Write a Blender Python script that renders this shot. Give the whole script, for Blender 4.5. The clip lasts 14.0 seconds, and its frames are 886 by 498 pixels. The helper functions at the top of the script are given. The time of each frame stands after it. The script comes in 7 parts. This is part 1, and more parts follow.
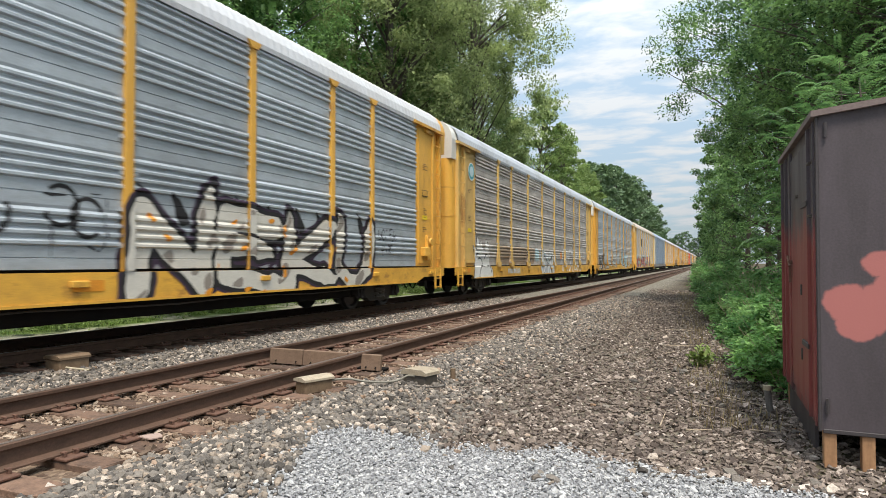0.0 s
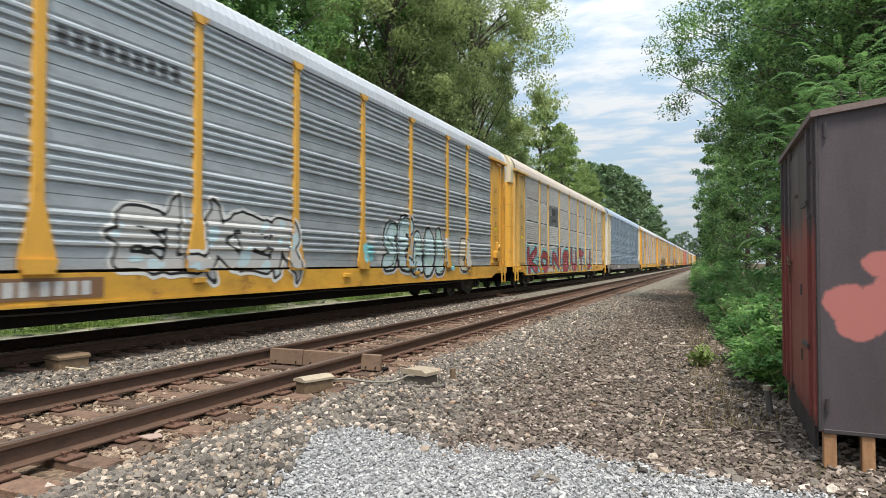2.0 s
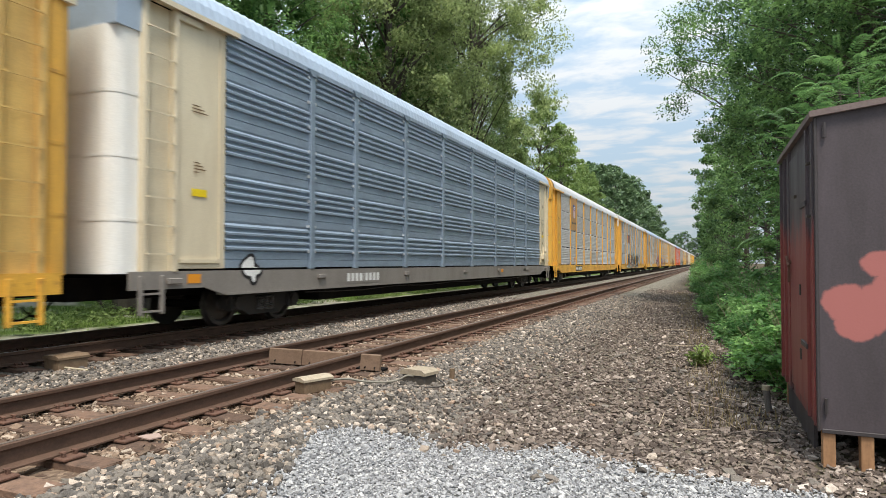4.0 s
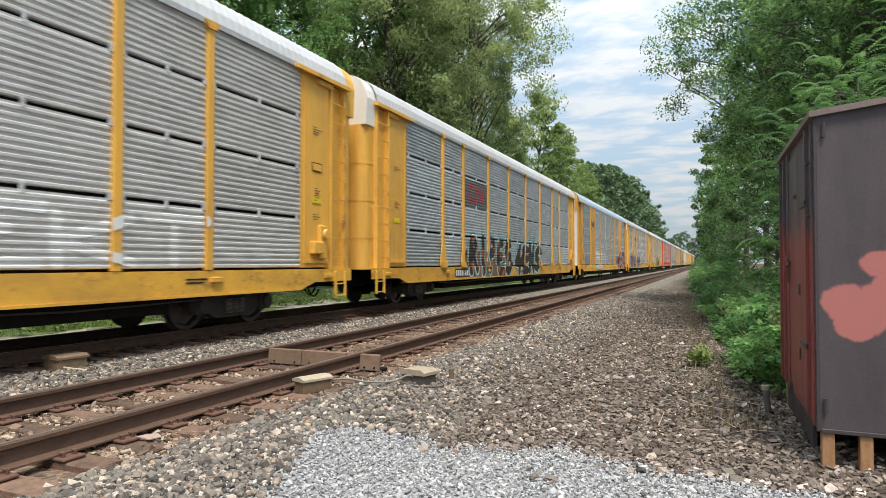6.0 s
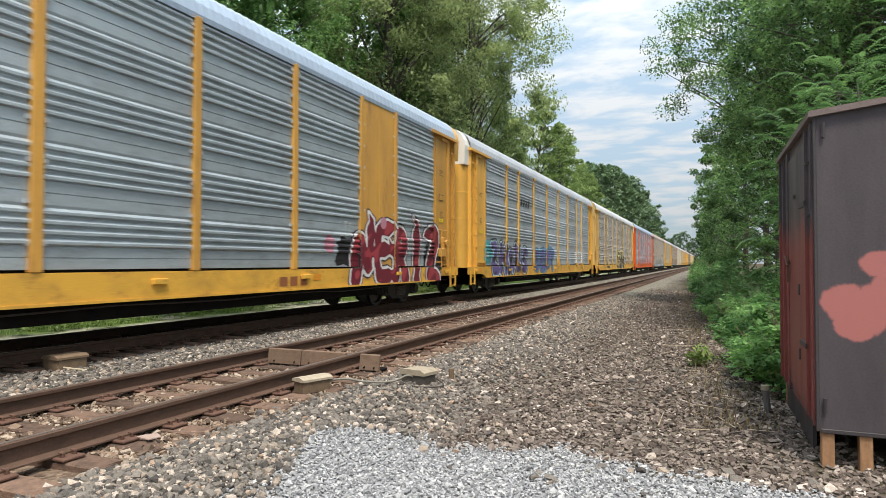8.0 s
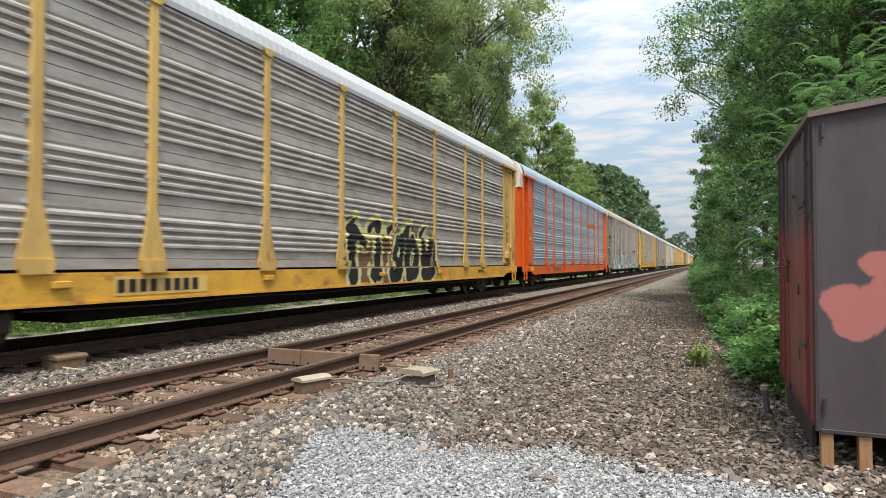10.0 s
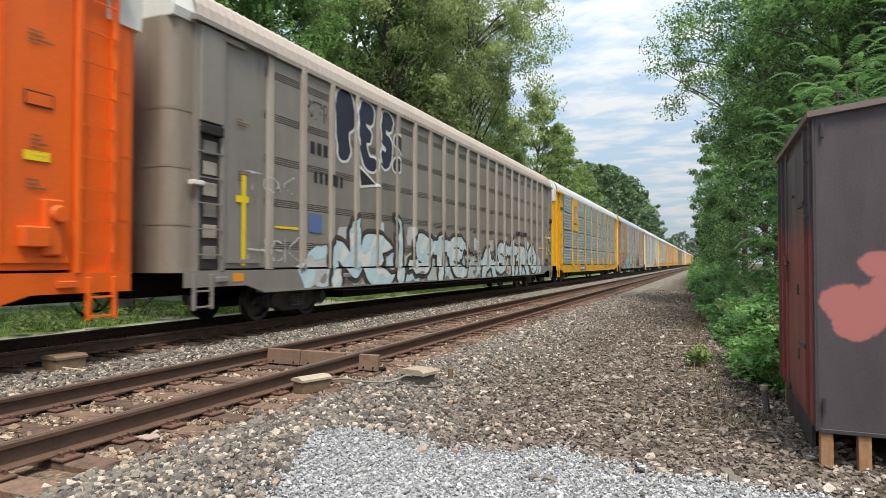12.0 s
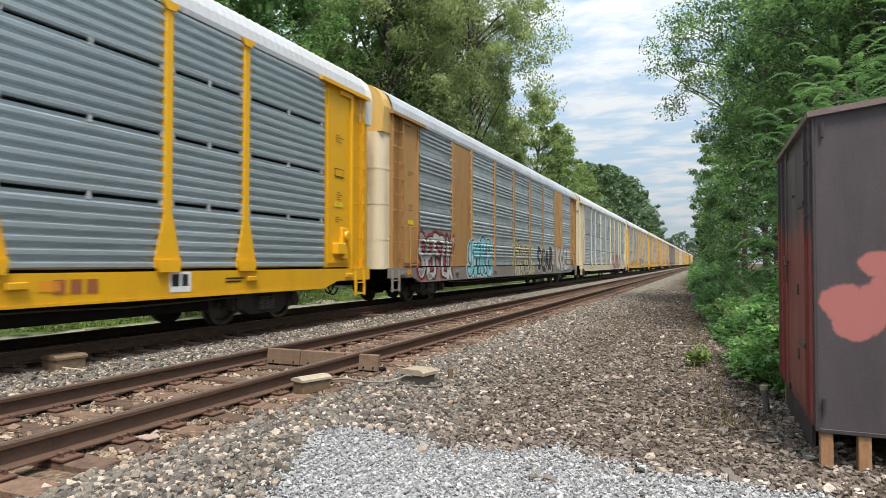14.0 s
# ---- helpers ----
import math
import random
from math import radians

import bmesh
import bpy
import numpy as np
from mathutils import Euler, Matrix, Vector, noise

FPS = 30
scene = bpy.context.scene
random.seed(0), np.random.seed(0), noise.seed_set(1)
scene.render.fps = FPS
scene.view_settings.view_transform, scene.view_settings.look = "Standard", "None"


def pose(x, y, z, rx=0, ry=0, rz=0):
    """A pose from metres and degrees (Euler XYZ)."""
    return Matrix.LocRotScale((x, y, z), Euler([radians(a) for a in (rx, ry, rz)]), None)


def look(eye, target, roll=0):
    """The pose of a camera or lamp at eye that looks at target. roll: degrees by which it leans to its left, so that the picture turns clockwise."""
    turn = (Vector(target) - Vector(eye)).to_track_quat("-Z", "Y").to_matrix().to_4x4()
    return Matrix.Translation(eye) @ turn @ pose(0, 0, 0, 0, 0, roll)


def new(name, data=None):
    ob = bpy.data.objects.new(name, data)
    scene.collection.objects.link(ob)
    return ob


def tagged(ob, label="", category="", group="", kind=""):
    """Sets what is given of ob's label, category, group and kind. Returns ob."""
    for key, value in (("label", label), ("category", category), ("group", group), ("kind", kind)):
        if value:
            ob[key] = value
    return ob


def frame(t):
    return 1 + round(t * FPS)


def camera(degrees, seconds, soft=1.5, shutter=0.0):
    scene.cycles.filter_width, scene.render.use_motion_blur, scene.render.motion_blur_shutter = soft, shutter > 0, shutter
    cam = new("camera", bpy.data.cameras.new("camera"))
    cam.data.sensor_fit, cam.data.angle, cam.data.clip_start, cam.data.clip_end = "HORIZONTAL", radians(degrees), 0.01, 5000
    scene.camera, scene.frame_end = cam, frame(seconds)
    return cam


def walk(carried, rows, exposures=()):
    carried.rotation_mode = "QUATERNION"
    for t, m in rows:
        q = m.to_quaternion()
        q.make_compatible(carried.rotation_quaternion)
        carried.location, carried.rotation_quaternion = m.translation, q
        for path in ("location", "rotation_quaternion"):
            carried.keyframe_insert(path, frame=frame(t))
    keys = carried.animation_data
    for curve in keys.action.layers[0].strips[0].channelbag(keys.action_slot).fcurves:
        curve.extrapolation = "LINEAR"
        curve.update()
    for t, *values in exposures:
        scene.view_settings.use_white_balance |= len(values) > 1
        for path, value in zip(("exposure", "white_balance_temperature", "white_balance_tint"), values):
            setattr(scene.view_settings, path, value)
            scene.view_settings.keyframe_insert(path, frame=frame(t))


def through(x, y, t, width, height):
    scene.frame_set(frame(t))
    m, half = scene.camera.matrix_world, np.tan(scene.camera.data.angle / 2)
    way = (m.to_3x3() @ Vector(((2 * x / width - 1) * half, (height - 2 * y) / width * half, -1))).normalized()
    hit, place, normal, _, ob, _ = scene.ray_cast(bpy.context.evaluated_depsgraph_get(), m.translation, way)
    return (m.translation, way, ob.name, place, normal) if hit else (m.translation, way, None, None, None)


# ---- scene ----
# World: y runs along the tracks away from the camera, x to the right, z up; z = 0 is the gravel path.
EYE_Z = 1.65
RAIL_Z = 0.40          # top of the rail heads
NEAR_TRACK_X = -5.27
FAR_TRACK_X = -9.78
CAR_PITCH = 28.6       # coupler to coupler

cam = camera(71.0, 14.0, 0.6, 0.10)
YAW, PITCH, ROLL = 23.24, 1.30, 0.0


def aim(turn):
    return pose(0, 0, EYE_Z, 90 + PITCH, ROLL, YAW + turn)


walk(cam, [(0.0, aim(0.0)), (2.0, aim(-0.01)), (3.2, aim(-0.05)), (5.5, aim(-0.12)), (8.0, aim(-0.15)),
           (10.5, aim(-0.21)), (14.0, aim(-0.23))])

# ---------------------------------------------------------------- light
world = bpy.data.worlds.new("sky")
scene.world = world
world.use_nodes = True
SUN_EL, SUN_AZ = 65.0, 148.0      # elevation; azimuth clockwise from +y


def build_world():
    nt = world.node_tree
    nt.nodes.clear()
    N, L = nt.nodes.new, nt.links.new
    out, bg = N("ShaderNodeOutputWorld"), N("ShaderNodeBackground")
    sky = N("ShaderNodeTexSky")
    sky.sky_type, sky.sun_disc = "NISHITA", False
    sky.sun_elevation, sky.sun_rotation = radians(SUN_EL), radians(SUN_AZ)
    sky.dust_density = 1.5
    scale = N("ShaderNodeVectorMath")
    scale.operation = "SCALE"
    scale.inputs["Scale"].default_value = 0.12
    L(sky.outputs[0], scale.inputs[0])
    tc, sep = N("ShaderNodeTexCoord"), N("ShaderNodeSeparateXYZ")
    L(tc.outputs["Generated"], sep.inputs[0])
    up = N("ShaderNodeMath")
    up.operation = "MAXIMUM"
    L(sep.outputs["Z"], up.inputs[0])
    up.inputs[1].default_value = 0.0
    add = N("ShaderNodeMath")
    L(up.outputs[0], add.inputs[0])
    add.inputs[1].default_value = 0.12
    div = N("ShaderNodeVectorMath")
    div.operation = "DIVIDE"
    comb = N("ShaderNodeCombineXYZ")
    for i in range(3):
        L(add.outputs[0], comb.inputs[i])
    L(tc.outputs["Generated"], div.inputs[0])
    L(comb.outputs[0], div.inputs[1])
    mp = N("ShaderNodeMapping")
    mp.inputs["Rotation"].default_value = (0, 0, radians(-28))
    mp.inputs["Scale"].default_value = (1.9, 3.2, 1.0)
    L(div.outputs[0], mp.inputs[0])
    n1 = N("ShaderNodeTexNoise")
    n1.inputs["Scale"].default_value, n1.inputs["Detail"].default_value = 1.7, 9
    n1.inputs["Roughness"].default_value, n1.inputs["Distortion"].default_value = 0.56, 0.2
    L(mp.outputs[0], n1.inputs["Vector"])
    ramp = N("ShaderNodeValToRGB")
    ramp.color_ramp.elements[0].position, ramp.color_ramp.elements[1].position = 0.43, 0.60
    L(n1.outputs["Fac"], ramp.inputs[0])
    mix = N("ShaderNodeMix")
    mix.data_type = "RGBA"
    L(ramp.outputs[0], mix.inputs["Factor"])
    pale = N("ShaderNodeMix")
    pale.data_type = "RGBA"
    pale.inputs["Factor"].default_value = 0.7
    L(scale.outputs[0], pale.inputs["A"])
    pale.inputs["B"].default_value = (0.46, 0.575, 0.67, 1)
    L(pale.outputs["Result"], mix.inputs["A"])
    mix.inputs["B"].default_value = (0.62, 0.65, 0.675, 1)
    L(mix.outputs["Result"], bg.inputs[0])
    high = N("ShaderNodeMath")           # a bright veil: the sky gains towards the zenith
    high.operation = "MULTIPLY_ADD"
    L(up.outputs[0], high.inputs[0])
    high.inputs[1].default_value, high.inputs[2].default_value = 1.5, 0.62
    L(high.outputs[0], bg.inputs[1])
    L(bg.outputs[0], out.inputs[0])


build_world()
sun_data = bpy.data.lights.new("sun", "SUN")
sun_data.energy, sun_data.angle, sun_data.color = 3.3, radians(16), (1.0, 0.925, 0.81)
sun = new("sun", sun_data)
_az, _el = radians(SUN_AZ), radians(SUN_EL)
sun.matrix_world = look((20 * math.sin(_az), 20 * math.cos(_az), 30), (20 * math.sin(_az) - math.sin(_az) * math.cos(_el),
                        20 * math.cos(_az) - math.cos(_az) * math.cos(_el), 30 - math.sin(_el)))
scene.view_settings.exposure = 0.50

# ---------------------------------------------------------------- materials
MATS = {}


def surface(name, color, rough=0.6, metal=0.0, dirt=(0.08, 0.06, 0.045), dirt_amount=0.25, scale=3.0, streak=1.0,
            grain=60.0, bump=0.15, vary=0.1, spec=0.4, island=False, rust=0.0):
    """Paint, metal, timber or stone: a base colour with stains, grain, relief and, piece by piece, a small change of tone."""
    if name in MATS:
        return MATS[name]
    m = bpy.data.materials.new(name)
    MATS[name] = m
    m.use_nodes = True
    nt = m.node_tree
    N, L = nt.nodes.new, nt.links.new
    bsdf = nt.nodes["Principled BSDF"]
    tc, info = N("ShaderNodeTexCoord"), N("ShaderNodeObjectInfo")
    shift = N("ShaderNodeVectorMath")
    shift.operation = "MULTIPLY_ADD"
    L(info.outputs["Random"], shift.inputs[0])
    shift.inputs[1].default_value = (37.0, 53.0, 0.0)
    L(tc.outputs["Object"], shift.inputs[2])
    mp = N("ShaderNodeMapping")
    mp.inputs["Scale"].default_value = (1, 1, 1 / streak)
    L(shift.outputs[0], mp.inputs[0])
    big, fine = N("ShaderNodeTexNoise"), N("ShaderNodeTexNoise")
    big.inputs["Scale"].default_value, big.inputs["Detail"].default_value, big.inputs["Roughness"].default_value = scale, 6, 0.65
    fine.inputs["Scale"].default_value, fine.inputs["Detail"].default_value = grain, 4
    L(mp.outputs[0], big.inputs["Vector"])
    L(shift.outputs[0], fine.inputs["Vector"])
    ramp = N("ShaderNodeValToRGB")
    ramp.color_ramp.elements[0].position, ramp.color_ramp.elements[1].position = 0.42, 0.78
    L(big.outputs["Fac"], ramp.inputs[0])
    amount = N("ShaderNodeMath")
    amount.operation = "MULTIPLY"
    L(ramp.outputs[0], amount.inputs[0])
    amount.inputs[1].default_value = dirt_amount
    mix = N("ShaderNodeMix")
    mix.data_type = "RGBA"
    L(amount.outputs[0], mix.inputs["Factor"])
    mix.inputs["A"].default_value, mix.inputs["B"].default_value = (*color, 1), (*dirt, 1)
    last = mix
    if rust > 0:
        rn = N("ShaderNodeTexNoise")
        rn.inputs["Scale"].default_value, rn.inputs["Detail"].default_value, rn.inputs["Roughness"].default_value = 1.6, 10, 0.75
        L(mp.outputs[0], rn.inputs["Vector"])
        rr = N("ShaderNodeValToRGB")
        rr.color_ramp.elements[0].position, rr.color_ramp.elements[1].position = 0.60 - rust * 0.2, 0.70 - rust * 0.15
        L(rn.outputs["Fac"], rr.inputs[0])
        ra = N("ShaderNodeMath")
        ra.operation = "MULTIPLY"
        L(rr.outputs[0], ra.inputs[0])
        ra.inputs[1].default_value = 0.75
        rm = N("ShaderNodeMix")
        rm.data_type = "RGBA"
        L(ra.outputs[0], rm.inputs["Factor"])
        L(mix.outputs["Result"], rm.inputs["A"])
        rm.inputs["B"].default_value = (0.20, 0.085, 0.035, 1)
        last = rm
    # tone: grain and the piece's own share
    geo = N("ShaderNodeNewGeometry")
    tone = N("ShaderNodeMapRange")
    tone.inputs["To Min"].default_value, tone.inputs["To Max"].default_value = 1 - vary, 1 + vary
    L(geo.outputs["Random Per Island"] if island else info.outputs["Random"], tone.inputs["Value"])
    gt = N("ShaderNodeMapRange")
    gt.inputs["From Min"].default_value, gt.inputs["From Max"].default_value = 0.3, 0.7
    gt.inputs["To Min"].default_value, gt.inputs["To Max"].default_value = 0.88, 1.12
    L(fine.outputs["Fac"], gt.inputs["Value"])
    both = N("ShaderNodeMath")
    both.operation = "MULTIPLY"
    L(tone.outputs[0], both.inputs[0])
    L(gt.outputs[0], both.inputs[1])
    mul = N("ShaderNodeVectorMath")
    mul.operation = "SCALE"
    L(last.outputs["Result"], mul.inputs[0])
    L(both.outputs[0], mul.inputs["Scale"])
    L(mul.outputs[0], bsdf.inputs["Base Color"])
    rg = N("ShaderNodeMapRange")
    rg.inputs["To Min"].default_value, rg.inputs["To Max"].default_value = rough, min(1, rough + 0.3)
    L(amount.outputs[0], rg.inputs["Value"])
    L(rg.outputs[0], bsdf.inputs["Roughness"])
    bsdf.inputs["Metallic"].default_value = metal
    bsdf.inputs["Specular IOR Level"].default_value = spec
    if bump:
        bn = N("ShaderNodeBump")
        bn.inputs["Strength"].default_value, bn.inputs["Distance"].default_value = bump, 0.01
        L(fine.outputs["Fac"], bn.inputs["Height"])
        L(bn.outputs[0], bsdf.inputs["Normal"])
    return m


def stone_mat(name, stops, rough=0.85, grain=90.0):
    """Broken stone: each stone takes its own tone from the stops (place, colour)."""
    m = bpy.data.materials.new(name)
    m.use_nodes = True
    nt = m.node_tree
    N, L = nt.nodes.new, nt.links.new
    bsdf = nt.nodes["Principled BSDF"]
    geo, ramp = N("ShaderNodeNewGeometry"), N("ShaderNodeValToRGB")
    el = ramp.color_ramp.elements
    while len(el) < len(stops):
        el.new(0.5)
    for e, (p, c) in zip(el, stops):
        e.position, e.color = p, (*c, 1)
    L(geo.outputs["Random Per Island"], ramp.inputs[0])
    no = N("ShaderNodeTexNoise")
    no.inputs["Scale"].default_value, no.inputs["Detail"].default_value = grain, 5
    tc = N("ShaderNodeTexCoord")
    L(tc.outputs["Object"], no.inputs["Vector"])
    gt = N("ShaderNodeMapRange")
    gt.inputs["From Min"].default_value, gt.inputs["From Max"].default_value = 0.3, 0.7
    gt.inputs["To Min"].default_value, gt.inputs["To Max"].default_value = 0.75, 1.25
    L(no.outputs["Fac"], gt.inputs["Value"])
    mul = N("ShaderNodeVectorMath")
    mul.operation = "SCALE"
    L(ramp.outputs[0], mul.inputs[0])
    L(gt.outputs[0], mul.inputs["Scale"])
    L(mul.outputs[0], bsdf.inputs["Base Color"])
    bsdf.inputs["Roughness"].default_value = rough
    bsdf.inputs["Specular IOR Level"].default_value = 0.12
    bn = N("ShaderNodeBump")
    bn.inputs["Strength"].default_value, bn.inputs["Distance"].default_value = 0.4, 0.006
    L(no.outputs["Fac"], bn.inputs["Height"])
    L(bn.outputs[0], bsdf.inputs["Normal"])
    return m


def leaf_mat(name, dark, light, through=0.5):
    m = bpy.data.materials.new(name)
    m.use_nodes = True
    nt = m.node_tree
    N, L = nt.nodes.new, nt.links.new
    bsdf, out = nt.nodes["Principled BSDF"], nt.nodes["Material Output"]
    geo, mix, info = N("ShaderNodeNewGeometry"), N("ShaderNodeMix"), N("ShaderNodeObjectInfo")
    mix.data_type = "RGBA"
    tc, no = N("ShaderNodeTexCoord"), N("ShaderNodeTexNoise")
    no.inputs["Scale"].default_value, no.inputs["Detail"].default_value = 1.1, 3
    L(tc.outputs["Object"], no.inputs["Vector"])
    a = N("ShaderNodeMath")
    a.operation = "MULTIPLY_ADD"
    L(geo.outputs["Random Per Island"], a.inputs[0])
    a.inputs[1].default_value = 0.5
    b = N("ShaderNodeMath")
    b.operation = "MULTIPLY_ADD"
    L(no.outputs["Fac"], b.inputs[0])
    b.inputs[1].default_value, b.inputs[2].default_value = 2.2, -0.9
    L(b.outputs[0], a.inputs[2])
    L(a.outputs[0], mix.inputs["Factor"])
    mix.inputs["A"].default_value, mix.inputs["B"].default_value = (*dark, 1), (*light, 1)
    tone = N("ShaderNodeMapRange")
    tone.inputs["To Min"].default_value, tone.inputs["To Max"].default_value = 0.85, 1.15
    L(info.outputs["Random"], tone.inputs["Value"])
    mul = N("ShaderNodeVectorMath")
    mul.operation = "SCALE"
    L(mix.outputs["Result"], mul.inputs[0])
    L(tone.outputs[0], mul.inputs["Scale"])
    L(mul.outputs[0], bsdf.inputs["Base Color"])
    bsdf.inputs["Roughness"].default_value = 0.5
    bsdf.inputs["Specular IOR Level"].default_value = 0.35
    tr, ms = N("ShaderNodeBsdfTranslucent"), N("ShaderNodeMixShader")
    L(mul.outputs[0], tr.inputs[0])
    ms.inputs[0].default_value = through
    L(bsdf.outputs[0], ms.inputs[1])
    L(tr.outputs[0], ms.inputs[2])
    L(ms.outputs[0], out.inputs["Surface"])
    return m


YELLOW = surface("car_yellow", (0.72, 0.39, 0.065), 0.5, dirt=(0.22, 0.12, 0.05), dirt_amount=0.45, scale=1.4, streak=4, rust=0.12)
SILL_GRIME = surface("grimy_yellow", (0.68, 0.37, 0.05), 0.55, dirt=(0.20, 0.11, 0.04), dirt_amount=0.5, scale=1.1, streak=0.6, rust=0.25)
YELLOW_NEW = surface("fresh_yellow", (0.72, 0.38, 0.01), 0.42, dirt=(0.40, 0.20, 0.03), dirt_amount=0.3, scale=1.2, streak=4)
YELLOW_OLD = surface("faded_yellow", (0.64, 0.42, 0.13), 0.6, dirt=(0.20, 0.12, 0.07), dirt_amount=0.55, scale=1.4, streak=4, rust=0.2)
ORANGE = surface("car_orange", (0.72, 0.115, 0.008), 0.45, dirt=(0.30, 0.06, 0.02), dirt_amount=0.35, scale=1.2, streak=4)
OCHRE = surface("ochre_paint", (0.60, 0.315, 0.06), 0.5, dirt=(0.26, 0.13, 0.05), dirt_amount=0.55, scale=1.3, streak=4, rust=0.18)
TAN = surface("tan_plate", (0.42, 0.23, 0.08), 0.55, dirt=(0.22, 0.11, 0.05), dirt_amount=0.5, scale=1.3, streak=4, rust=0.2)
CREAM = surface("cream_paint", (0.66, 0.58, 0.42), 0.5, dirt=(0.35, 0.25, 0.15), dirt_amount=0.4, scale=1.3, streak=4)
WHITE_PAINT = surface("white_paint", (0.72, 0.71, 0.67), 0.5, dirt=(0.35, 0.30, 0.22), dirt_amount=0.35, scale=1.3, streak=4)
ZINC = surface("galvanised_sheet", (0.46, 0.505, 0.54), 0.42, 0.35, dirt=(0.16, 0.16, 0.16), dirt_amount=0.5, scale=1.6, streak=0.35, vary=0.12)
ZINC_NEW = surface("bright_sheet", (0.50, 0.565, 0.605), 0.3, 0.55, dirt=(0.2, 0.22, 0.22), dirt_amount=0.3, scale=1.5, streak=0.35, vary=0.06)
ZINC_BROWN = surface("sooty_sheet", (0.47, 0.435, 0.40), 0.55, 0.2, dirt=(0.13, 0.10, 0.08), dirt_amount=0.6, scale=1.4, streak=0.35, vary=0.1)
ZINC_DIM = surface("dull_sheet", (0.41, 0.465, 0.495), 0.4, 0.4, dirt=(0.15, 0.14, 0.13), dirt_amount=0.5, scale=1.6, streak=0.35, vary=0.12)
ZINC_WARM = surface("weathered_sheet", (0.60, 0.59, 0.57), 0.48, 0.3, dirt=(0.2, 0.18, 0.16), dirt_amount=0.45, scale=1.5, streak=0.35, vary=0.08)
ZINC_COOL = surface("cool_sheet", (0.41, 0.50, 0.57), 0.42, 0.35, dirt=(0.17, 0.20, 0.22), dirt_amount=0.5, scale=1.5, streak=0.35, vary=0.08)
ZINC_BLUE = surface("bluish_sheet", (0.28, 0.35, 0.43), 0.4, 0.4, dirt=(0.12, 0.14, 0.18), dirt_amount=0.4, scale=1.5, streak=0.35, vary=0.08)
GREYBROWN = surface("taupe_sheet", (0.245, 0.222, 0.198), 0.5, 0.1, dirt=(0.11, 0.09, 0.08), dirt_amount=0.4, scale=1.2, streak=3, vary=0.05)
END_BROWN = surface("brown_end_paint", (0.25, 0.205, 0.16), 0.6, dirt=(0.11, 0.085, 0.065), dirt_amount=0.6, scale=1.6, streak=5, rust=0.1)
TAUPE_POST = surface("taupe_post", (0.37, 0.325, 0.275), 0.55, dirt=(0.16, 0.12, 0.10), dirt_amount=0.4, scale=2, streak=4)
ROOF_WHITE = surface("white_roof", (0.51, 0.52, 0.535), 0.5, 0.1, dirt=(0.36, 0.33, 0.30), dirt_amount=0.4, scale=0.8, streak=1)
ROOF_CREAM = surface("cream_roof", (0.52, 0.455, 0.39), 0.55, 0.0, dirt=(0.36, 0.30, 0.24), dirt_amount=0.4, scale=0.8)
ROOF_TAN = surface("tan_roof", (0.40, 0.335, 0.285), 0.55, 0.0, dirt=(0.28, 0.225, 0.185), dirt_amount=0.4, scale=0.8)
ROOF_BLUE = surface("blue_grey_roof", (0.36, 0.44, 0.54), 0.45, 0.2, dirt=(0.2, 0.22, 0.26), dirt_amount=0.4, scale=0.8)
ROOF_GREY = surface("grey_roof", (0.46, 0.49, 0.53), 0.5, 0.2, dirt=(0.25, 0.24, 0.22), dirt_amount=0.5, scale=0.8)
# steel taken near black: the shade under the wagons is put into its colour
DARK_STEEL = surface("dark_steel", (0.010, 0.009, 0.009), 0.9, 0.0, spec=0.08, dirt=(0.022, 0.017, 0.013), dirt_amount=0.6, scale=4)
TRUCK_STEEL = surface("truck_steel", (0.042, 0.038, 0.036), 0.75, 0.1, dirt=(0.085, 0.066, 0.052), dirt_amount=0.6, scale=5)
WHEEL_STEEL = surface("wheel_steel", (0.10, 0.09, 0.085), 0.45, 0.7, dirt=(0.06, 0.045, 0.035), dirt_amount=0.6, scale=6)
# shade behind the screens' slots, put into an even black
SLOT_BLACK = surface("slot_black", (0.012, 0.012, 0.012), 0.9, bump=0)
GALV_CLIP = surface("clip_metal", (0.62, 0.64, 0.66), 0.4, 0.4, bump=0)
RAIL_RUST = surface("rail_rust", (0.105, 0.060, 0.040), 0.8, 0.15, dirt=(0.045, 0.030, 0.022), dirt_amount=0.6, scale=5, streak=0.3)
RAIL_TOP = surface("rail_top", (0.17, 0.135, 0.115), 0.45, 0.5, dirt=(0.08, 0.05, 0.035), dirt_amount=0.5, scale=8)
TIE_WOOD = surface("creosote_wood", (0.145, 0.088, 0.060), 0.9, dirt=(0.038, 0.027, 0.021), dirt_amount=0.95, scale=9, streak=0.4, grain=45, bump=0.8, vary=0.4)
PLATE_RUST = surface("plate_rust", (0.135, 0.070, 0.047), 0.85, 0.1, dirt=(0.07, 0.04, 0.03), dirt_amount=0.6, scale=12)
SHED_DARK = surface("shed_dark_paint", (0.050, 0.043, 0.045), 0.55, dirt=(0.035, 0.028, 0.026), dirt_amount=0.6, scale=1.5, streak=4, grain=55, bump=0.08)
SHED_ROOF = surface("shed_roof_sheet", (0.16, 0.12, 0.11), 0.6, dirt=(0.08, 0.06, 0.05), dirt_amount=0.5, scale=3)
POST_WOOD = surface("raw_timber", (0.33, 0.18, 0.09), 0.85, dirt=(0.13, 0.07, 0.04), dirt_amount=0.8, scale=14, streak=9, grain=25, bump=0.1)
LID_PALE = surface("box_lid_pale", (0.37, 0.31, 0.225), 0.75, dirt=(0.20, 0.16, 0.12), dirt_amount=0.7, scale=16)
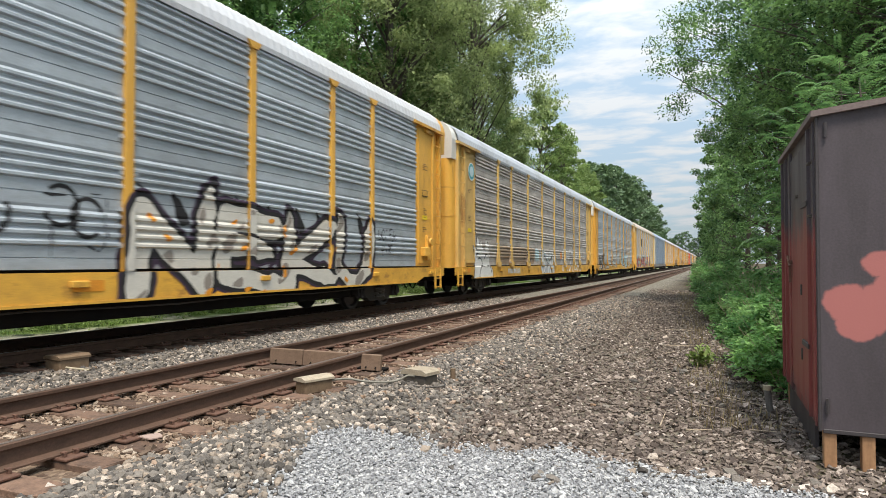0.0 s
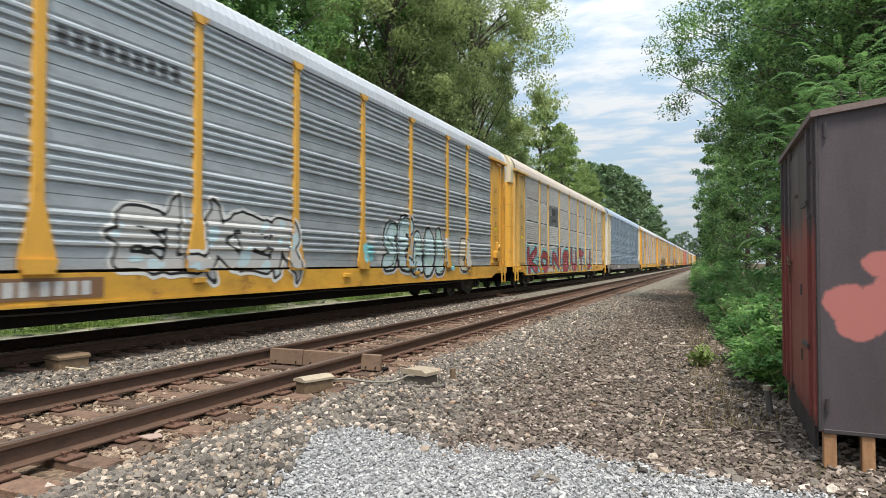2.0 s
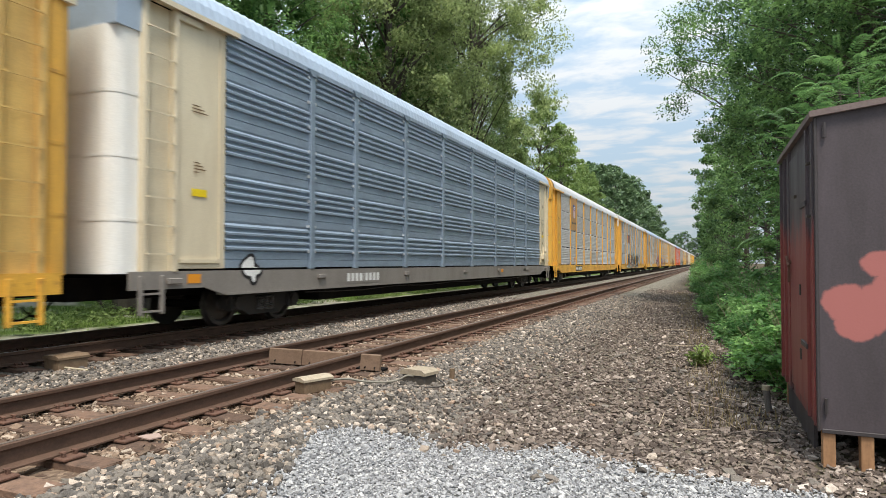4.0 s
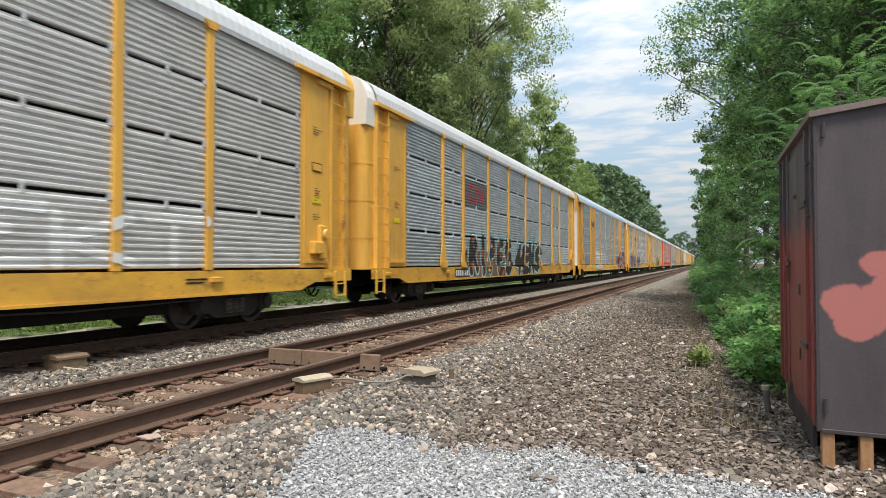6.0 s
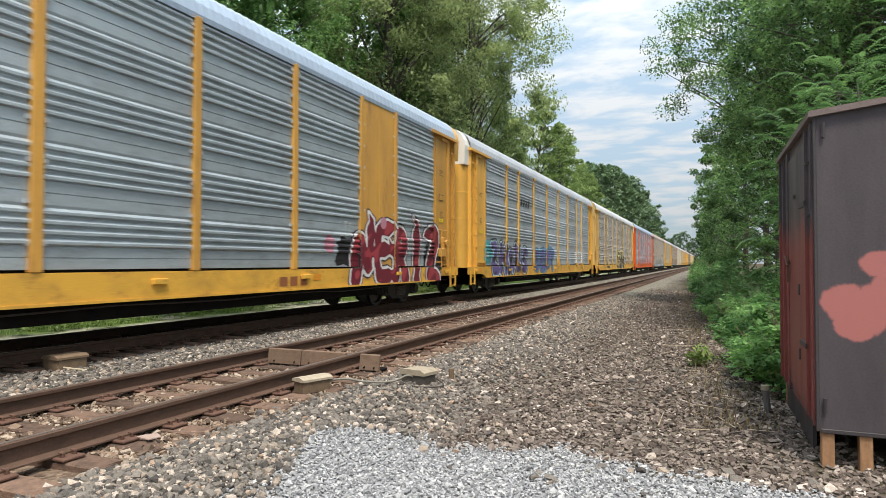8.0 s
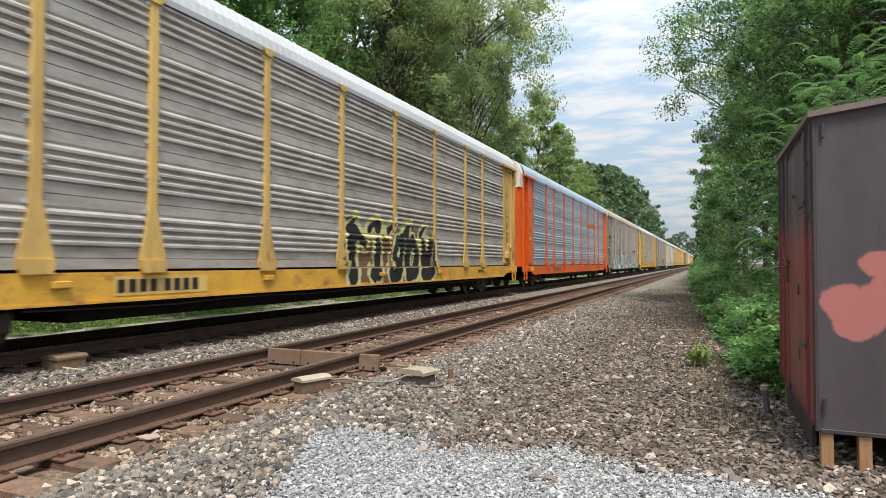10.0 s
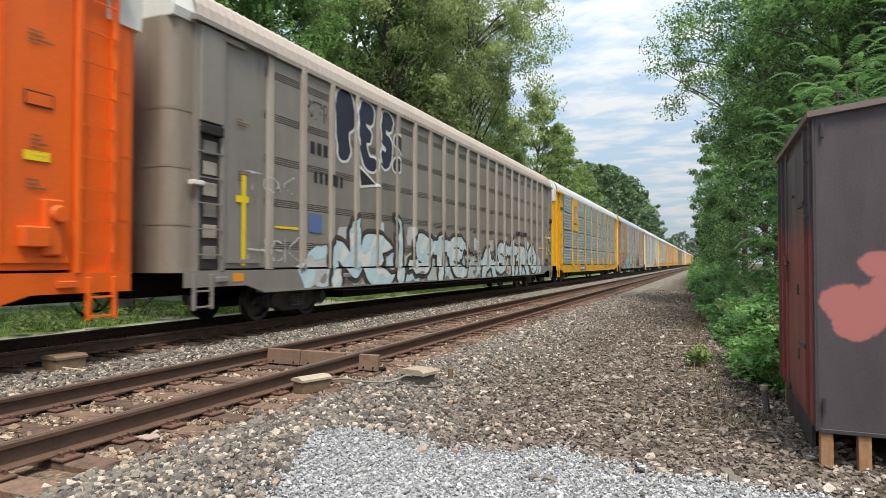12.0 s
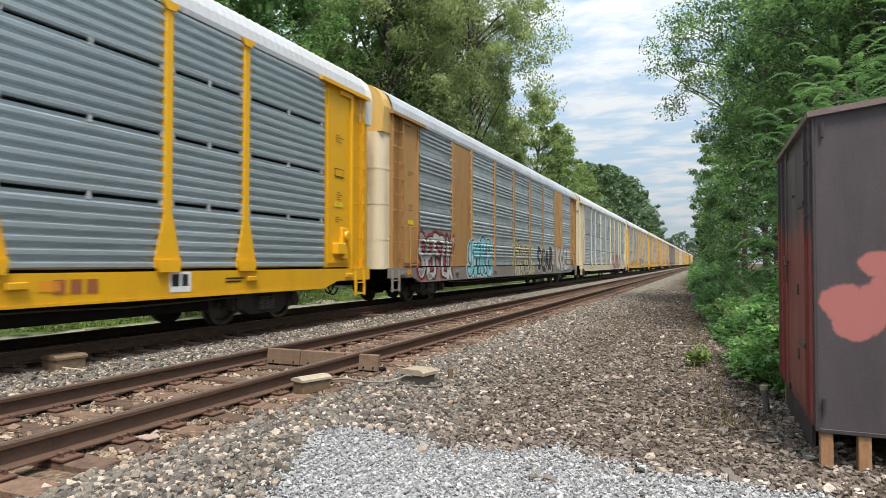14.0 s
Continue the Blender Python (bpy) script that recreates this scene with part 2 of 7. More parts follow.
CONCRETE = surface("box_lid_grey", (0.40, 0.35, 0.245), 0.8, dirt=(0.22, 0.17, 0.12), dirt_amount=0.6, scale=14)
BOX_BLACK = surface("box_black", (0.05, 0.045, 0.04), 0.6, dirt=(0.14, 0.11, 0.08), dirt_amount=0.5, scale=14)
BOX_BROWN = surface("box_brown", (0.17, 0.115, 0.07), 0.7, dirt=(0.08, 0.05, 0.03), dirt_amount=0.6, scale=14)
BARK = surface("bark", (0.10, 0.085, 0.07), 0.95, dirt=(0.05, 0.04, 0.033), dirt_amount=0.7, scale=5, streak=6, grain=30, bump=0.8)
TWIG = surface("dry_twig", (0.36, 0.29, 0.21), 0.9, dirt=(0.2, 0.15, 0.1), dirt_amount=0.5, scale=20)
LEAF_COTTON = leaf_mat("cottonwood_leaf", (0.115, 0.165, 0.060), (0.50, 0.59, 0.26), 0.58)
LEAF_OLIVE = leaf_mat("young_tree_leaf", (0.12, 0.185, 0.055), (0.32, 0.42, 0.15), 0.5)
LEAF_DEEP = leaf_mat("deep_green_leaf", (0.055, 0.130, 0.040), (0.32, 0.52, 0.17))
# range widened so the colour also holds inner crown shade and sunlit leaves
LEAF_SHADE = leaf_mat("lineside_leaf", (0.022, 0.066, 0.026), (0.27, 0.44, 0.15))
LEAF_BUSH = leaf_mat("bramble_leaf", (0.07, 0.19, 0.055), (0.38, 0.60, 0.21))
LEAF_FROND = leaf_mat("frond_leaf", (0.06, 0.15, 0.05), (0.24, 0.42, 0.14))
LEAF_FAR = leaf_mat("far_wood_leaf", (0.075, 0.13, 0.06), (0.17, 0.25, 0.12), 0.3)
GRASS = leaf_mat("grass_blade", (0.14, 0.21, 0.05), (0.36, 0.46, 0.15), 0.4)

STONE_BALLAST = stone_mat("ballast_stone", [(0, (0.058, 0.052, 0.046)), (0.25, (0.126, 0.113, 0.102)), (0.5, (0.201, 0.176, 0.151)), (0.72, (0.148, 0.131, 0.111)),
                                            (0.86, (0.322, 0.261, 0.206)), (0.95, (0.483, 0.418, 0.355)), (1.0, (0.268, 0.174, 0.114))])
STONE_CRIB = stone_mat("rusty_ballast", [(0, (0.085, 0.06, 0.045)), (0.4, (0.20, 0.14, 0.10)), (0.75, (0.29, 0.21, 0.15)), (1.0, (0.40, 0.33, 0.26))])
STONE_PATH = stone_mat("path_shale", [(0, (0.072, 0.056, 0.048)), (0.45, (0.150, 0.120, 0.101)), (0.8, (0.222, 0.179, 0.150)), (0.94, (0.300, 0.249, 0.210)), (1.0, (0.552, 0.475, 0.420))])
STONE_PALE = stone_mat("pale_gravel", [(0, (0.17, 0.17, 0.175)), (0.4, (0.29, 0.29, 0.295)), (0.8, (0.38, 0.38, 0.38)), (1.0, (0.50, 0.49, 0.475))])


def ground_mat():
    """One sheet: ballast by the tracks, dark shale on the path, a pale strip of crushed stone, grass beyond the tracks."""
    m = bpy.data.materials.new("ground_mix")
    m.use_nodes = True
    nt = m.node_tree
    N, L = nt.nodes.new, nt.links.new
    bsdf = nt.nodes["Principled BSDF"]
    geo, sep = N("ShaderNodeNewGeometry"), N("ShaderNodeSeparateXYZ")
    L(geo.outputs["Position"], sep.inputs[0])
    wob = N("ShaderNodeTexNoise")
    wob.inputs["Scale"].default_value, wob.inputs["Detail"].default_value = 0.9, 5
    L(geo.outputs["Position"], wob.inputs["Vector"])

    def math_(op, a, b=None, c=None):
        n = N("ShaderNodeMath")
        n.operation = op
        for i, v in enumerate((a, b, c)):
            if v is None:
                continue
            if isinstance(v, (int, float)):
                n.inputs[i].default_value = v
            else:
                L(v, n.inputs[i])
        return n.outputs[0]

    def band(value, lo, hi):
        n = N("ShaderNodeMapRange")
        n.interpolation_type = "SMOOTHSTEP"
        L(value, n.inputs["Value"])
        n.inputs["From Min"].default_value, n.inputs["From Max"].default_value = lo, hi
        return n.outputs[0]

    def mixc(f, a, b):
        n = N("ShaderNodeMix")
        n.data_type = "RGBA"
        L(f, n.inputs["Factor"])
        for key, v in (("A", a), ("B", b)):
            if isinstance(v, tuple):
                n.inputs[key].default_value = (*v, 1)
            else:
                L(v, n.inputs[key])
        return n.outputs["Result"]

    xw = math_("MULTIPLY_ADD", wob.outputs["Fac"], 1.6, math_("ADD", sep.outputs["X"], -0.8))
    cell = N("ShaderNodeTexVoronoi")
    cell.inputs["Scale"].default_value = 22
    L(geo.outputs["Position"], cell.inputs["Vector"])
    ramp = N("ShaderNodeSeparateColor")
    L(cell.outputs["Color"], ramp.inputs[0])
    speck = ramp.outputs[0]
    ballast = mixc(speck, (0.07, 0.065, 0.055), (0.30, 0.27, 0.22))
    path = mixc(speck, (0.065, 0.054, 0.043), (0.20, 0.172, 0.136))
    crib = mixc(speck, (0.09, 0.06, 0.045), (0.26, 0.19, 0.135))
    gn = N("ShaderNodeTexNoise")
    gn.inputs["Scale"].default_value, gn.inputs["Detail"].default_value = 0.35, 8
    L(geo.outputs["Position"], gn.inputs["Vector"])
    grass = mixc(math_("MULTIPLY", band(gn.outputs["Fac"], 0.36, 0.5), math_("SUBTRACT", 1.0, band(xw, -16.2, -15.0))), (0.36, 0.34, 0.28), (0.10, 0.16, 0.035))
    col = mixc(band(xw, -3.1, -2.2), ballast, path)
    col = mixc(math_("MULTIPLY", band(sep.outputs["X"], -6.75, -6.5), math_("SUBTRACT", 1.0, band(sep.outputs["X"], -4.1, -3.8))), col, crib)
    col = mixc(math_("SUBTRACT", 1.0, band(xw, -13.0, -12.4)), col, grass)
    pale = mixc(speck, (0.22, 0.22, 0.225), (0.40, 0.40, 0.40))
    yw = math_("MULTIPLY_ADD", wob.outputs["Fac"], 0.5, math_("ADD", sep.outputs["Y"], -0.25))
    strip = math_("MULTIPLY", math_("SUBTRACT", 1.0, band(yw, 4.9, 5.25)), band(xw, -3.5, -2.9))
    col = mixc(strip, col, pale)
    bank = mixc(speck, (0.05, 0.045, 0.03), (0.10, 0.085, 0.055))
    edge = math_("MULTIPLY_ADD", math_("MINIMUM", sep.outputs["Y"], 55.0), 0.055, xw)
    col = mixc(band(edge, 0.75, 1.3), col, bank)
    L(col, bsdf.inputs["Base Color"])
    bsdf.inputs["Roughness"].default_value = 1.0
    bsdf.inputs["Specular IOR Level"].default_value = 0.04
    bn = N("ShaderNodeBump")
    bn.inputs["Strength"].default_value, bn.inputs["Distance"].default_value = 0.9, 0.03
    L(cell.outputs["Distance"], bn.inputs["Height"])
    L(bn.outputs[0], bsdf.inputs["Normal"])
    return m


GROUND = ground_mat()

# ---------------------------------------------------------------- mesh helpers
def box(bm, x0, x1, y0, y1, z0, z1, bevel=0.0, m=None):
    r = bmesh.ops.create_cube(bm, size=1.0)
    vs = r["verts"]
    for v in vs:
        v.co = Vector((x0 + (v.co.x + 0.5) * (x1 - x0), y0 + (v.co.y + 0.5) * (y1 - y0), z0 + (v.co.z + 0.5) * (z1 - z0)))
    if bevel:
        es = list({e for v in vs for e in v.link_edges})
        out = bmesh.ops.bevel(bm, geom=es, offset=bevel, segments=1, affect="EDGES", profile=0.5)
        vs = list({v for v in out["verts"]} | {v for v in vs if v.is_valid})
    if m is not None:
        bmesh.ops.transform(bm, matrix=m, verts=vs)
    return vs


def tube(bm, a, b, r, n=8, r2=None):
    a, b = Vector(a), Vector(b)
    d = b - a
    m = Matrix.Translation((a + b) / 2) @ d.to_track_quat("Z", "Y").to_matrix().to_4x4()
    return bmesh.ops.create_cone(bm, cap_ends=True, segments=n, radius1=r, radius2=r if r2 is None else r2, depth=d.length, matrix=m)["verts"]


def prism(bm, outline, axis, lo, hi):
    """Extrudes an outline: axis 'x' takes (y, z) pairs, axis 'y' takes (x, z), axis 'z' takes (x, y)."""
    def at(p, s):
        return {"x": (s, p[0], p[1]), "y": (p[0], s, p[1]), "z": (p[0], p[1], s)}[axis]
    a = [bm.verts.new(at(p, lo)) for p in outline]
    b = [bm.verts.new(at(p, hi)) for p in outline]
    n = len(outline)
    fs = [bm.faces.new(a), bm.faces.new(b[::-1])]
    for i in range(n):
        fs.append(bm.faces.new((a[i], b[i], b[(i + 1) % n], a[(i + 1) % n])))
    bmesh.ops.recalc_face_normals(bm, faces=fs)
    return a + b


def mesh_of(bm, name, material, smooth=False):
    me = bpy.data.meshes.new(name)
    bm.normal_update()
    bm.to_mesh(me)
    bm.free()
    me.materials.append(material)
    if smooth:
        for p in me.polygons:
            p.use_smooth = True
    return me


def part(name, bm, material, parent=None, label="", smooth=False):
    """Links a bmesh, or a mesh made before, as one object under a thing or a part."""
    me = bm if isinstance(bm, bpy.types.Mesh) else mesh_of(bm, name, material, smooth)
    ob = new(name, me)
    ob.parent = parent
    return tagged(ob, label)


def raw_mesh(name, verts, faces, material, smooth=False):
    """A mesh from numpy arrays: verts (n, 3), faces (m, 3 or 4)."""
    me = bpy.data.meshes.new(name)
    k = faces.shape[1]
    me.vertices.add(len(verts))
    me.vertices.foreach_set("co", np.ascontiguousarray(verts, dtype=np.float32).ravel())
    me.loops.add(faces.size)
    me.loops.foreach_set("vertex_index", np.ascontiguousarray(faces, dtype=np.int32).ravel())
    me.polygons.add(len(faces))
    me.polygons.foreach_set("loop_start", np.arange(0, faces.size, k, dtype=np.int32))
    me.update(calc_edges=True)
    me.materials.append(material)
    me.polygons.foreach_set("use_smooth", np.full(len(faces), smooth, dtype=bool))
    return me


# ---------------------------------------------------------------- ground
def smooth(a, b, v):
    t = np.clip((v - a) / (b - a), 0, 1)
    return t * t * (3 - 2 * t)


def ground_z(x, y):
    """Height of the ground: two ballast beds, the path beside them, a low bank under the trees."""
    x, y = np.asarray(x, dtype=float), np.asarray(y, dtype=float)
    near = 0.135 * (1 - smooth(-3.6, -2.2, x))
    cut = 0.135 * (1 - smooth(-13.0, -11.7, x))
    z = near - cut
    wob = 0.02 * np.sin(x * 2.1 + 0.7 * y) * np.sin(y * 1.3 - 0.4 * x) * smooth(-4.0, -2.8, x) * (1 - smooth(14, 26, y))
    bank = 0.5 * smooth(2.0, 6.0, x + 0.055 * np.minimum(y, 55))
    left = -0.15 * smooth(-13, -15, x) + 1.2 * smooth(-17, -30, x)
    return z + wob + bank + left


def build_ground():
    xs = np.concatenate([np.arange(-900, -60, 60), np.arange(-60, -16, 4), np.arange(-16, 8, 0.2), np.arange(8, 40, 4), np.arange(40, 901, 60)])
    ys = np.concatenate([np.arange(-300, -20, 40), np.arange(-20, 0, 2), np.arange(0, 30, 0.25), np.arange(30, 80, 2), np.arange(80, 1500, 40)])
    X, Y = np.meshgrid(xs, ys, indexing="ij")
    Z = ground_z(X, Y)
    n, k = X.shape
    idx = np.arange(n * k).reshape(n, k)
    faces = np.stack([idx[:-1, :-1], idx[1:, :-1], idx[1:, 1:], idx[:-1, 1:]], -1).reshape(-1, 4)
    me = raw_mesh("ground", np.stack([X, Y, Z], -1).reshape(-1, 3), faces, GROUND, True)
    tagged(new("ground", me), "stony ground with ballast beds, dark path and grass", "ground", kind="structure")


build_ground()


# ---------------------------------------------------------------- loose stones
def pale_edge(x):
    """y up to which the pale crushed stone reaches at x."""
    return np.where(x > -3.5, 5.28 + 0.10 * np.sin(x * 4.1) + 0.06 * np.sin(x * 9.7 + 1) - 0.25 * smooth(-0.4, 0.6, x) - 0.5 * smooth(-2.9, -3.5, x), 0.0)


CHIP_V = np.array([(x, y, z) for x in (-1, 1) for y in (-1, 1) for z in (-1, 1)], dtype=float) * 0.72
CHIP_F = np.array([(0, 1, 3), (0, 3, 2), (4, 6, 7), (4, 7, 5), (0, 4, 5), (0, 5, 1), (2, 3, 7), (2, 7, 6), (0, 2, 6), (0, 6, 4), (1, 5, 7), (1, 7, 3)])


_FACES = ((0, 1, 3, 2), (4, 6, 7, 5), (0, 4, 5, 1), (2, 3, 7, 6), (0, 2, 6, 4), (1, 5, 7, 3))
STONE_V = np.concatenate([CHIP_V, [CHIP_V[list(q)].mean(0) * 1.36 for q in _FACES]])
STONE_F = np.array([(q[i], q[(i + 1) % 4], 8 + k) for k, q in enumerate(_FACES) for i in range(4)])


def scatter(name, xy, size, flat, material, label, category="gravel", sink=0.25, zoff=0.0, seed=1, worn=False):
    """Broken stones lying on the ground, every one a dented, turned solid."""
    rng = np.random.default_rng(seed)
    n = len(xy)
    s = size * np.exp(rng.normal(0, 0.28, n))
    dims = np.stack([s * rng.uniform(0.75, 1.3, n), s * rng.uniform(0.6, 1.0, n), s * flat * rng.uniform(0.6, 1.1, n)], -1) * 0.5
    base_v, base_f, rough = (STONE_V, STONE_F, 0.27) if worn else (CHIP_V, CHIP_F, 0.34)
    jit = rng.uniform(-rough, rough, (n, len(base_v), 3))
    v = (base_v[None] + jit) * dims[:, None, :]
    ax, ay, az = rng.normal(0, 0.35, n), rng.normal(0, 0.35, n), rng.uniform(0, 6.283, n)
    cx, sx, cy, sy, cz, sz = np.cos(ax), np.sin(ax), np.cos(ay), np.sin(ay), np.cos(az), np.sin(az)
    zz, on = np.zeros(n), np.ones(n)
    Rx = np.stack([on, zz, zz, zz, cx, -sx, zz, sx, cx], -1).reshape(n, 3, 3)
    Ry = np.stack([cy, zz, sy, zz, on, zz, -sy, zz, cy], -1).reshape(n, 3, 3)
    Rz = np.stack([cz, -sz, zz, sz, cz, zz, zz, zz, on], -1).reshape(n, 3, 3)
    R = Rz @ Ry @ Rx
    v = np.einsum("nij,nkj->nki", R, v)
    base = ground_z(xy[:, 0], xy[:, 1]) + zoff + dims[:, 2] * (1 - 2 * sink) + rng.uniform(0, 0.012, n)
    v += np.stack([xy[:, 0], xy[:, 1], base], -1)[:, None, :]
    f = (base_f[None] + (np.arange(n) * len(base_v))[:, None, None]).reshape(-1, 3)
    me = raw_mesh(name, v.reshape(-1, 3), f, material)
    return tagged(new(name, me), label, category, kind="stuff")


def spread(n, x0, x1, y0, y1, near=1.0, seed=3):
    """n places in a rectangle, denser at small y."""
    rng = np.random.default_rng(seed)
    u = rng.random(n) ** near
    return np.stack([rng.uniform(x0, x1, n), y0 + u * (y1 - y0)], -1)


def build_stones():
    p = spread(54000, -4.05, -1.6, 2.4, 30, 1.9, 3)
    edge = -2.75 + 0.2 * np.sin(p[:, 1] * 1.3) + np.random.default_rng(8).normal(0, 0.33, len(p))
    p = p[(p[:, 0] < edge) & ((p[:, 1] > pale_edge(p[:, 0]) - 0.15) | (p[:, 0] < -3.4 + (5 - p[:, 1]) * 0.43))]
    scatter("ballast_stones", p, 0.042, 0.85, STONE_BALLAST, "worn grey and tan ballast stones beside the track", seed=5, worn=True)
    p = spread(15000, -8.6, -6.62, 4.0, 26, 1.5, 13)
    scatter("middle_ballast", p, 0.046, 0.75, STONE_BALLAST, "pale grey ballast stones between the two tracks", seed=15, worn=True)
    p = spread(17000, -6.6, -3.9, 3.4, 22, 1.5, 23)
    scatter("crib_ballast", p, 0.042, 0.7, STONE_CRIB, "rust-stained ballast stones between the ties", zoff=0.012, seed=25)
    p = spread(48000, -3.2, 1.3, 3.6, 40, 2.4, 33)
    keep = (p[:, 1] > pale_edge(p[:, 0])) & (p[:, 0] > -2.9 + np.random.default_rng(9).normal(0, 0.5, len(p)))
    scatter("path_gravel", p[keep], 0.047, 0.45, STONE_PATH, "dark flat shale chips on the path", seed=35)
    p = spread(44000, -3.9, 1.6, 2.6, 5.7, 0.9, 43)
    rg = np.random.default_rng(10)
    p = p[(p[:, 1] < pale_edge(p[:, 0]) + rg.normal(0, 0.10, len(p))) & (p[:, 0] > -3.47 + (5 - p[:, 1]) * 0.43 + rg.normal(0, 0.12, len(p)))]
    scatter("pale_gravel", p, 0.024, 0.6, STONE_PALE, "pale grey crushed stone strip across the path", zoff=0.004, seed=45)
    p = spread(260, -2.6, 1.6, 4.6, 16, 1.3, 53)
    scatter("large_stones", p, 0.07, 0.55, STONE_BALLAST, "scattered larger stones on the path", seed=55, worn=True)


build_stones()


# ---------------------------------------------------------------- tracks
def rail_outline(x):
    h = RAIL_Z
    return [(x - 0.07, h - 0.185), (x + 0.07, h - 0.185), (x + 0.07, h - 0.172), (x + 0.012, h - 0.15), (x + 0.010, h - 0.052),
            (x + 0.036, h - 0.04), (x + 0.036, h - 0.010), (x + 0.026, h - 0.0015), (x - 0.026, h - 0.0015), (x - 0.036, h - 0.010), (x - 0.036, h - 0.04),
            (x - 0.010, h - 0.052), (x - 0.012, h - 0.15), (x - 0.07, h - 0.172)]


def tie_mesh():
    bm = bmesh.new()
    box(bm, -1.30, 1.30, -0.115, 0.115, -0.17, 0.0, 0.012)
    rng = random.Random(4)
    for v in bm.verts:
        v.co += Vector((rng.uniform(-0.015, 0.015), rng.uniform(-0.006, 0.006), rng.uniform(-0.006, 0.003)))
    return mesh_of(bm, "tie", TIE_WOOD)


def plate_mesh():
    bm = bmesh.new()
    box(bm, -0.19, 0.19, -0.09, 0.09, 0.0, 0.022, 0.006)
    for sx in (-0.115, 0.115):
        for sy in (-0.045, 0.05):
            box(bm, sx - 0.016, sx + 0.016, sy - 0.012, sy + 0.012, 0.02, 0.055, 0.004)
            box(bm, sx - 0.03, sx + 0.012, sy - 0.018, sy + 0.018, 0.048, 0.06, 0.003)
    return mesh_of(bm, "tie_plate", PLATE_RUST)


def build_track(name, cx, label, y_parts, seed):
    track = tagged(new(name), label, "railway track", kind="structure")
    for side in (-0.7535, 0.7535):
        bm = bmesh.new()
        prism(bm, rail_outline(cx + side), "y", -40, 900)
        part("rail", bm, RAIL_RUST, track)
        bm = bmesh.new()
        box(bm, cx + side - 0.022, cx + side + 0.022, -40, 900, RAIL_Z - 0.004, RAIL_Z + 0.0015)
        part("rail_head_strip", bm, RAIL_TOP, track, "worn smooth running surface")
    rng = random.Random(seed)
    tm, pm = tie_mesh(), plate_mesh()
    y = 0.2
    top = RAIL_Z - 0.185 - 0.022
    while y < y_parts:
        t = part("tie", tm, None, track)
        t.matrix_basis = pose(cx + rng.uniform(-0.05, 0.05), y + rng.uniform(-0.02, 0.02), top + rng.uniform(-0.004, 0.001), 0, 0, rng.uniform(-0.8, 0.8))
        for side in (-0.7535, 0.7535):
            p = part("tie_plate", pm, None, track)
            p.matrix_basis = pose(cx + side, y + rng.uniform(-0.01, 0.01), top)
        y += 0.50
    bm = bmesh.new()
    while y < 260:
        box(bm, cx - 1.3, cx + 1.3, y - 0.11, y + 0.11, top - 0.15, top)
        y += 0.50
    tagged(part("far_ties", bm, TIE_WOOD, track), kind="stuff")
    return track


build_track("near_track", NEAR_TRACK_X, "rusty rails on dark wooden ties in stained ballast", 40, 5)
build_track("far_track", FAR_TRACK_X, "rails in pale ballast under the passing train", 30, 6)

# ---------------------------------------------------------------- the train: covered car-carrier wagons
# Each wagon is built about its middle, rail top at z = 0; its +x side faces the camera; -y leads.
HALF = 14.02           # end doors' outer faces
BAY0, BAY1 = -11.67, 11.67   # the stretch of side screens
SILL_X, PANEL_X, POST_X = 1.56, 1.50, 1.575
SILL_LO, SILL_HI, PANEL_LO, PANEL_HI = 0.67, 1.115, 1.16, 5.60

POSTS = (-8.95, -7.05, -4.23, -1.41, 1.41, 4.23, 7.05, 8.95)
CORR = {}


def corrugation(style):
    """(z, outward) steps of a side sheet from bottom to top."""
    if style in CORR:
        return CORR[style]
    pts = []
    if style in ("slots", "broad"):  # fine ribs in four tiers with gaps between
        tiers, gap, deep = 4, 0.06, 0.24 if style == "slots" else 0.32
        h = (PANEL_HI - PANEL_LO - gap * (tiers - 1)) / tiers
        for k in range(tiers):
            z = PANEL_LO + k * (h + gap)
            n = 10 if style == "slots" else 6
            for i in range(n):
                a = z + h * i / n
                p = h / n
                pts += [(a, 0.0), (a + p * 0.18, deep * p), (a + p * 0.50, deep * p), (a + p * 0.70, 0.0)]
            pts += [(z + h, 0.0)]
            if k < tiers - 1:
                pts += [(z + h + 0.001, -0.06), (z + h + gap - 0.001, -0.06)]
    elif style == "bands":          # groups of broad ribs with flat strips between
        groups = 5
        h = (PANEL_HI - PANEL_LO) / groups
        for k in range(groups):
            z = PANEL_LO + k * h
            pts += [(z, 0.010), (z + h * 0.17, 0.010), (z + h * 0.17 + 0.005, -0.004), (z + h * 0.17 + 0.013, -0.004), (z + h * 0.17 + 0.018, 0.010), (z + h * 0.36, 0.010)]
            n = 4
            for i in range(n):
                p = h * 0.62 / n
                a = z + h * 0.37 + i * p
                pts += [(a, 0.0), (a + p * 0.15, 0.044), (a + p * 0.42, 0.044), (a + p * 0.75, 0.0)]
        pts += [(PANEL_HI, 0.010)]
    else:                           # flat sheets with thin pressed lines
        rows = 5
        h = (PANEL_HI - PANEL_LO) / rows
        for k in range(rows):
            z = PANEL_LO + k * h
            pts += [(z, 0.0), (z + h * 0.40, 0.0)]
            for i in range(4):
                a = z + h * 0.42 + i * h * 0.05
                pts += [(a, 0.0), (a + 0.008, -0.018), (a + 0.024, -0.018), (a + 0.032, 0.0)]
        pts += [(PANEL_HI, 0.0)]
    CORR[style] = pts
    return pts


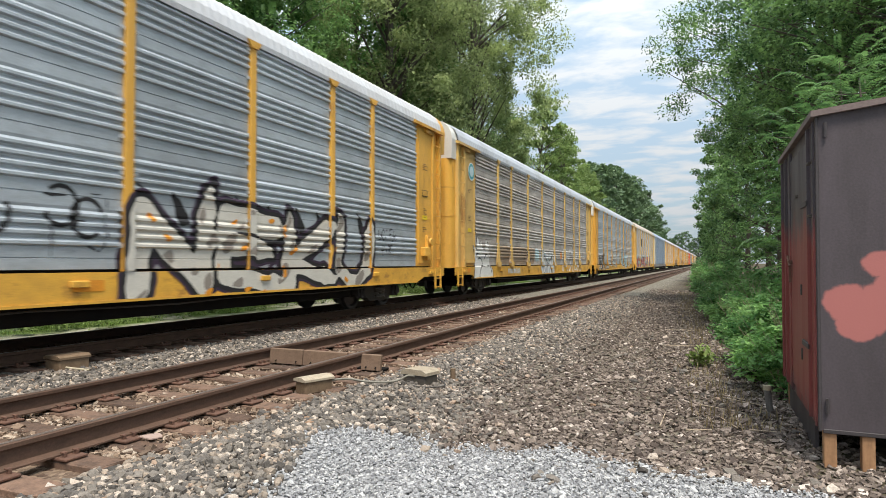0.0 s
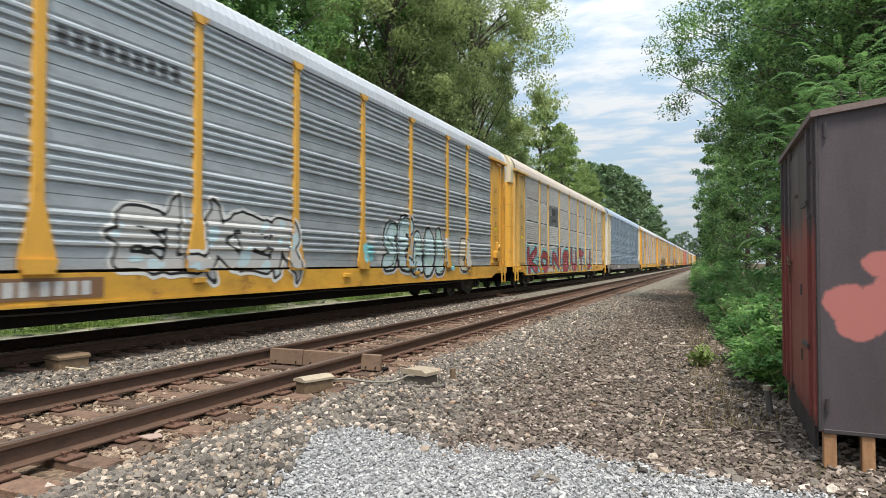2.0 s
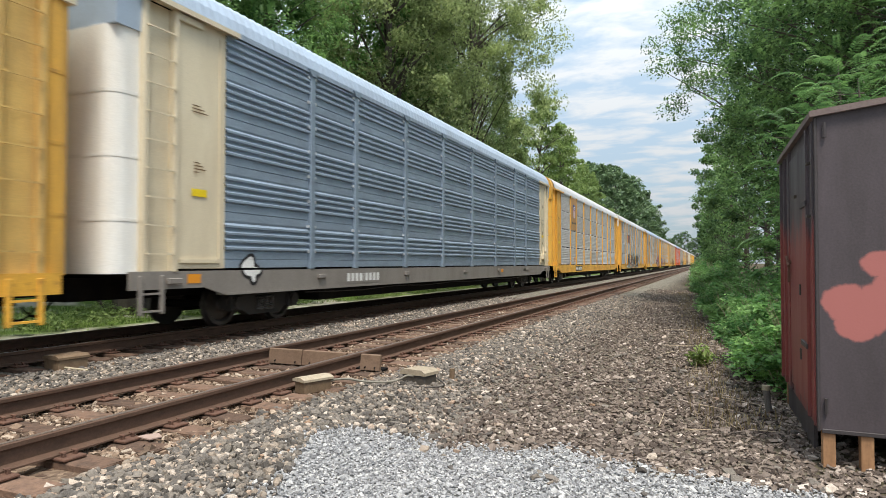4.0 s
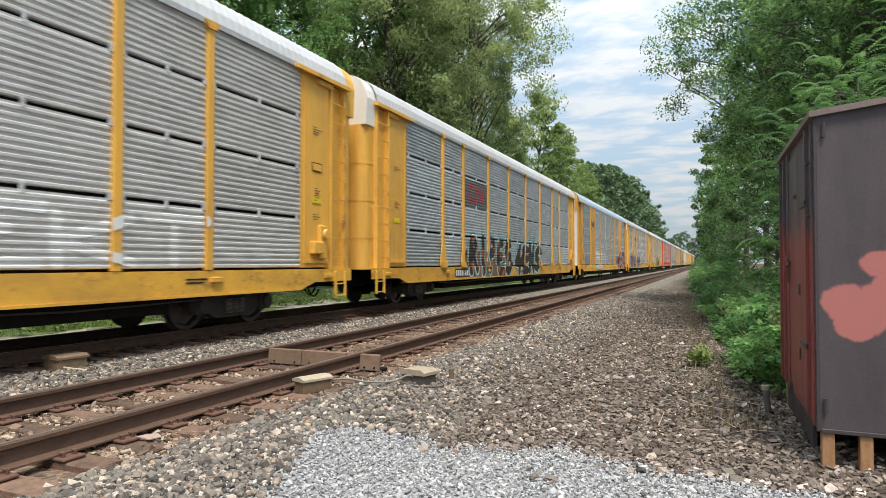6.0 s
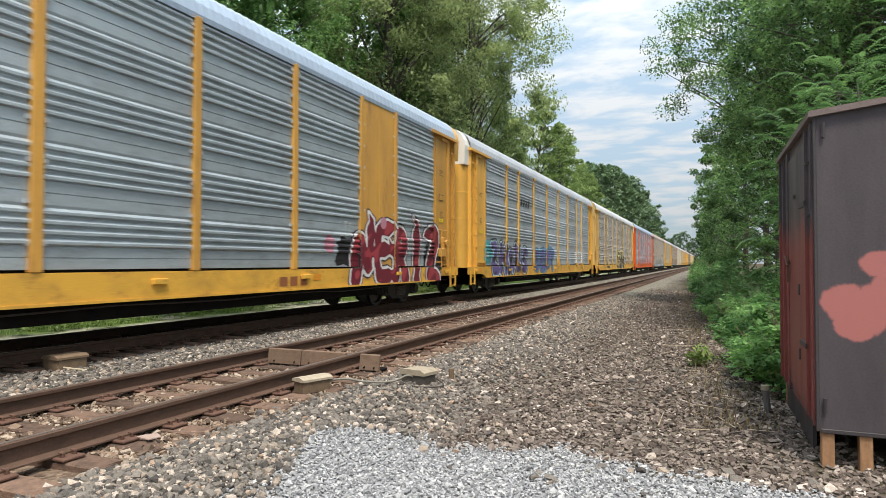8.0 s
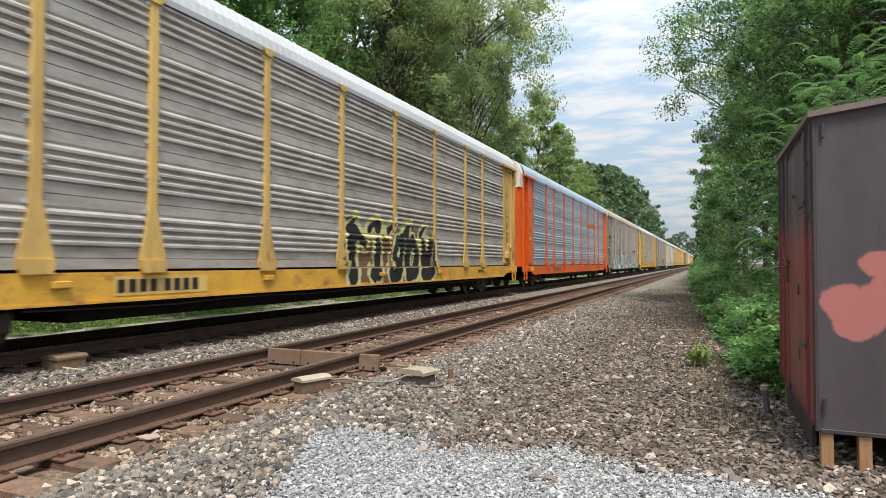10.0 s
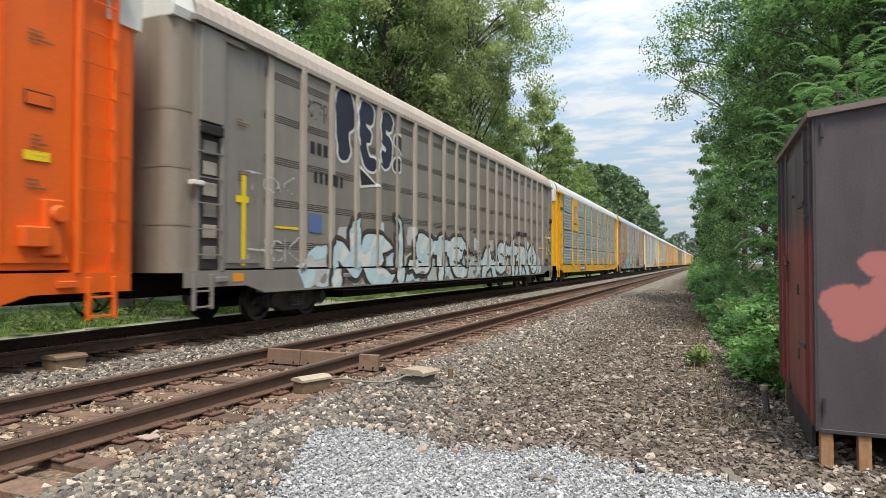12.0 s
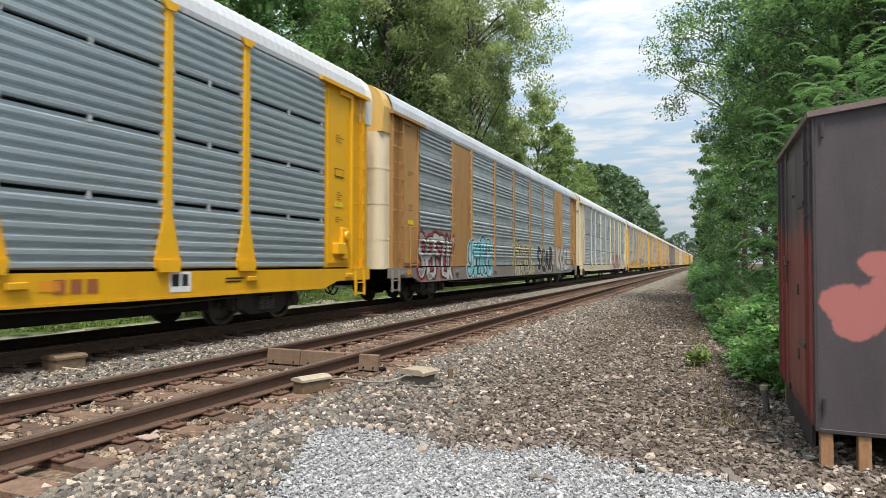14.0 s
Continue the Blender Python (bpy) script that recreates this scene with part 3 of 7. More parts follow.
def side_x(style, posts, flats, y, z, foot=False, logo=None):
    """How far out the wagon's side stands at (y, z)."""
    if z < SILL_HI + 0.02:
        return SILL_X
    if logo and logo[0] < y < logo[1] and z > logo[2]:
        return PANEL_X + 0.065
    for p in posts:
        if abs(y - p) < 0.099:
            return POST_X + (0.05 if foot and z < 1.31 else 0.004)
        if foot and z < 2.06 and abs(y - p) < 0.11 + (2.05 - max(z, 1.3)) * 0.227:
            return POST_X + (0.05 if z < 1.31 else 0.004)
    for a, b in flats:
        if a < y < b:
            return PANEL_X + 0.045
    if y < BAY0 or y > BAY1:
        return PANEL_X + 0.03
    pts = corrugation(style)
    zs = [p[0] for p in pts]
    return PANEL_X + max(0.0, float(np.interp(z, zs, [p[1] for p in pts])))


PANEL_MESH = {}


def panel_mesh(style, width, material, tier=None):
    key = (style, round(width, 2), material.name, tier)
    if key not in PANEL_MESH:
        pts = corrugation(style)
        if tier is not None:
            step = (PANEL_HI - PANEL_LO + 0.06) / 4
            lo, hi = PANEL_LO + tier * step - 0.001, PANEL_LO + (tier + 1) * step - 0.0595
            pts = [p for p in pts if lo <= p[0] <= hi and p[1] > -0.05]
        n = len(pts)
        w = width / 2
        v = [(PANEL_X + d, -w, z) for z, d in pts] + [(PANEL_X + d, w, z) for z, d in pts]
        back = [(PANEL_X - 0.09, s * w, z) for s in (-1, 1) for z in (pts[0][0], pts[-1][0])]
        f = [(i, n + i, n + i + 1, i + 1) for i in range(n - 1)]
        k = 2 * n
        f += [(0, k, k + 2, n), (n - 1, 2 * n - 1, k + 3, k + 1)]
        PANEL_MESH[key] = raw_mesh("side_screen", np.array(v + back), np.array(f), material)
    return PANEL_MESH[key]


SHARED = {}


def shared(key, build):
    if key not in SHARED:
        SHARED[key] = build()
    return SHARED[key]


def post_mesh(material, foot, head):
    def build():
        bm = bmesh.new()
        box(bm, PANEL_X - 0.02, POST_X, -0.085, 0.085, PANEL_LO - 0.04, PANEL_HI, 0.012)
        if foot:
            prism(bm, [(-0.09, 2.05), (0.09, 2.05), (0.26, 1.30), (0.26, 1.17), (-0.26, 1.17), (-0.26, 1.30)], "x", PANEL_X + 0.045, POST_X + 0.004)
            prism(bm, [(-0.26, 1.30), (0.26, 1.30), (0.21, 1.10), (-0.21, 1.10)], "x", PANEL_X + 0.05, POST_X + 0.05)
        if head:
            prism(bm, [(-0.20, PANEL_HI + 0.01), (0.20, PANEL_HI + 0.01), (0.09, PANEL_HI - 0.13), (-0.09, PANEL_HI - 0.13)], "x", PANEL_X, POST_X + 0.03)
        return mesh_of(bm, "post", material)
    return shared(("post", material.name, foot, head), build)


def roof_mesh(material):
    def build():
        sec = [(1.555, 5.54), (1.565, 5.64), (1.52, 5.85), (1.40, 6.07), (1.20, 6.23), (0.8, 6.34), (0, 6.40)]
        sec = sec + [(-x, z) for x, z in sec[-2::-1]]
        ys = np.arange(-13.55, 13.551, 0.11)
        k = len(sec)
        sec = np.array(sec)
        lift = np.where(np.arange(len(ys)) % 2 == 0, 0.0, 0.014)
        v = np.zeros((len(ys), k, 3))
        v[:, :, 0] = sec[None, :, 0] * (1 + lift[:, None] * 0.55)
        v[:, :, 1] = ys[:, None]
        v[:, :, 2] = sec[None, :, 1] + lift[:, None] * (sec[None, :, 1] > 5.7)
        idx = np.arange(len(ys) * k).reshape(len(ys), k)
        f = np.stack([idx[:-1, :-1], idx[1:, :-1], idx[1:, 1:], idx[:-1, 1:]], -1).reshape(-1, 4)
        return raw_mesh("roof", v.reshape(-1, 3), f[:, ::-1], material)
    return shared(("roof", material.name), build)


def end_cap_mesh(material, low=4.95):
    def build():
        bm = bmesh.new()
        sec = [(1.47, low), (1.50, 5.66), (1.45, 5.88), (1.33, 6.10), (1.15, 6.25), (0.8, 6.36), (0, 6.42)]
        sec = sec + [(-x, z) for x, z in sec[-2::-1]]
        prism(bm, sec, "y", -0.30, 0.30)
        return mesh_of(bm, "roof_end_cap", material)
    return shared(("cap", material.name, low), build)


def end_door_mesh(material, high=4.95):
    """A curved end door: rounded in plan, with ribs across it."""
    def build():
        bm = bmesh.new()
        pts = [(-1.44, 0.0), (-1.44, 0.22)]
        for i in range(7):
            a = math.pi - math.pi * 0.5 * i / 6
            pts.append((-1.17 + 0.27 * math.cos(a), 0.24 + 0.27 * math.sin(a)))
        pts += [(-x, y) for x, y in pts[::-1]]
        prism(bm, pts, "z", 1.08, high)
        return mesh_of(bm, "end_door", material)
    return shared(("door", material.name, high), build)


def door_rib_mesh(material):
    """A thin band pressed round an end door."""
    def build():
        bm = bmesh.new()
        pts = [(-1.447, 0.01), (-1.447, 0.22)]
        for i in range(7):
            a = math.pi - math.pi * 0.5 * i / 6
            pts.append((-1.17 + 0.277 * math.cos(a), 0.24 + 0.277 * math.sin(a)))
        pts += [(-x, y) for x, y in pts[::-1]]
        prism(bm, pts, "z", 0.0, 0.05)
        return mesh_of(bm, "door_rib", material)
    return shared(("door_rib", material.name), build)


def end_bay_meshes(material):
    """Solid side of a wagon's end: panel with frame, corner post, hood and ladder rungs."""
    def panel():
        bm = bmesh.new()
        box(bm, PANEL_X - 0.12, PANEL_X + 0.02, BAY1, 12.80, 1.15, 5.58, 0.01)
        box(bm, PANEL_X, PANEL_X + 0.05, BAY1 + 0.15, 12.75, 1.25, 1.32)
        box(bm, PANEL_X, PANEL_X + 0.045, BAY1 + 0.14, BAY1 + 0.17, 1.3, 5.4)
        return mesh_of(bm, "end_panel", material)

    def corner():
        bm = bmesh.new()
        box(bm, PANEL_X - 0.10, PANEL_X + 0.075, 12.82, 12.92, 1.10, 5.52, 0.012)
        box(bm, PANEL_X - 0.10, PANEL_X + 0.05, 13.42, 13.52, 1.10, 5.52, 0.012)
        box(bm, PANEL_X - 0.14, PANEL_X - 0.06, 12.91, 13.43, 1.10, 5.52)
        return mesh_of(bm, "corner_post", material)

    def hood():
        bm = bmesh.new()
        prism(bm, [(PANEL_X - 0.05, 5.66), (PANEL_X + 0.14, 5.60), (PANEL_X + 0.14, 5.51), (PANEL_X - 0.05, 5.54)], "y", BAY1 - 0.25, 13.62)
        box(bm, PANEL_X, PANEL_X + 0.08, 12.3, 12.9, 5.38, 5.50, 0.01)
        return mesh_of(bm, "door_track_hood", material)

    def rung():
        bm = bmesh.new()
        prism(bm, [(PANEL_X, 12.88), (PANEL_X + 0.09, 12.90), (PANEL_X + 0.09, 13.45), (PANEL_X, 13.47), (PANEL_X, 13.45), (PANEL_X + 0.07, 13.43), (PANEL_X + 0.07, 12.92), (PANEL_X, 12.90)], "z", -0.011, 0.011)
        return mesh_of(bm, "ladder_rung", material)
    k = material.name
    return [("end_panel", shared(("ep", k), panel)), ("corner_post", shared(("cp", k), corner)),
            ("door_track_hood", shared(("hd", k), hood)), ("ladder_rung", shared(("ld", k), rung))]


def sill_mesh(material):
    def build():
        bm = bmesh.new()
        out = [(-13.75, 0.82), (-12.2, 0.82), (-11.7, SILL_LO), (11.7, SILL_LO), (12.2, 0.82), (13.75, 0.82), (13.75, SILL_HI), (-13.75, SILL_HI)]
        prism(bm, out, "x", SILL_X - 0.05, SILL_X)
        box(bm, SILL_X - 0.16, SILL_X - 0.002, -13.7, 13.7, SILL_HI - 0.03, SILL_HI - 0.001)
        box(bm, SILL_X - 0.2, SILL_X + 0.02, -11.7, 11.7, SILL_LO - 0.012, SILL_LO + 0.03)
        for y in (-12.9, -8.6, -4.2, 0.6, 4.6, 9.1, 12.7):
            box(bm, SILL_X - 0.01, SILL_X + 0.055, y - 0.14, y + 0.14, 0.90, 1.0, 0.012)
        return mesh_of(bm, "side_sill", material)
    return shared(("sill", material.name), build)


def step_mesh(material):
    def build():
        bm = bmesh.new()
        for y in (0.0, 0.42):
            box(bm, SILL_X - 0.02, SILL_X + 0.035, y, y + 0.07, 0.42, 1.05, 0.008)
        for z in (0.46, 0.74):
            box(bm, SILL_X - 0.03, SILL_X + 0.03, 0.0, 0.48, z, z + 0.03)
        return mesh_of(bm, "sill_step", material)
    return shared(("step", material.name), build)


def side_ladder_mesh(material):
    def build():
        bm = bmesh.new()
        for y in (-0.24, 0.24):
            tube(bm, (PANEL_X + 0.14, y, 1.12), (PANEL_X + 0.14, y, 2.35), 0.016, 6)
            tube(bm, (PANEL_X + 0.14, y, 2.35), (PANEL_X, y, 2.35), 0.016, 6)
        for i in range(4):
            tube(bm, (PANEL_X + 0.14, -0.24, 1.2 + i * 0.38), (PANEL_X + 0.14, 0.24, 1.2 + i * 0.38), 0.013, 6)
        return mesh_of(bm, "side_ladder", material)
    return shared(("sl", material.name), build)


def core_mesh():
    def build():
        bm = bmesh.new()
        # solid block whose black colour stands in for the shade inside the wagon
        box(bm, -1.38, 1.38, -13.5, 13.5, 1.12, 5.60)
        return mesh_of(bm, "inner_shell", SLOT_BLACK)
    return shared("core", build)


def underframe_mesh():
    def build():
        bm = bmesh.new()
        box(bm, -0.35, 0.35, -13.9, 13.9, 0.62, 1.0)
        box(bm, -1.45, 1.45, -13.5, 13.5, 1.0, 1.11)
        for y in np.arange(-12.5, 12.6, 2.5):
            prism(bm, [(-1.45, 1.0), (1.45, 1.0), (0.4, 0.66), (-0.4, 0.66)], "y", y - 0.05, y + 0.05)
        # wide slab added to fill the space below the floor with shade-black
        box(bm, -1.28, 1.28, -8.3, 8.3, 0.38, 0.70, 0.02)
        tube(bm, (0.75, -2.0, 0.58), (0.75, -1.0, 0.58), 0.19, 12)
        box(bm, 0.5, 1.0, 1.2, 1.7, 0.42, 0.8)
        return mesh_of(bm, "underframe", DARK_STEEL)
    return shared("under", build)


def pipe_mesh():
    def build():
        cu = bpy.data.curves.new("brake_pipe", "CURVE")
        cu.dimensions, cu.bevel_depth, cu.bevel_resolution = "3D", 0.016, 1
        sp = cu.splines.new("POLY")
        sp.points.add(14)
        for i in range(15):
            sp.points[i].co = (1.40, -9 + i * 18 / 14, 0.60 - 0.05 * math.sin(i * 0.9) ** 2, 1)
        cu.materials.append(TRUCK_STEEL)
        return cu
    return shared("pipe", build)


def coupler_mesh():
    def build():
        bm = bmesh.new()
        box(bm, -0.10, 0.10, 13.5, 14.12, 0.76, 0.96, 0.02)
        prism(bm, [(-0.16, 14.05), (0.02, 14.0), (0.16, 14.1), (0.17, 14.28), (0.05, 14.31), (0.03, 14.2), (-0.10, 14.2)], "z", 0.72, 1.0)
        prev = None
        for i in range(9):
            a = i / 8
            p = (0.28, 13.6 + 0.62 * a, 0.80 - 0.42 * math.sin(a * math.pi * 0.8))
            if prev:
                tube(bm, prev, p, 0.022, 6)
            prev = p
        return mesh_of(bm, "coupler", DARK_STEEL)
    return shared("coupler", build)


def wheel_mesh():
    def build():
        bm = bmesh.new()
        prof = [(0.0, 0.07), (0.10, 0.07), (0.13, 0.03), (0.30, 0.0), (0.34, 0.055), (0.415, 0.055), (0.42, -0.05), (0.45, -0.06), (0.45, -0.08), (0.34, -0.08), (0.12, -0.07), (0.0, -0.08)]
        n = 28
        rows = [[bm.verts.new((x, r * math.cos(2 * math.pi * i / n), r * math.sin(2 * math.pi * i / n))) for i in range(n)] if r > 0 else [bm.verts.new((x, 0, 0))] for r, x in prof]
        for a, b in zip(rows, rows[1:]):
            for i in range(n):
                j = (i + 1) % n
                if len(a) == 1:
                    bm.faces.new((a[0], b[i], b[j]))
                elif len(b) == 1:
                    bm.faces.new((a[i], b[0], a[j]))
                else:
                    bm.faces.new((a[i], b[i], b[j], a[j]))
        bmesh.ops.recalc_face_normals(bm, faces=bm.faces)
        return mesh_of(bm, "wheel", WHEEL_STEEL)
    return shared("wheel", build)


def frame_mesh():
    def build():
        bm = bmesh.new()
        top = [(-1.12, 0.52), (-1.05, 0.62), (-0.62, 0.66), (-0.42, 0.78), (0.42, 0.78), (0.62, 0.66), (1.05, 0.62), (1.12, 0.52), (1.08, 0.36), (0.72, 0.34), (0.48, 0.20), (-0.48, 0.20), (-0.72, 0.34), (-1.08, 0.36)]
        prism(bm, top, "x", 0.92, 1.12)
        for y in (-0.89, 0.89):
            tube(bm, (1.10, y, 0.46), (1.26, y, 0.46), 0.13, 12)
            box(bm, 0.98, 1.20, y - 0.16, y + 0.16, 0.30, 0.60, 0.02)
        return mesh_of(bm, "side_frame", TRUCK_STEEL)
    return shared("sideframe", build)


def spring_mesh():
    def build():
        bm = bmesh.new()
        n, rings = 10, []
        for k in range(13):
            r = 0.078 if k % 2 else 0.05
            rings.append([bm.verts.new((r * math.cos(6.2832 * i / n), r * math.sin(6.2832 * i / n), 0.28 + k * 0.024)) for i in range(n)])
        for a, b in zip(rings, rings[1:]):
            for i in range(n):
                bm.faces.new((a[i], a[(i + 1) % n], b[(i + 1) % n], b[i]))
        return mesh_of(bm, "spring", GALV_SPRING)
    return shared("spring", build)


GALV_SPRING = surface("spring_steel", (0.17, 0.16, 0.15), 0.6, 0.3, dirt=(0.08, 0.06, 0.05), dirt_amount=0.5, scale=10)


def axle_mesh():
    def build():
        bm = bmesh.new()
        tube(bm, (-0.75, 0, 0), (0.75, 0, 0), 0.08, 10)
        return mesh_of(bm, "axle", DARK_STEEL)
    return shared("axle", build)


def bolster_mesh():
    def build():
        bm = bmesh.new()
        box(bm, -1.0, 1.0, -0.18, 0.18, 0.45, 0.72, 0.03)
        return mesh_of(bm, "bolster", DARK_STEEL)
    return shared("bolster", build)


def add_truck(car, y):
    truck = part("truck", bolster_mesh(), None, car, "dark cast-steel two-axle truck")
    truck.matrix_basis = pose(0, y, 0)
    for turn in (0, 180):
        f = part("side_frame", frame_mesh(), None, truck)
        f.matrix_basis = pose(0, 0, 0, 0, 0, turn)
        for dy in (-0.17, 0.0, 0.17):
            s = part("spring", spring_mesh(), None, truck)
            s.matrix_basis = pose(0, 0, 0, 0, 0, turn) @ pose(1.15, dy, 0)
    for dy in (-0.89, 0.89):
        for turn in (0, 180):
            w = part("wheel", wheel_mesh(), None, truck, "steel wheel with worn bright tread")
            w.matrix_basis = Matrix.Translation((0, dy, 0.421)) @ pose(0, 0, 0, 0, 0, turn) @ Matrix.Translation((0.74, 0, 0))
        a = part("axle", axle_mesh(), None, truck)
        a.matrix_basis = pose(0, dy, 0.421)


def brake_mesh(material):
    def build():
        bm = bmesh.new()
        box(bm, PANEL_X, PANEL_X + 0.16, 12.05, 12.42, 1.46, 1.74, 0.02)
        box(bm, PANEL_X, PANEL_X + 0.10, 12.36, 12.62, 1.35, 2.12, 0.02)
        return mesh_of(bm, "brake_housing", material)
    return shared(("brake", material.name), build)


def brake_wheel_mesh(material):
    def build():
        bm = bmesh.new()
        bmesh.ops.create_cone(bm, cap_ends=True, segments=16, radius1=0.13, radius2=0.10, depth=0.05, matrix=Matrix.Translation((PANEL_X + 0.14, 12.55, 1.92)) @ pose(0, 0, 0, 0, 90, 0))
        return mesh_of(bm, "brake_wheel", material)
    return shared(("brakewheel", material.name), build)


# ---- painted work on the wagons' sides
def drape(bm, car, layer):
    """Lays flat work, drawn in (y, z), on the relief of the wagon's side."""
    style, posts, flats = car["relief"], list(car["post_at"]), [tuple(f) for f in car["flat_at"]]
    if len(bm.verts):
        zs = [v.co.y for v in bm.verts]
        ys = [v.co.x for v in bm.verts]
        cuts = [p[0] for p in corrugation(style)] + [SILL_HI, SILL_HI + 0.03, 1.30, 1.32, 2.06]
        bmesh.ops.bisect_plane(bm, geom=bm.verts[:] + bm.edges[:] + bm.faces[:], plane_co=(0, SILL_LO + 0.006, 0), plane_no=(0, 1, 0), clear_inner=True)
        for z in cuts:
            if min(zs) < z < max(zs):
                bmesh.ops.bisect_plane(bm, geom=bm.verts[:] + bm.edges[:] + bm.faces[:], plane_co=(0, z, 0), plane_no=(0, 1, 0))
        ends = [p + d for p in posts for d in ((-0.30, -0.27, -0.19, -0.105, -0.092, 0.092, 0.105, 0.19, 0.27, 0.30) if car["has_feet"] else (-0.105, -0.092, 0.092, 0.105))] + [f[i] + d for f in flats for i in (0, 1) for d in (-0.01, 0.01)]
        for y in ends + [BAY0, BAY1]:
            if min(ys) < y < max(ys):
                bmesh.ops.bisect_plane(bm, geom=bm.verts[:] + bm.edges[:] + bm.faces[:], plane_co=(y, 0, 0), plane_no=(1, 0, 0))
    for v in bm.verts:
        y, z = v.co.x, v.co.y
        v.co = Vector((side_x(style, posts, flats, y, z, car["has_feet"], list(car["logo_at"])) + 0.004 + 0.0035 * layer, y, z))
    bm.normal_update()
    for f in bm.faces:
        if f.normal.x < 0:
            f.normal_flip()
    return bm


GLYPHS = {
    "A": "00 49 90|23 73", "B": "00 09 69 87 65 05|65 93 70 00", "C": "88 59 17 12 50 81", "D": "00 09 59 96 93 50 00", "E": "99 09 00 90|05 65",
    "F": "99 09 00|05 65", "G": "88 59 17 12 50 92 95 55", "H": "00 09|90 99|05 95", "I": "40 49", "J": "99 92 60 20 03", "K": "00 09|99 04 90",
    "L": "09 00 90", "M": "00 09 44 99 90", "N": "00 09 90 99", "O": "40 03 06 49 96 93 50 40", "P": "00 09 69 87 65 05", "R": "00 09 69 87 65 05|45 90",
    "S": "98 59 17 15 84 82 40 01", "T": "09 99|49 40", "U": "09 02 30 60 92 99", "V": "09 40 99", "W": "09 20 45 70 99", "X": "00 99|09 90",
    "Y": "09 44 99|44 40", "Z": "09 99 00 90", "4": "60 69 03 93", "3": "09 99 55 93 60 01", "+": "40 47|05 95",
    "r": "10 17|06 38 96", "i": "40 46|49 49", "g": "86 47 14 42 83|97 82 60 10", "b": "09 00|04 57 93 60 00", "y": "07 13 53 87|97 91 50 10",
    "e": "04 94 87 38 03 30 90", "n": "00 07|05 48 86 90", "s": "98 48 16 84 71 01", "m": "00 08|06 38 50|56 88 90", "k": "09 00|98 04 90", "c": "87 38 03 30 81", "w": "08 20 45 70 98",
}


def rounded(pts, steps=5):
    """Softens a stroke's corners."""
    if len(pts) < 3:
        return pts
    out = [pts[0]]
    for i in range(1, len(pts) - 1):
        p, q, r = (Vector(pts[j]) for j in (i - 1, i, i + 1))
        a, b = q.lerp(p, 0.45), q.lerp(r, 0.45)
        for k in range(steps):
            t = k / (steps - 1)
            out.append(tuple(a.lerp(q, t).lerp(q.lerp(b, t), t)))
    return out + [pts[-1]]


def word_strokes(body, y0, y1, z0, z1, fat, skew=0.0, wave=0.0, seed=1, round_=True, spikes=False):
    """Strokes (y, z, radius to y, z, radius) of a word sprayed by hand: every letter leans, swells and overlaps a little."""
    rng = random.Random(seed * 77 + len(body))
    n = len(body)
    w = (y1 - y0) / n
    segs = []
    for i, ch in enumerate(body):
        lines = GLYPHS.get(ch) or GLYPHS.get(ch.upper())
        if not lines:
            continue
        inset = min(0.42 * w, fat + 0.03 * w)
        ly, lw = y0 + i * w + inset, max(w - 2 * inset, 0.12 * w)
        lz, lh = z0 + fat + rng.uniform(-0.04, 0.04) * (z1 - z0), (z1 - z0 - 2 * fat) * rng.uniform(0.9, 1.06)
        lean = skew + rng.uniform(-0.06, 0.06)
        for line in lines.split("|"):
            pts = [(int(p[0]) / 9, int(p[1]) / 9) for p in line.split()]
            pts = rounded(pts) if round_ else pts
            pts = [(ly + u * lw + lean * v * lh, lz + v * lh + wave * math.sin((ly + u * lw) * 2.1 + seed)) for u, v in pts]
            m = len(pts)
            for j in range(m - 1):
                ra, rb = [fat * (1.0 + 0.22 * math.sin(3.0 * k / max(1, m - 1) + i + seed)) for k in (j, j + 1)]
                segs.append((*pts[j], ra, *pts[j + 1], rb))
            if spikes:
                for (py, pz), (qy, qz) in ((pts[0], pts[1]), (pts[-1], pts[-2])):
                    d = Vector((py - qy, pz - qz))
                    if d.length > 1e-6:
                        d = d.normalized() * fat * rng.uniform(1.6, 2.8)
                        bend = Vector((-d.y, d.x)) * rng.uniform(-0.7, 0.7)
                        segs.append((py, pz, fat * 1.1, py + d.x * 0.6, pz + d.y * 0.6, fat * 0.55))
                        segs.append((py + d.x * 0.6, pz + d.y * 0.6, fat * 0.55, py + d.x + bend.x, pz + d.y + bend.y, 0.012))
    return segs


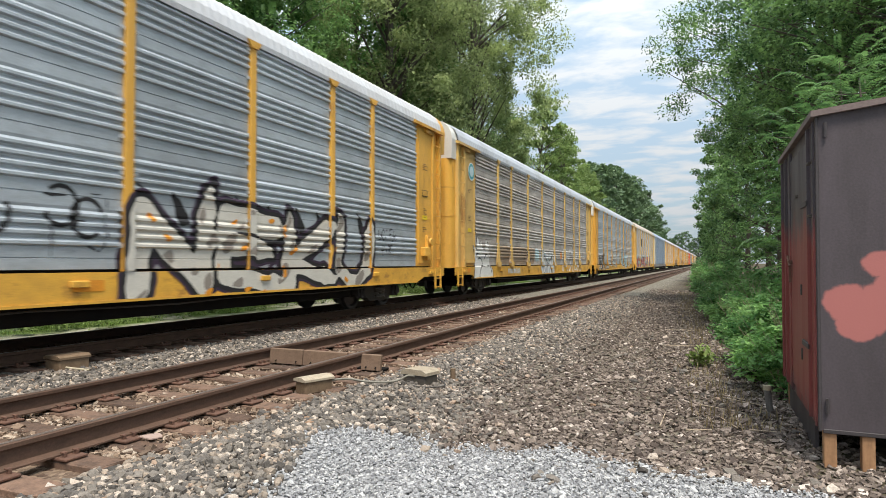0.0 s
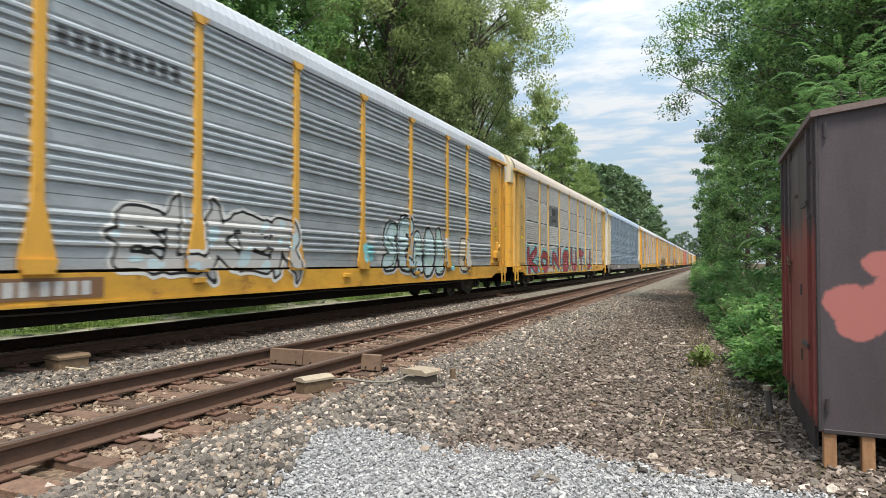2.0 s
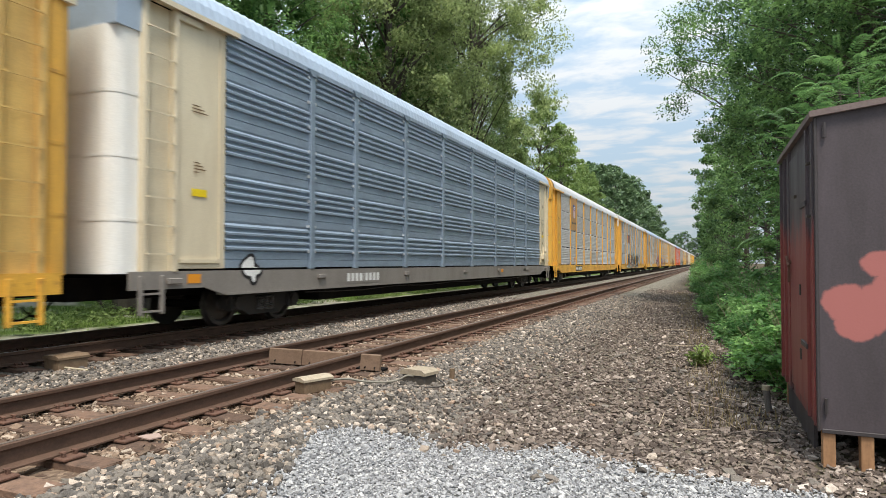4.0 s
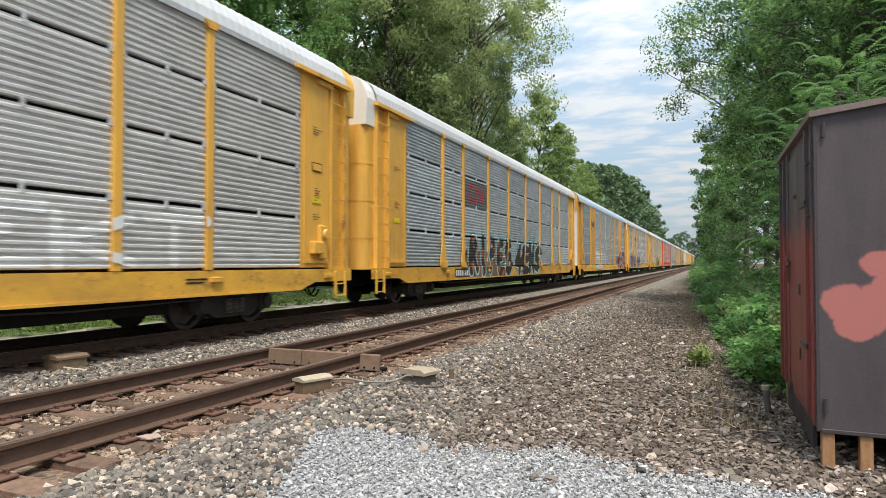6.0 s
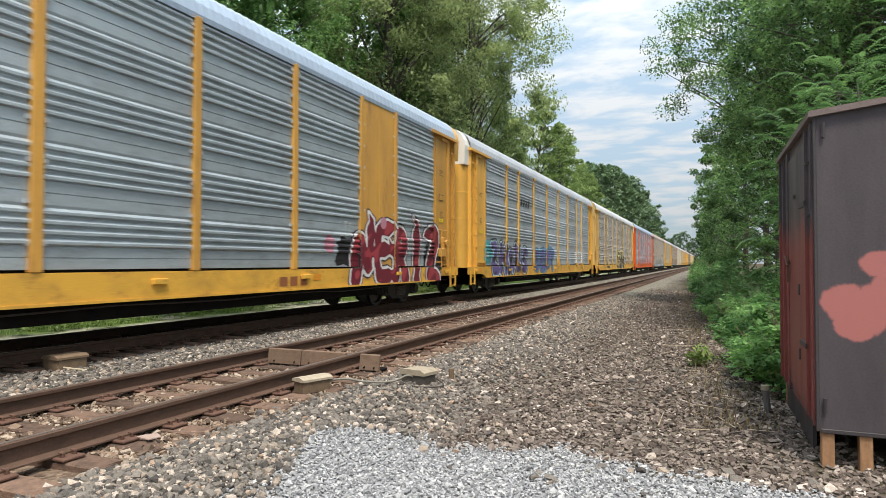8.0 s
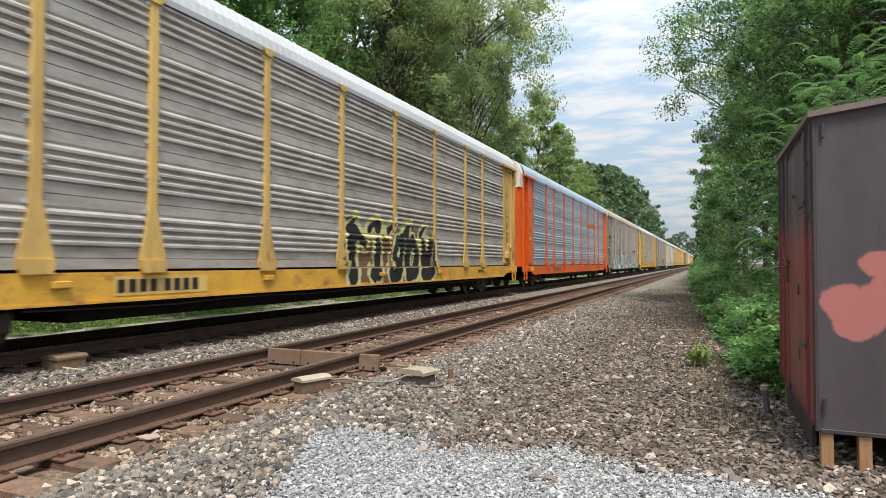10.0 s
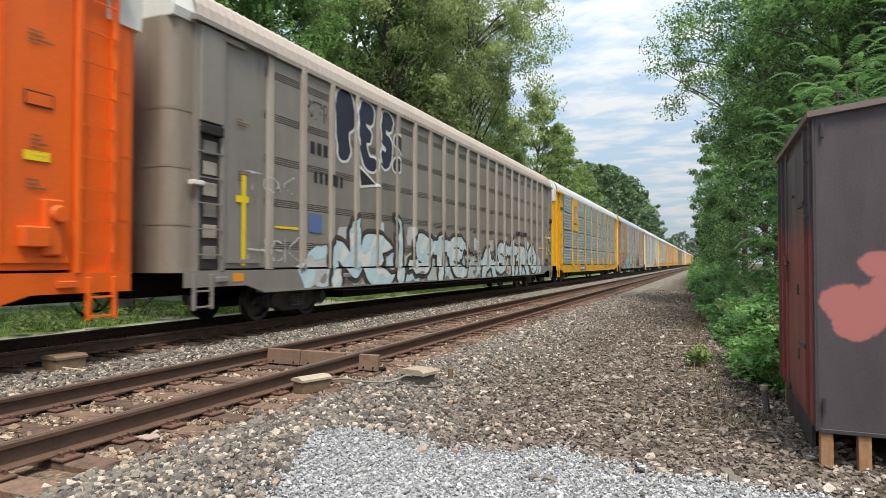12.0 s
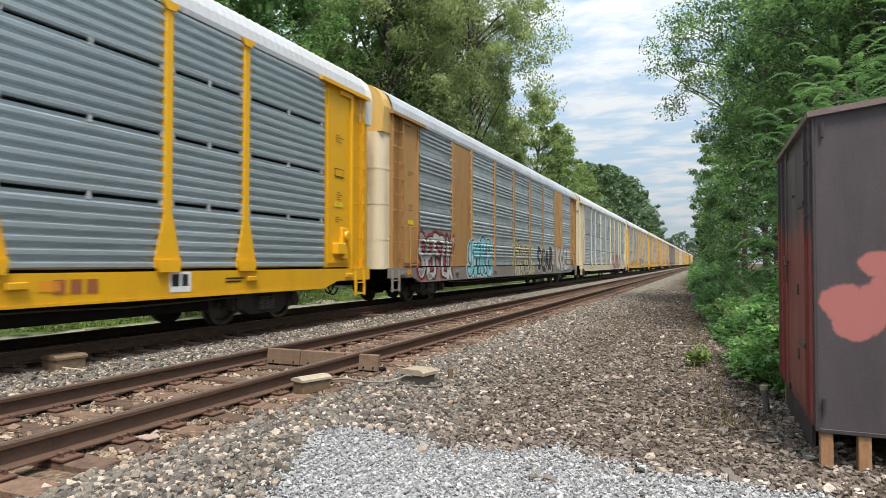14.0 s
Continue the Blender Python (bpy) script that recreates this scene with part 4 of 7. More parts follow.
def side_relief(car, ys, zs):
    """Relief of the wagon's side for the cells between ys and zs: lower and upper depth, and a key for columns of one kind."""
    style, posts, flats = car["relief"], list(car["post_at"]), [tuple(f) for f in car["flat_at"]]
    feet, logo = car["has_feet"], list(car["logo_at"])
    pts = corrugation(style)
    pz, pd = [p[0] for p in pts], [p[1] for p in pts]
    mids = (zs[:-1] + zs[1:]) / 2
    open_row = ((mids > SILL_HI) & (mids < PANEL_LO)) | (np.interp(mids, pz, pd) < -0.05)
    kept, lo, hi, keys, skip = {}, [], [], [], []
    for y in (ys[:-1] + ys[1:]) / 2:
        post = [p for p in posts if abs(y - p) < (0.42 if feet else 0.099)]
        solid = bool(post) and abs(y - post[0]) < 0.099 or any(f[0] < y < f[1] for f in flats) or y < BAY0 or y > BAY1
        key = (round(y, 3),) if post and feet else (bool(post), solid, logo[0] < y < logo[1])
        if key not in kept:
            kept[key] = [np.array([side_x(style, posts, flats, y, z + d, feet, logo) for z in row]) for row, d in ((zs[:-1], 1e-4), (zs[1:], -1e-4))]
        lo.append(kept[key][0])
        hi.append(kept[key][1])
        keys.append(key)
        skip.append(open_row & (not solid))
    return np.array(lo), np.array(hi), keys, np.array(skip)


def sprayed(car, segs, looks, seed=1, wobble=0.018):
    """Paint laid on the wagon's relief round a set of strokes. looks: (how far it grows past the strokes, material, layer, name, label, extra)."""
    S = np.array(segs, float)
    g = max(l[0] for l in looks) + 0.08
    ylo, yhi = max(-13.4, (np.minimum(S[:, 0], S[:, 3]) - np.maximum(S[:, 2], S[:, 5])).min() - g), min(13.4, (np.maximum(S[:, 0], S[:, 3]) + np.maximum(S[:, 2], S[:, 5])).max() + g)
    zlo, zhi = max(SILL_LO + 0.006, (np.minimum(S[:, 1], S[:, 4]) - np.maximum(S[:, 2], S[:, 5])).min() - g), min(PANEL_HI - 0.01, (np.maximum(S[:, 1], S[:, 4]) + np.maximum(S[:, 2], S[:, 5])).max() + g)
    step = 0.05 if yhi - ylo < 5 else 0.065
    breaks = [p + d for p in car["post_at"] for d in (-0.30, -0.099, 0.099, 0.30)] + [q for f in car["flat_at"] for q in f] + [BAY0, BAY1, car["logo_at"][0], car["logo_at"][1]]

    def steps(lo, hi, d, marks):
        out = [lo]
        for v in sorted(list(np.arange(lo, hi, d)) + [m for m in marks if lo < m < hi] + [hi]):
            if v - out[-1] > 0.0008:
                out.append(float(v))
        return np.array(out)
    ys = steps(ylo, yhi, step, breaks)
    zs = steps(zlo, zhi, 0.05, [p[0] for p in corrugation(car["relief"])] + [SILL_HI, SILL_HI + 0.02, PANEL_LO, 1.31, 2.06])
    Y, Z = np.meshgrid(ys, zs, indexing="ij")
    yw = Y + wobble * np.sin(Z * 9 + seed) + 0.6 * wobble * np.sin(Y * 13 + Z * 17)
    zw = Z + wobble * np.sin(Y * 7.3 + seed * 2)
    D = np.full(Y.shape, 9.0)
    for y0, z0, r0, y1, z1, r1 in segs:
        dy, dz = y1 - y0, z1 - z0
        t = np.clip(((yw - y0) * dy + (zw - z0) * dz) / max(1e-9, dy * dy + dz * dz), 0, 1)
        D = np.minimum(D, np.hypot(yw - y0 - t * dy, zw - z0 - t * dz) - (r0 + t * (r1 - r0)))
    LO, HI, keys, skip = side_relief(car, ys, zs)
    for grow, material, layer, name, label, extra in looks:
        F = extra(D, Y, Z) if extra else D - grow
        ins = F < 0
        count = ins[:-1, :-1].astype(int) + ins[1:, :-1] + ins[1:, 1:] + ins[:-1, 1:]
        count[skip] = 0
        v, f = [], []
        lift = 0.004 + 0.0035 * layer

        def put(points, i, j):
            k = len(v)
            for y, z in points:
                q = (z - zs[j]) / (zs[j + 1] - zs[j])
                v.append((LO[i, j] + q * (HI[i, j] - LO[i, j]) + lift, y, z))
            for m in range(1, len(points) - 1):
                f.append((k, k + m, k + m + 1))
        for j in range(len(zs) - 1):
            i = 0
            while i < len(ys) - 1:
                c = count[i, j]
                if c == 4:
                    e = i
                    while e + 1 < len(ys) - 1 and count[e + 1, j] == 4 and keys[e + 1] == keys[i]:
                        e += 1
                    put([(ys[i], zs[j]), (ys[e + 1], zs[j]), (ys[e + 1], zs[j + 1]), (ys[i], zs[j + 1])], i, j)
                    i = e + 1
                    continue
                if c:
                    ring = ((i, j), (i + 1, j), (i + 1, j + 1), (i, j + 1))
                    poly = []
                    for (a, b), (p, q) in zip(ring, ring[1:] + ring[:1]):
                        if ins[a, b]:
                            poly.append((ys[a], zs[b]))
                        if ins[a, b] != ins[p, q]:
                            t = F[a, b] / (F[a, b] - F[p, q])
                            poly.append((ys[a] + t * (ys[p] - ys[a]), zs[b] + t * (zs[q] - zs[b])))
                    if len(poly) > 2:
                        put(poly, i, j)
                i += 1
        if f:
            ob = part(name, raw_mesh(name, np.array(v), np.array(f), material), None, car, label)
            if extra or name in ("graffiti_spike", "graffiti_stroke", "graffiti_tag"):
                tagged(ob, kind="stuff")


def flecks(seed, scale=1.0, level=0.35, inset=0.03):
    """Patches of a second colour inside the strokes."""
    def field(D, Y, Z):
        n = np.sin(Y * 4.3 * scale + seed + 0.8 * np.sin(Z * 5.1)) * np.sin(Z * 6.1 * scale - Y * 1.7 + 2 * seed) + 0.5 * np.sin(Y * 9.7 * scale - Z * 7.3 + seed * 3)
        return np.maximum(D + inset, (level - n) * 0.06)
    return field


def ring_of(width, at=0.0):
    """A line along the edge of the strokes."""
    return lambda D, Y, Z: np.abs(D - at) - width / 2


def lettering(car, body, y0, y1, z0, z1, material, bold=0.0, layer=0, name="graffiti", label="", skew=0.0, wave=0.0, round_=True):
    """A line of plain sprayed letters."""
    fat = max(0.016, (0.042 + bold) * min(z1 - z0, 1.3 * (y1 - y0) / len(body)))
    sprayed(car, word_strokes(body, y0, y1, z0, z1, fat, skew, wave, len(body) + layer, round_), [(0.0, material, layer, name, label, None)], layer, 0.008)


def blob(car, outline, material, layer=0, name="graffiti", label=""):
    bm = bmesh.new()
    f = bm.faces.new([bm.verts.new((y, z, 0)) for y, z in outline])
    bmesh.ops.triangulate(bm, faces=[f])
    return part(name, drape(bm, car, layer), material, car, label)


def cloud_outline(y0, y1, z0, z1, n=40, rough=0.12, seed=1):
    rng = random.Random(seed)
    cy, cz, ry, rz = (y0 + y1) / 2, (z0 + z1) / 2, (y1 - y0) / 2, (z1 - z0) / 2
    out = []
    for i in range(n):
        a = 2 * math.pi * i / n
        c, s = math.cos(a), math.sin(a)
        k = 1 / max(abs(c), abs(s)) ** 0.75
        q = 1 + rng.uniform(-rough, rough)
        out.append((cy + ry * c * min(k, 1.25) * q, cz + rz * s * min(k, 1.25) * q))
    return out


def bars(car, y, z, widths, h, material, name="stencil_mark", layer=1, gap=0.04):
    """Lettering too small to read: plain bars."""
    bm = bmesh.new()
    at = y
    for w in widths:
        bm.faces.new([bm.verts.new(p) for p in ((at, z, 0), (at + w, z, 0), (at + w, z + h, 0), (at, z + h, 0))])
        at += w + gap
    return part(name, drape(bm, car, layer), material, car)


def paint(name, c, rough=0.5):
    return surface("spray_" + name, c, rough, dirt=tuple(0.6 * v + 0.03 for v in c), dirt_amount=0.45, scale=2.5, streak=0.5, bump=0.05, vary=0)


SP_BLACK, SP_WHITE = paint("black", (0.018, 0.017, 0.018)), paint("white", (0.70, 0.70, 0.68))
SP_RED, SP_CYAN = paint("red", (0.36, 0.045, 0.055)), paint("cyan", (0.22, 0.56, 0.62))
SP_MAROON, SP_PALEBLUE = paint("maroon", (0.16, 0.012, 0.025)), paint("pale_blue", (0.50, 0.64, 0.68))
SP_CREAM, SP_PURPLE = paint("pale_yellow", (0.66, 0.62, 0.30)), paint("purple", (0.13, 0.10, 0.28))
SP_TEAL, SP_BLUE = paint("teal", (0.08, 0.35, 0.38)), paint("dull_blue", (0.10, 0.16, 0.34))
SP_PINK, SP_FADED = paint("pink", (0.50, 0.22, 0.28)), paint("faded_white", (0.50, 0.50, 0.49))
SP_PLUM, SP_TAUPE = paint("plum", (0.05, 0.03, 0.055)), paint("taupe", (0.27, 0.235, 0.20))
SP_RUST, SP_SMOKE = paint("rust", (0.30, 0.10, 0.035)), paint("smoke", (0.075, 0.055, 0.045))
SP_NAVY, SP_MINT = paint("navy", (0.018, 0.022, 0.045)), paint("mint", (0.42, 0.60, 0.56))
SP_BROWN, SP_ORANGE = paint("brown", (0.20, 0.11, 0.06)), paint("orange", (0.70, 0.27, 0.02))
STENCIL = surface("faint_stencil", (0.16, 0.10, 0.05), 0.7, bump=0)
SIGN_YELLOW, SIGN_BLUE = paint("sign_yellow", (0.75, 0.55, 0.01)), paint("shield_blue", (0.03, 0.06, 0.30))
PLAIN_WHITE, PLAIN_RED = paint("plate_white", (0.78, 0.78, 0.76)), paint("mark_red", (0.55, 0.03, 0.05))


def car_things(k, label, frame_mat, sheet, roof, style="bands", cap=None, door=None, posts=None, post_mat=None, foot=True, head=True,
               plates=(), sill=None, plate_mat=None, ladder_side=False, clips=True, cap_low=4.95):
    """One wagon. plates: stretches (y0, y1) of the side that are solid plate in place of screen."""
    sill, cap, door, post_mat, plate_mat = sill or (SILL_GRIME if frame_mat in (YELLOW, YELLOW_OLD, TAN) else frame_mat), cap or frame_mat, door or frame_mat, post_mat or frame_mat, plate_mat or frame_mat
    if posts is None:
        posts = list(POSTS)
    car = tagged(new("autorack_car"), label, "freight car", group="cars of the passing train")
    car["has_feet"], car["logo_at"] = foot, [99.0, 99.0, 9.0]
    car["relief"], car["post_at"], car["flat_at"] = style, list(posts), [list(p) for p in plates] or [[99.0, 99.0]]
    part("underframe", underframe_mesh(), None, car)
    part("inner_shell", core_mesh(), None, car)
    part("roof", roof_mesh(roof), None, car)
    new("brake_pipe", pipe_mesh()).parent = car
    for turn in (0, 180):
        side = pose(0, 0, 0, 0, 0, turn)
        part("side_sill", sill_mesh(sill), None, car).matrix_basis = side
        part("roof_end_cap", end_cap_mesh(cap, cap_low), None, car).matrix_basis = side @ pose(0, 13.68, 0)
        leaf = part("end_door", end_door_mesh(door, cap_low), None, car)
        leaf.matrix_basis = side @ pose(0, HALF - 0.52, 0)
        for z in (1.9, 2.9, 3.9):
            part("door_rib", door_rib_mesh(door), None, leaf).matrix_basis = pose(0, 0, z)
        part("coupler", coupler_mesh(), None, car).matrix_basis = side
        edges = sorted([BAY0] + list(posts) + [BAY1]) if turn == 0 else [BAY0, -5.8, 0.0, 5.8, BAY1]
        for a, b in zip(edges, edges[1:]):
            if turn == 0 and any(p0 - 0.2 < (a + b) / 2 < p1 + 0.2 for p0, p1 in plates):
                continue
            for tier in (range(4) if style in ("slots", "broad") else (None,)):
                part("side_screen", panel_mesh(style, b - a, sheet, tier), None, car).matrix_basis = side @ pose(0, (a + b) / 2, 0)
        for flip in (1, -1):
            for name, me in end_bay_meshes(frame_mat):
                if name == "ladder_rung":
                    for i in range(9 if turn == 0 else 0):
                        part(name, me, None, car).matrix_basis = Matrix.Diagonal((1, flip, 1, 1)) @ pose(0, 0, 1.40 + i * 0.46)
                    continue
                part(name, me, None, car).matrix_basis = side @ Matrix.Diagonal((1, flip, 1, 1))
    for p in posts:
        part("post", post_mesh(post_mat, foot, head), None, car).matrix_basis = pose(0, p, 0)
    for a, b in plates:
        bm = bmesh.new()
        box(bm, PANEL_X - 0.06, PANEL_X + 0.045, a, b, PANEL_LO - 0.03, PANEL_HI, 0.008)
        for q in np.linspace(a, b, 3)[1:-1]:
            box(bm, PANEL_X + 0.04, PANEL_X + 0.052, q - 0.02, q + 0.02, PANEL_LO, PANEL_HI)
        part("solid_plate", bm, plate_mat, car)
    step = part("sill_step", step_mesh(sill), None, car)
    step.matrix_basis = pose(0, -13.6, 0)
    step = part("sill_step", step_mesh(sill), None, car)
    step.matrix_basis = pose(0, 13.0, 0)
    if ladder_side:
        part("side_ladder", side_ladder_mesh(frame_mat), None, car).matrix_basis = pose(0, -12.3, 0)
        part("side_ladder", side_ladder_mesh(frame_mat), None, car).matrix_basis = pose(0, 12.3, 0)
    if clips and style in ("slots", "broad"):
        bm = bmesh.new()
        edges = sorted([BAY0] + list(posts) + [BAY1])
        h = (PANEL_HI - PANEL_LO - 0.18) / 4
        for a, b in zip(edges, edges[1:]):
            for r in range(1, 4):
                z = PANEL_LO + r * (h + 0.06) - 0.03
                box(bm, PANEL_X, PANEL_X + 0.05, (a + b) / 2 - 0.022, (a + b) / 2 + 0.022, z - 0.08, z + 0.08, 0.006)
                for e in (a + 0.12, b - 0.12):
                    box(bm, PANEL_X, PANEL_X + 0.045, e - 0.025, e + 0.025, z - 0.06, z + 0.06)
        tagged(part("screen_clipping", bm, GALV_CLIP, car), kind="stuff")
    if style == "bands" and k < 14:
        bm = bmesh.new()
        for p in posts:
            for i in range(8):
                z = PANEL_LO + 0.35 + i * 0.56
                for e in (-0.125, 0.125):
                    box(bm, PANEL_X + 0.01, PANEL_X + 0.055, p + e - 0.022, p + e + 0.022, z - 0.03, z + 0.03)
        tagged(part("screen_clipping", bm, GALV_CLIP, car), kind="stuff")
    add_truck(car, -10.06)
    add_truck(car, 10.06)
    # brake gear and small signs of every wagon
    part("brake_housing", brake_mesh(frame_mat), None, car)
    part("brake_wheel", brake_wheel_mesh(frame_mat), None, car, "painted hand-brake wheel")
    for y, z, n, w in ((12.14, 4.35, 4, 0.36), (12.2, 2.95, 6, 0.24), (-12.5, 4.0, 3, 0.4), (-12.45, 3.0, 4, 0.3), (12.14, 2.35, 3, 0.3)):
        for i in range(n):
            bars(car, y, z - i * 0.055, [w * (0.7 + 0.3 * math.sin(i * 2.3 + k))], 0.022, STENCIL, "stencil_line", 1)
    bars(car, 12.1, 3.35, [0.40], 0.20, SP_BLACK, "stencil_panel", 1)
    bars(car, 12.12, 3.37, [0.36], 0.16, frame_mat, "stencil_panel", 2)
    bars(car, 12.1, 2.62, [0.36], 0.13, SIGN_YELLOW, "warning_sign", 1)
    bars(car, -12.5, 2.42, [0.36], 0.13, SIGN_YELLOW, "warning_sign", 1)
    bars(car, -12.6, 0.90, [0.30], 0.16, SP_ORANGE, "reflector", 1)
    bars(car, 4.9, 0.86, [0.30], 0.14, SP_ORANGE, "reflector", 1)
    bars(car, 8.4, 0.95, [0.5], 0.03, SP_BLACK, "stencil_mark")
    bars(car, 8.4, 0.89, [0.42], 0.03, SP_BLACK, "stencil_mark")
    return car


CARS = []


def tag(car, body, y0, y1, z0, z1, fill, line, edge=None, bold=0.05, skew=0.0, wave=0.0, layer=0, label="spray-painted lettering",
        second=None, spikes=False, round_=True, outline=0.06, glow=0.07, level=0.35):
    """Bulging sprayed letters: an outer glow, an outline, a fill and patches of a second colour."""
    fat = (0.085 + bold) * min(z1 - z0, 1.25 * (y1 - y0) / len(body))
    looks = [(outline, line, layer + 1, "graffiti_outline", "", None), (0.0, fill, layer + 2, "graffiti", label, None)]
    if edge:
        looks.insert(0, (outline + glow, edge, layer, "graffiti_edge", "", None))
    if second:
        looks.append((0.0, second, layer + 3, "graffiti_shading", "", flecks(len(body) + layer, 1.0, level)))
    sprayed(car, word_strokes(body, y0, y1, z0, z1, fat, skew, wave, int(abs(y0) * 10), round_, spikes), looks, int(abs(y0) * 7))


def arc(car, cy, cz, ry, rz, a0, a1, width, material, layer=0, name="graffiti_stroke"):
    """A sprayed stroke along an ellipse."""
    bm = bmesh.new()
    prev = None
    for i in range(19):
        a = radians(a0 + (a1 - a0) * i / 18)
        c, s = math.cos(a), math.sin(a)
        pair = [bm.verts.new((cy + (ry + d) * c, cz + (rz + d) * s, 0)) for d in (-width / 2, width / 2)]
        if prev:
            bm.faces.new((prev[0], pair[0], pair[1], prev[1]))
        prev = pair
    return part(name, drape(bm, car, layer), material, car)


def ring_plate(car, y, z, r, material, layer=1, name="round_sign"):
    return blob(car, [(y + r * math.cos(i * 0.3142), z + r * 1.0 * math.sin(i * 0.3142)) for i in range(20)], material, layer, name)


def shield(car, y, z, w, h):
    """Road's emblem as plain shapes: a blue top over red and white stripes."""
    o = [(0, -0.5), (0.28, -0.43), (0.45, -0.25), (0.46, 0.1), (0.5, 0.3), (0.42, 0.45), (0.2, 0.47), (0, 0.43), (-0.2, 0.47), (-0.42, 0.45), (-0.5, 0.3), (-0.46, 0.1), (-0.45, -0.25), (-0.28, -0.43)]
    blob(car, [(y + a * w, z + b * h) for a, b in o], SIGN_BLUE, 2, "emblem_edge")
    blob(car, [(y + a * w * 0.9, z + b * h * 0.94) for a, b in o if b < 0.2] + [(y - 0.41 * w, z + 0.12 * h)], PLAIN_WHITE, 3, "emblem_field")
    for i in range(5):
        a = y + (-0.34 + i * 0.17) * w
        d = 0.38 if abs(i - 2) < 2 else 0.28
        blob(car, [(a - 0.03 * w, z + 0.1 * h), (a - 0.03 * w, z - d * h), (a + 0.03 * w, z - d * h), (a + 0.03 * w, z + 0.1 * h)], PLAIN_RED, 4, "emblem_stripe")
    bars(car, y - 0.3 * w, z + 0.28 * h, [0.6 * w], 0.07 * h, PLAIN_WHITE, "emblem_bar", 4)
    bars(car, y - 0.34 * w, z + 0.16 * h, [0.68 * w], 0.07 * h, PLAIN_WHITE, "emblem_bar", 4)


def logo_plate(car, frame_mat):
    bm = bmesh.new()
    box(bm, PANEL_X - 0.02, PANEL_X + 0.062, -8.86, -7.14, 3.43, 5.58, 0.006)
    part("logo_plate", bm, frame_mat, car, "flat plate with the road's emblem")
    car["logo_at"] = [-8.86, -7.14, 3.43]
    shield(car, -7.9, 4.66, 0.78, 0.95)
    bars(car, -8.6, 3.84, [0.12] * 8, 0.12, SP_BLACK, "logo_mark", 1, 0.045)


def mark_plate(car, y, z, n, back=None, ink=None):
    """The wagon's number board: plain bars on a dark strip."""
    bars(car, y - 0.06, z - 0.05, [n * 0.2 + 0.1], 0.30, back or SP_BLACK, "number_board", 1)
    bars(car, y, z, [0.14] * 4 + [0.02] + [0.14] * (n - 5), 0.20, ink or SP_WHITE, "number_mark", 2, 0.06)


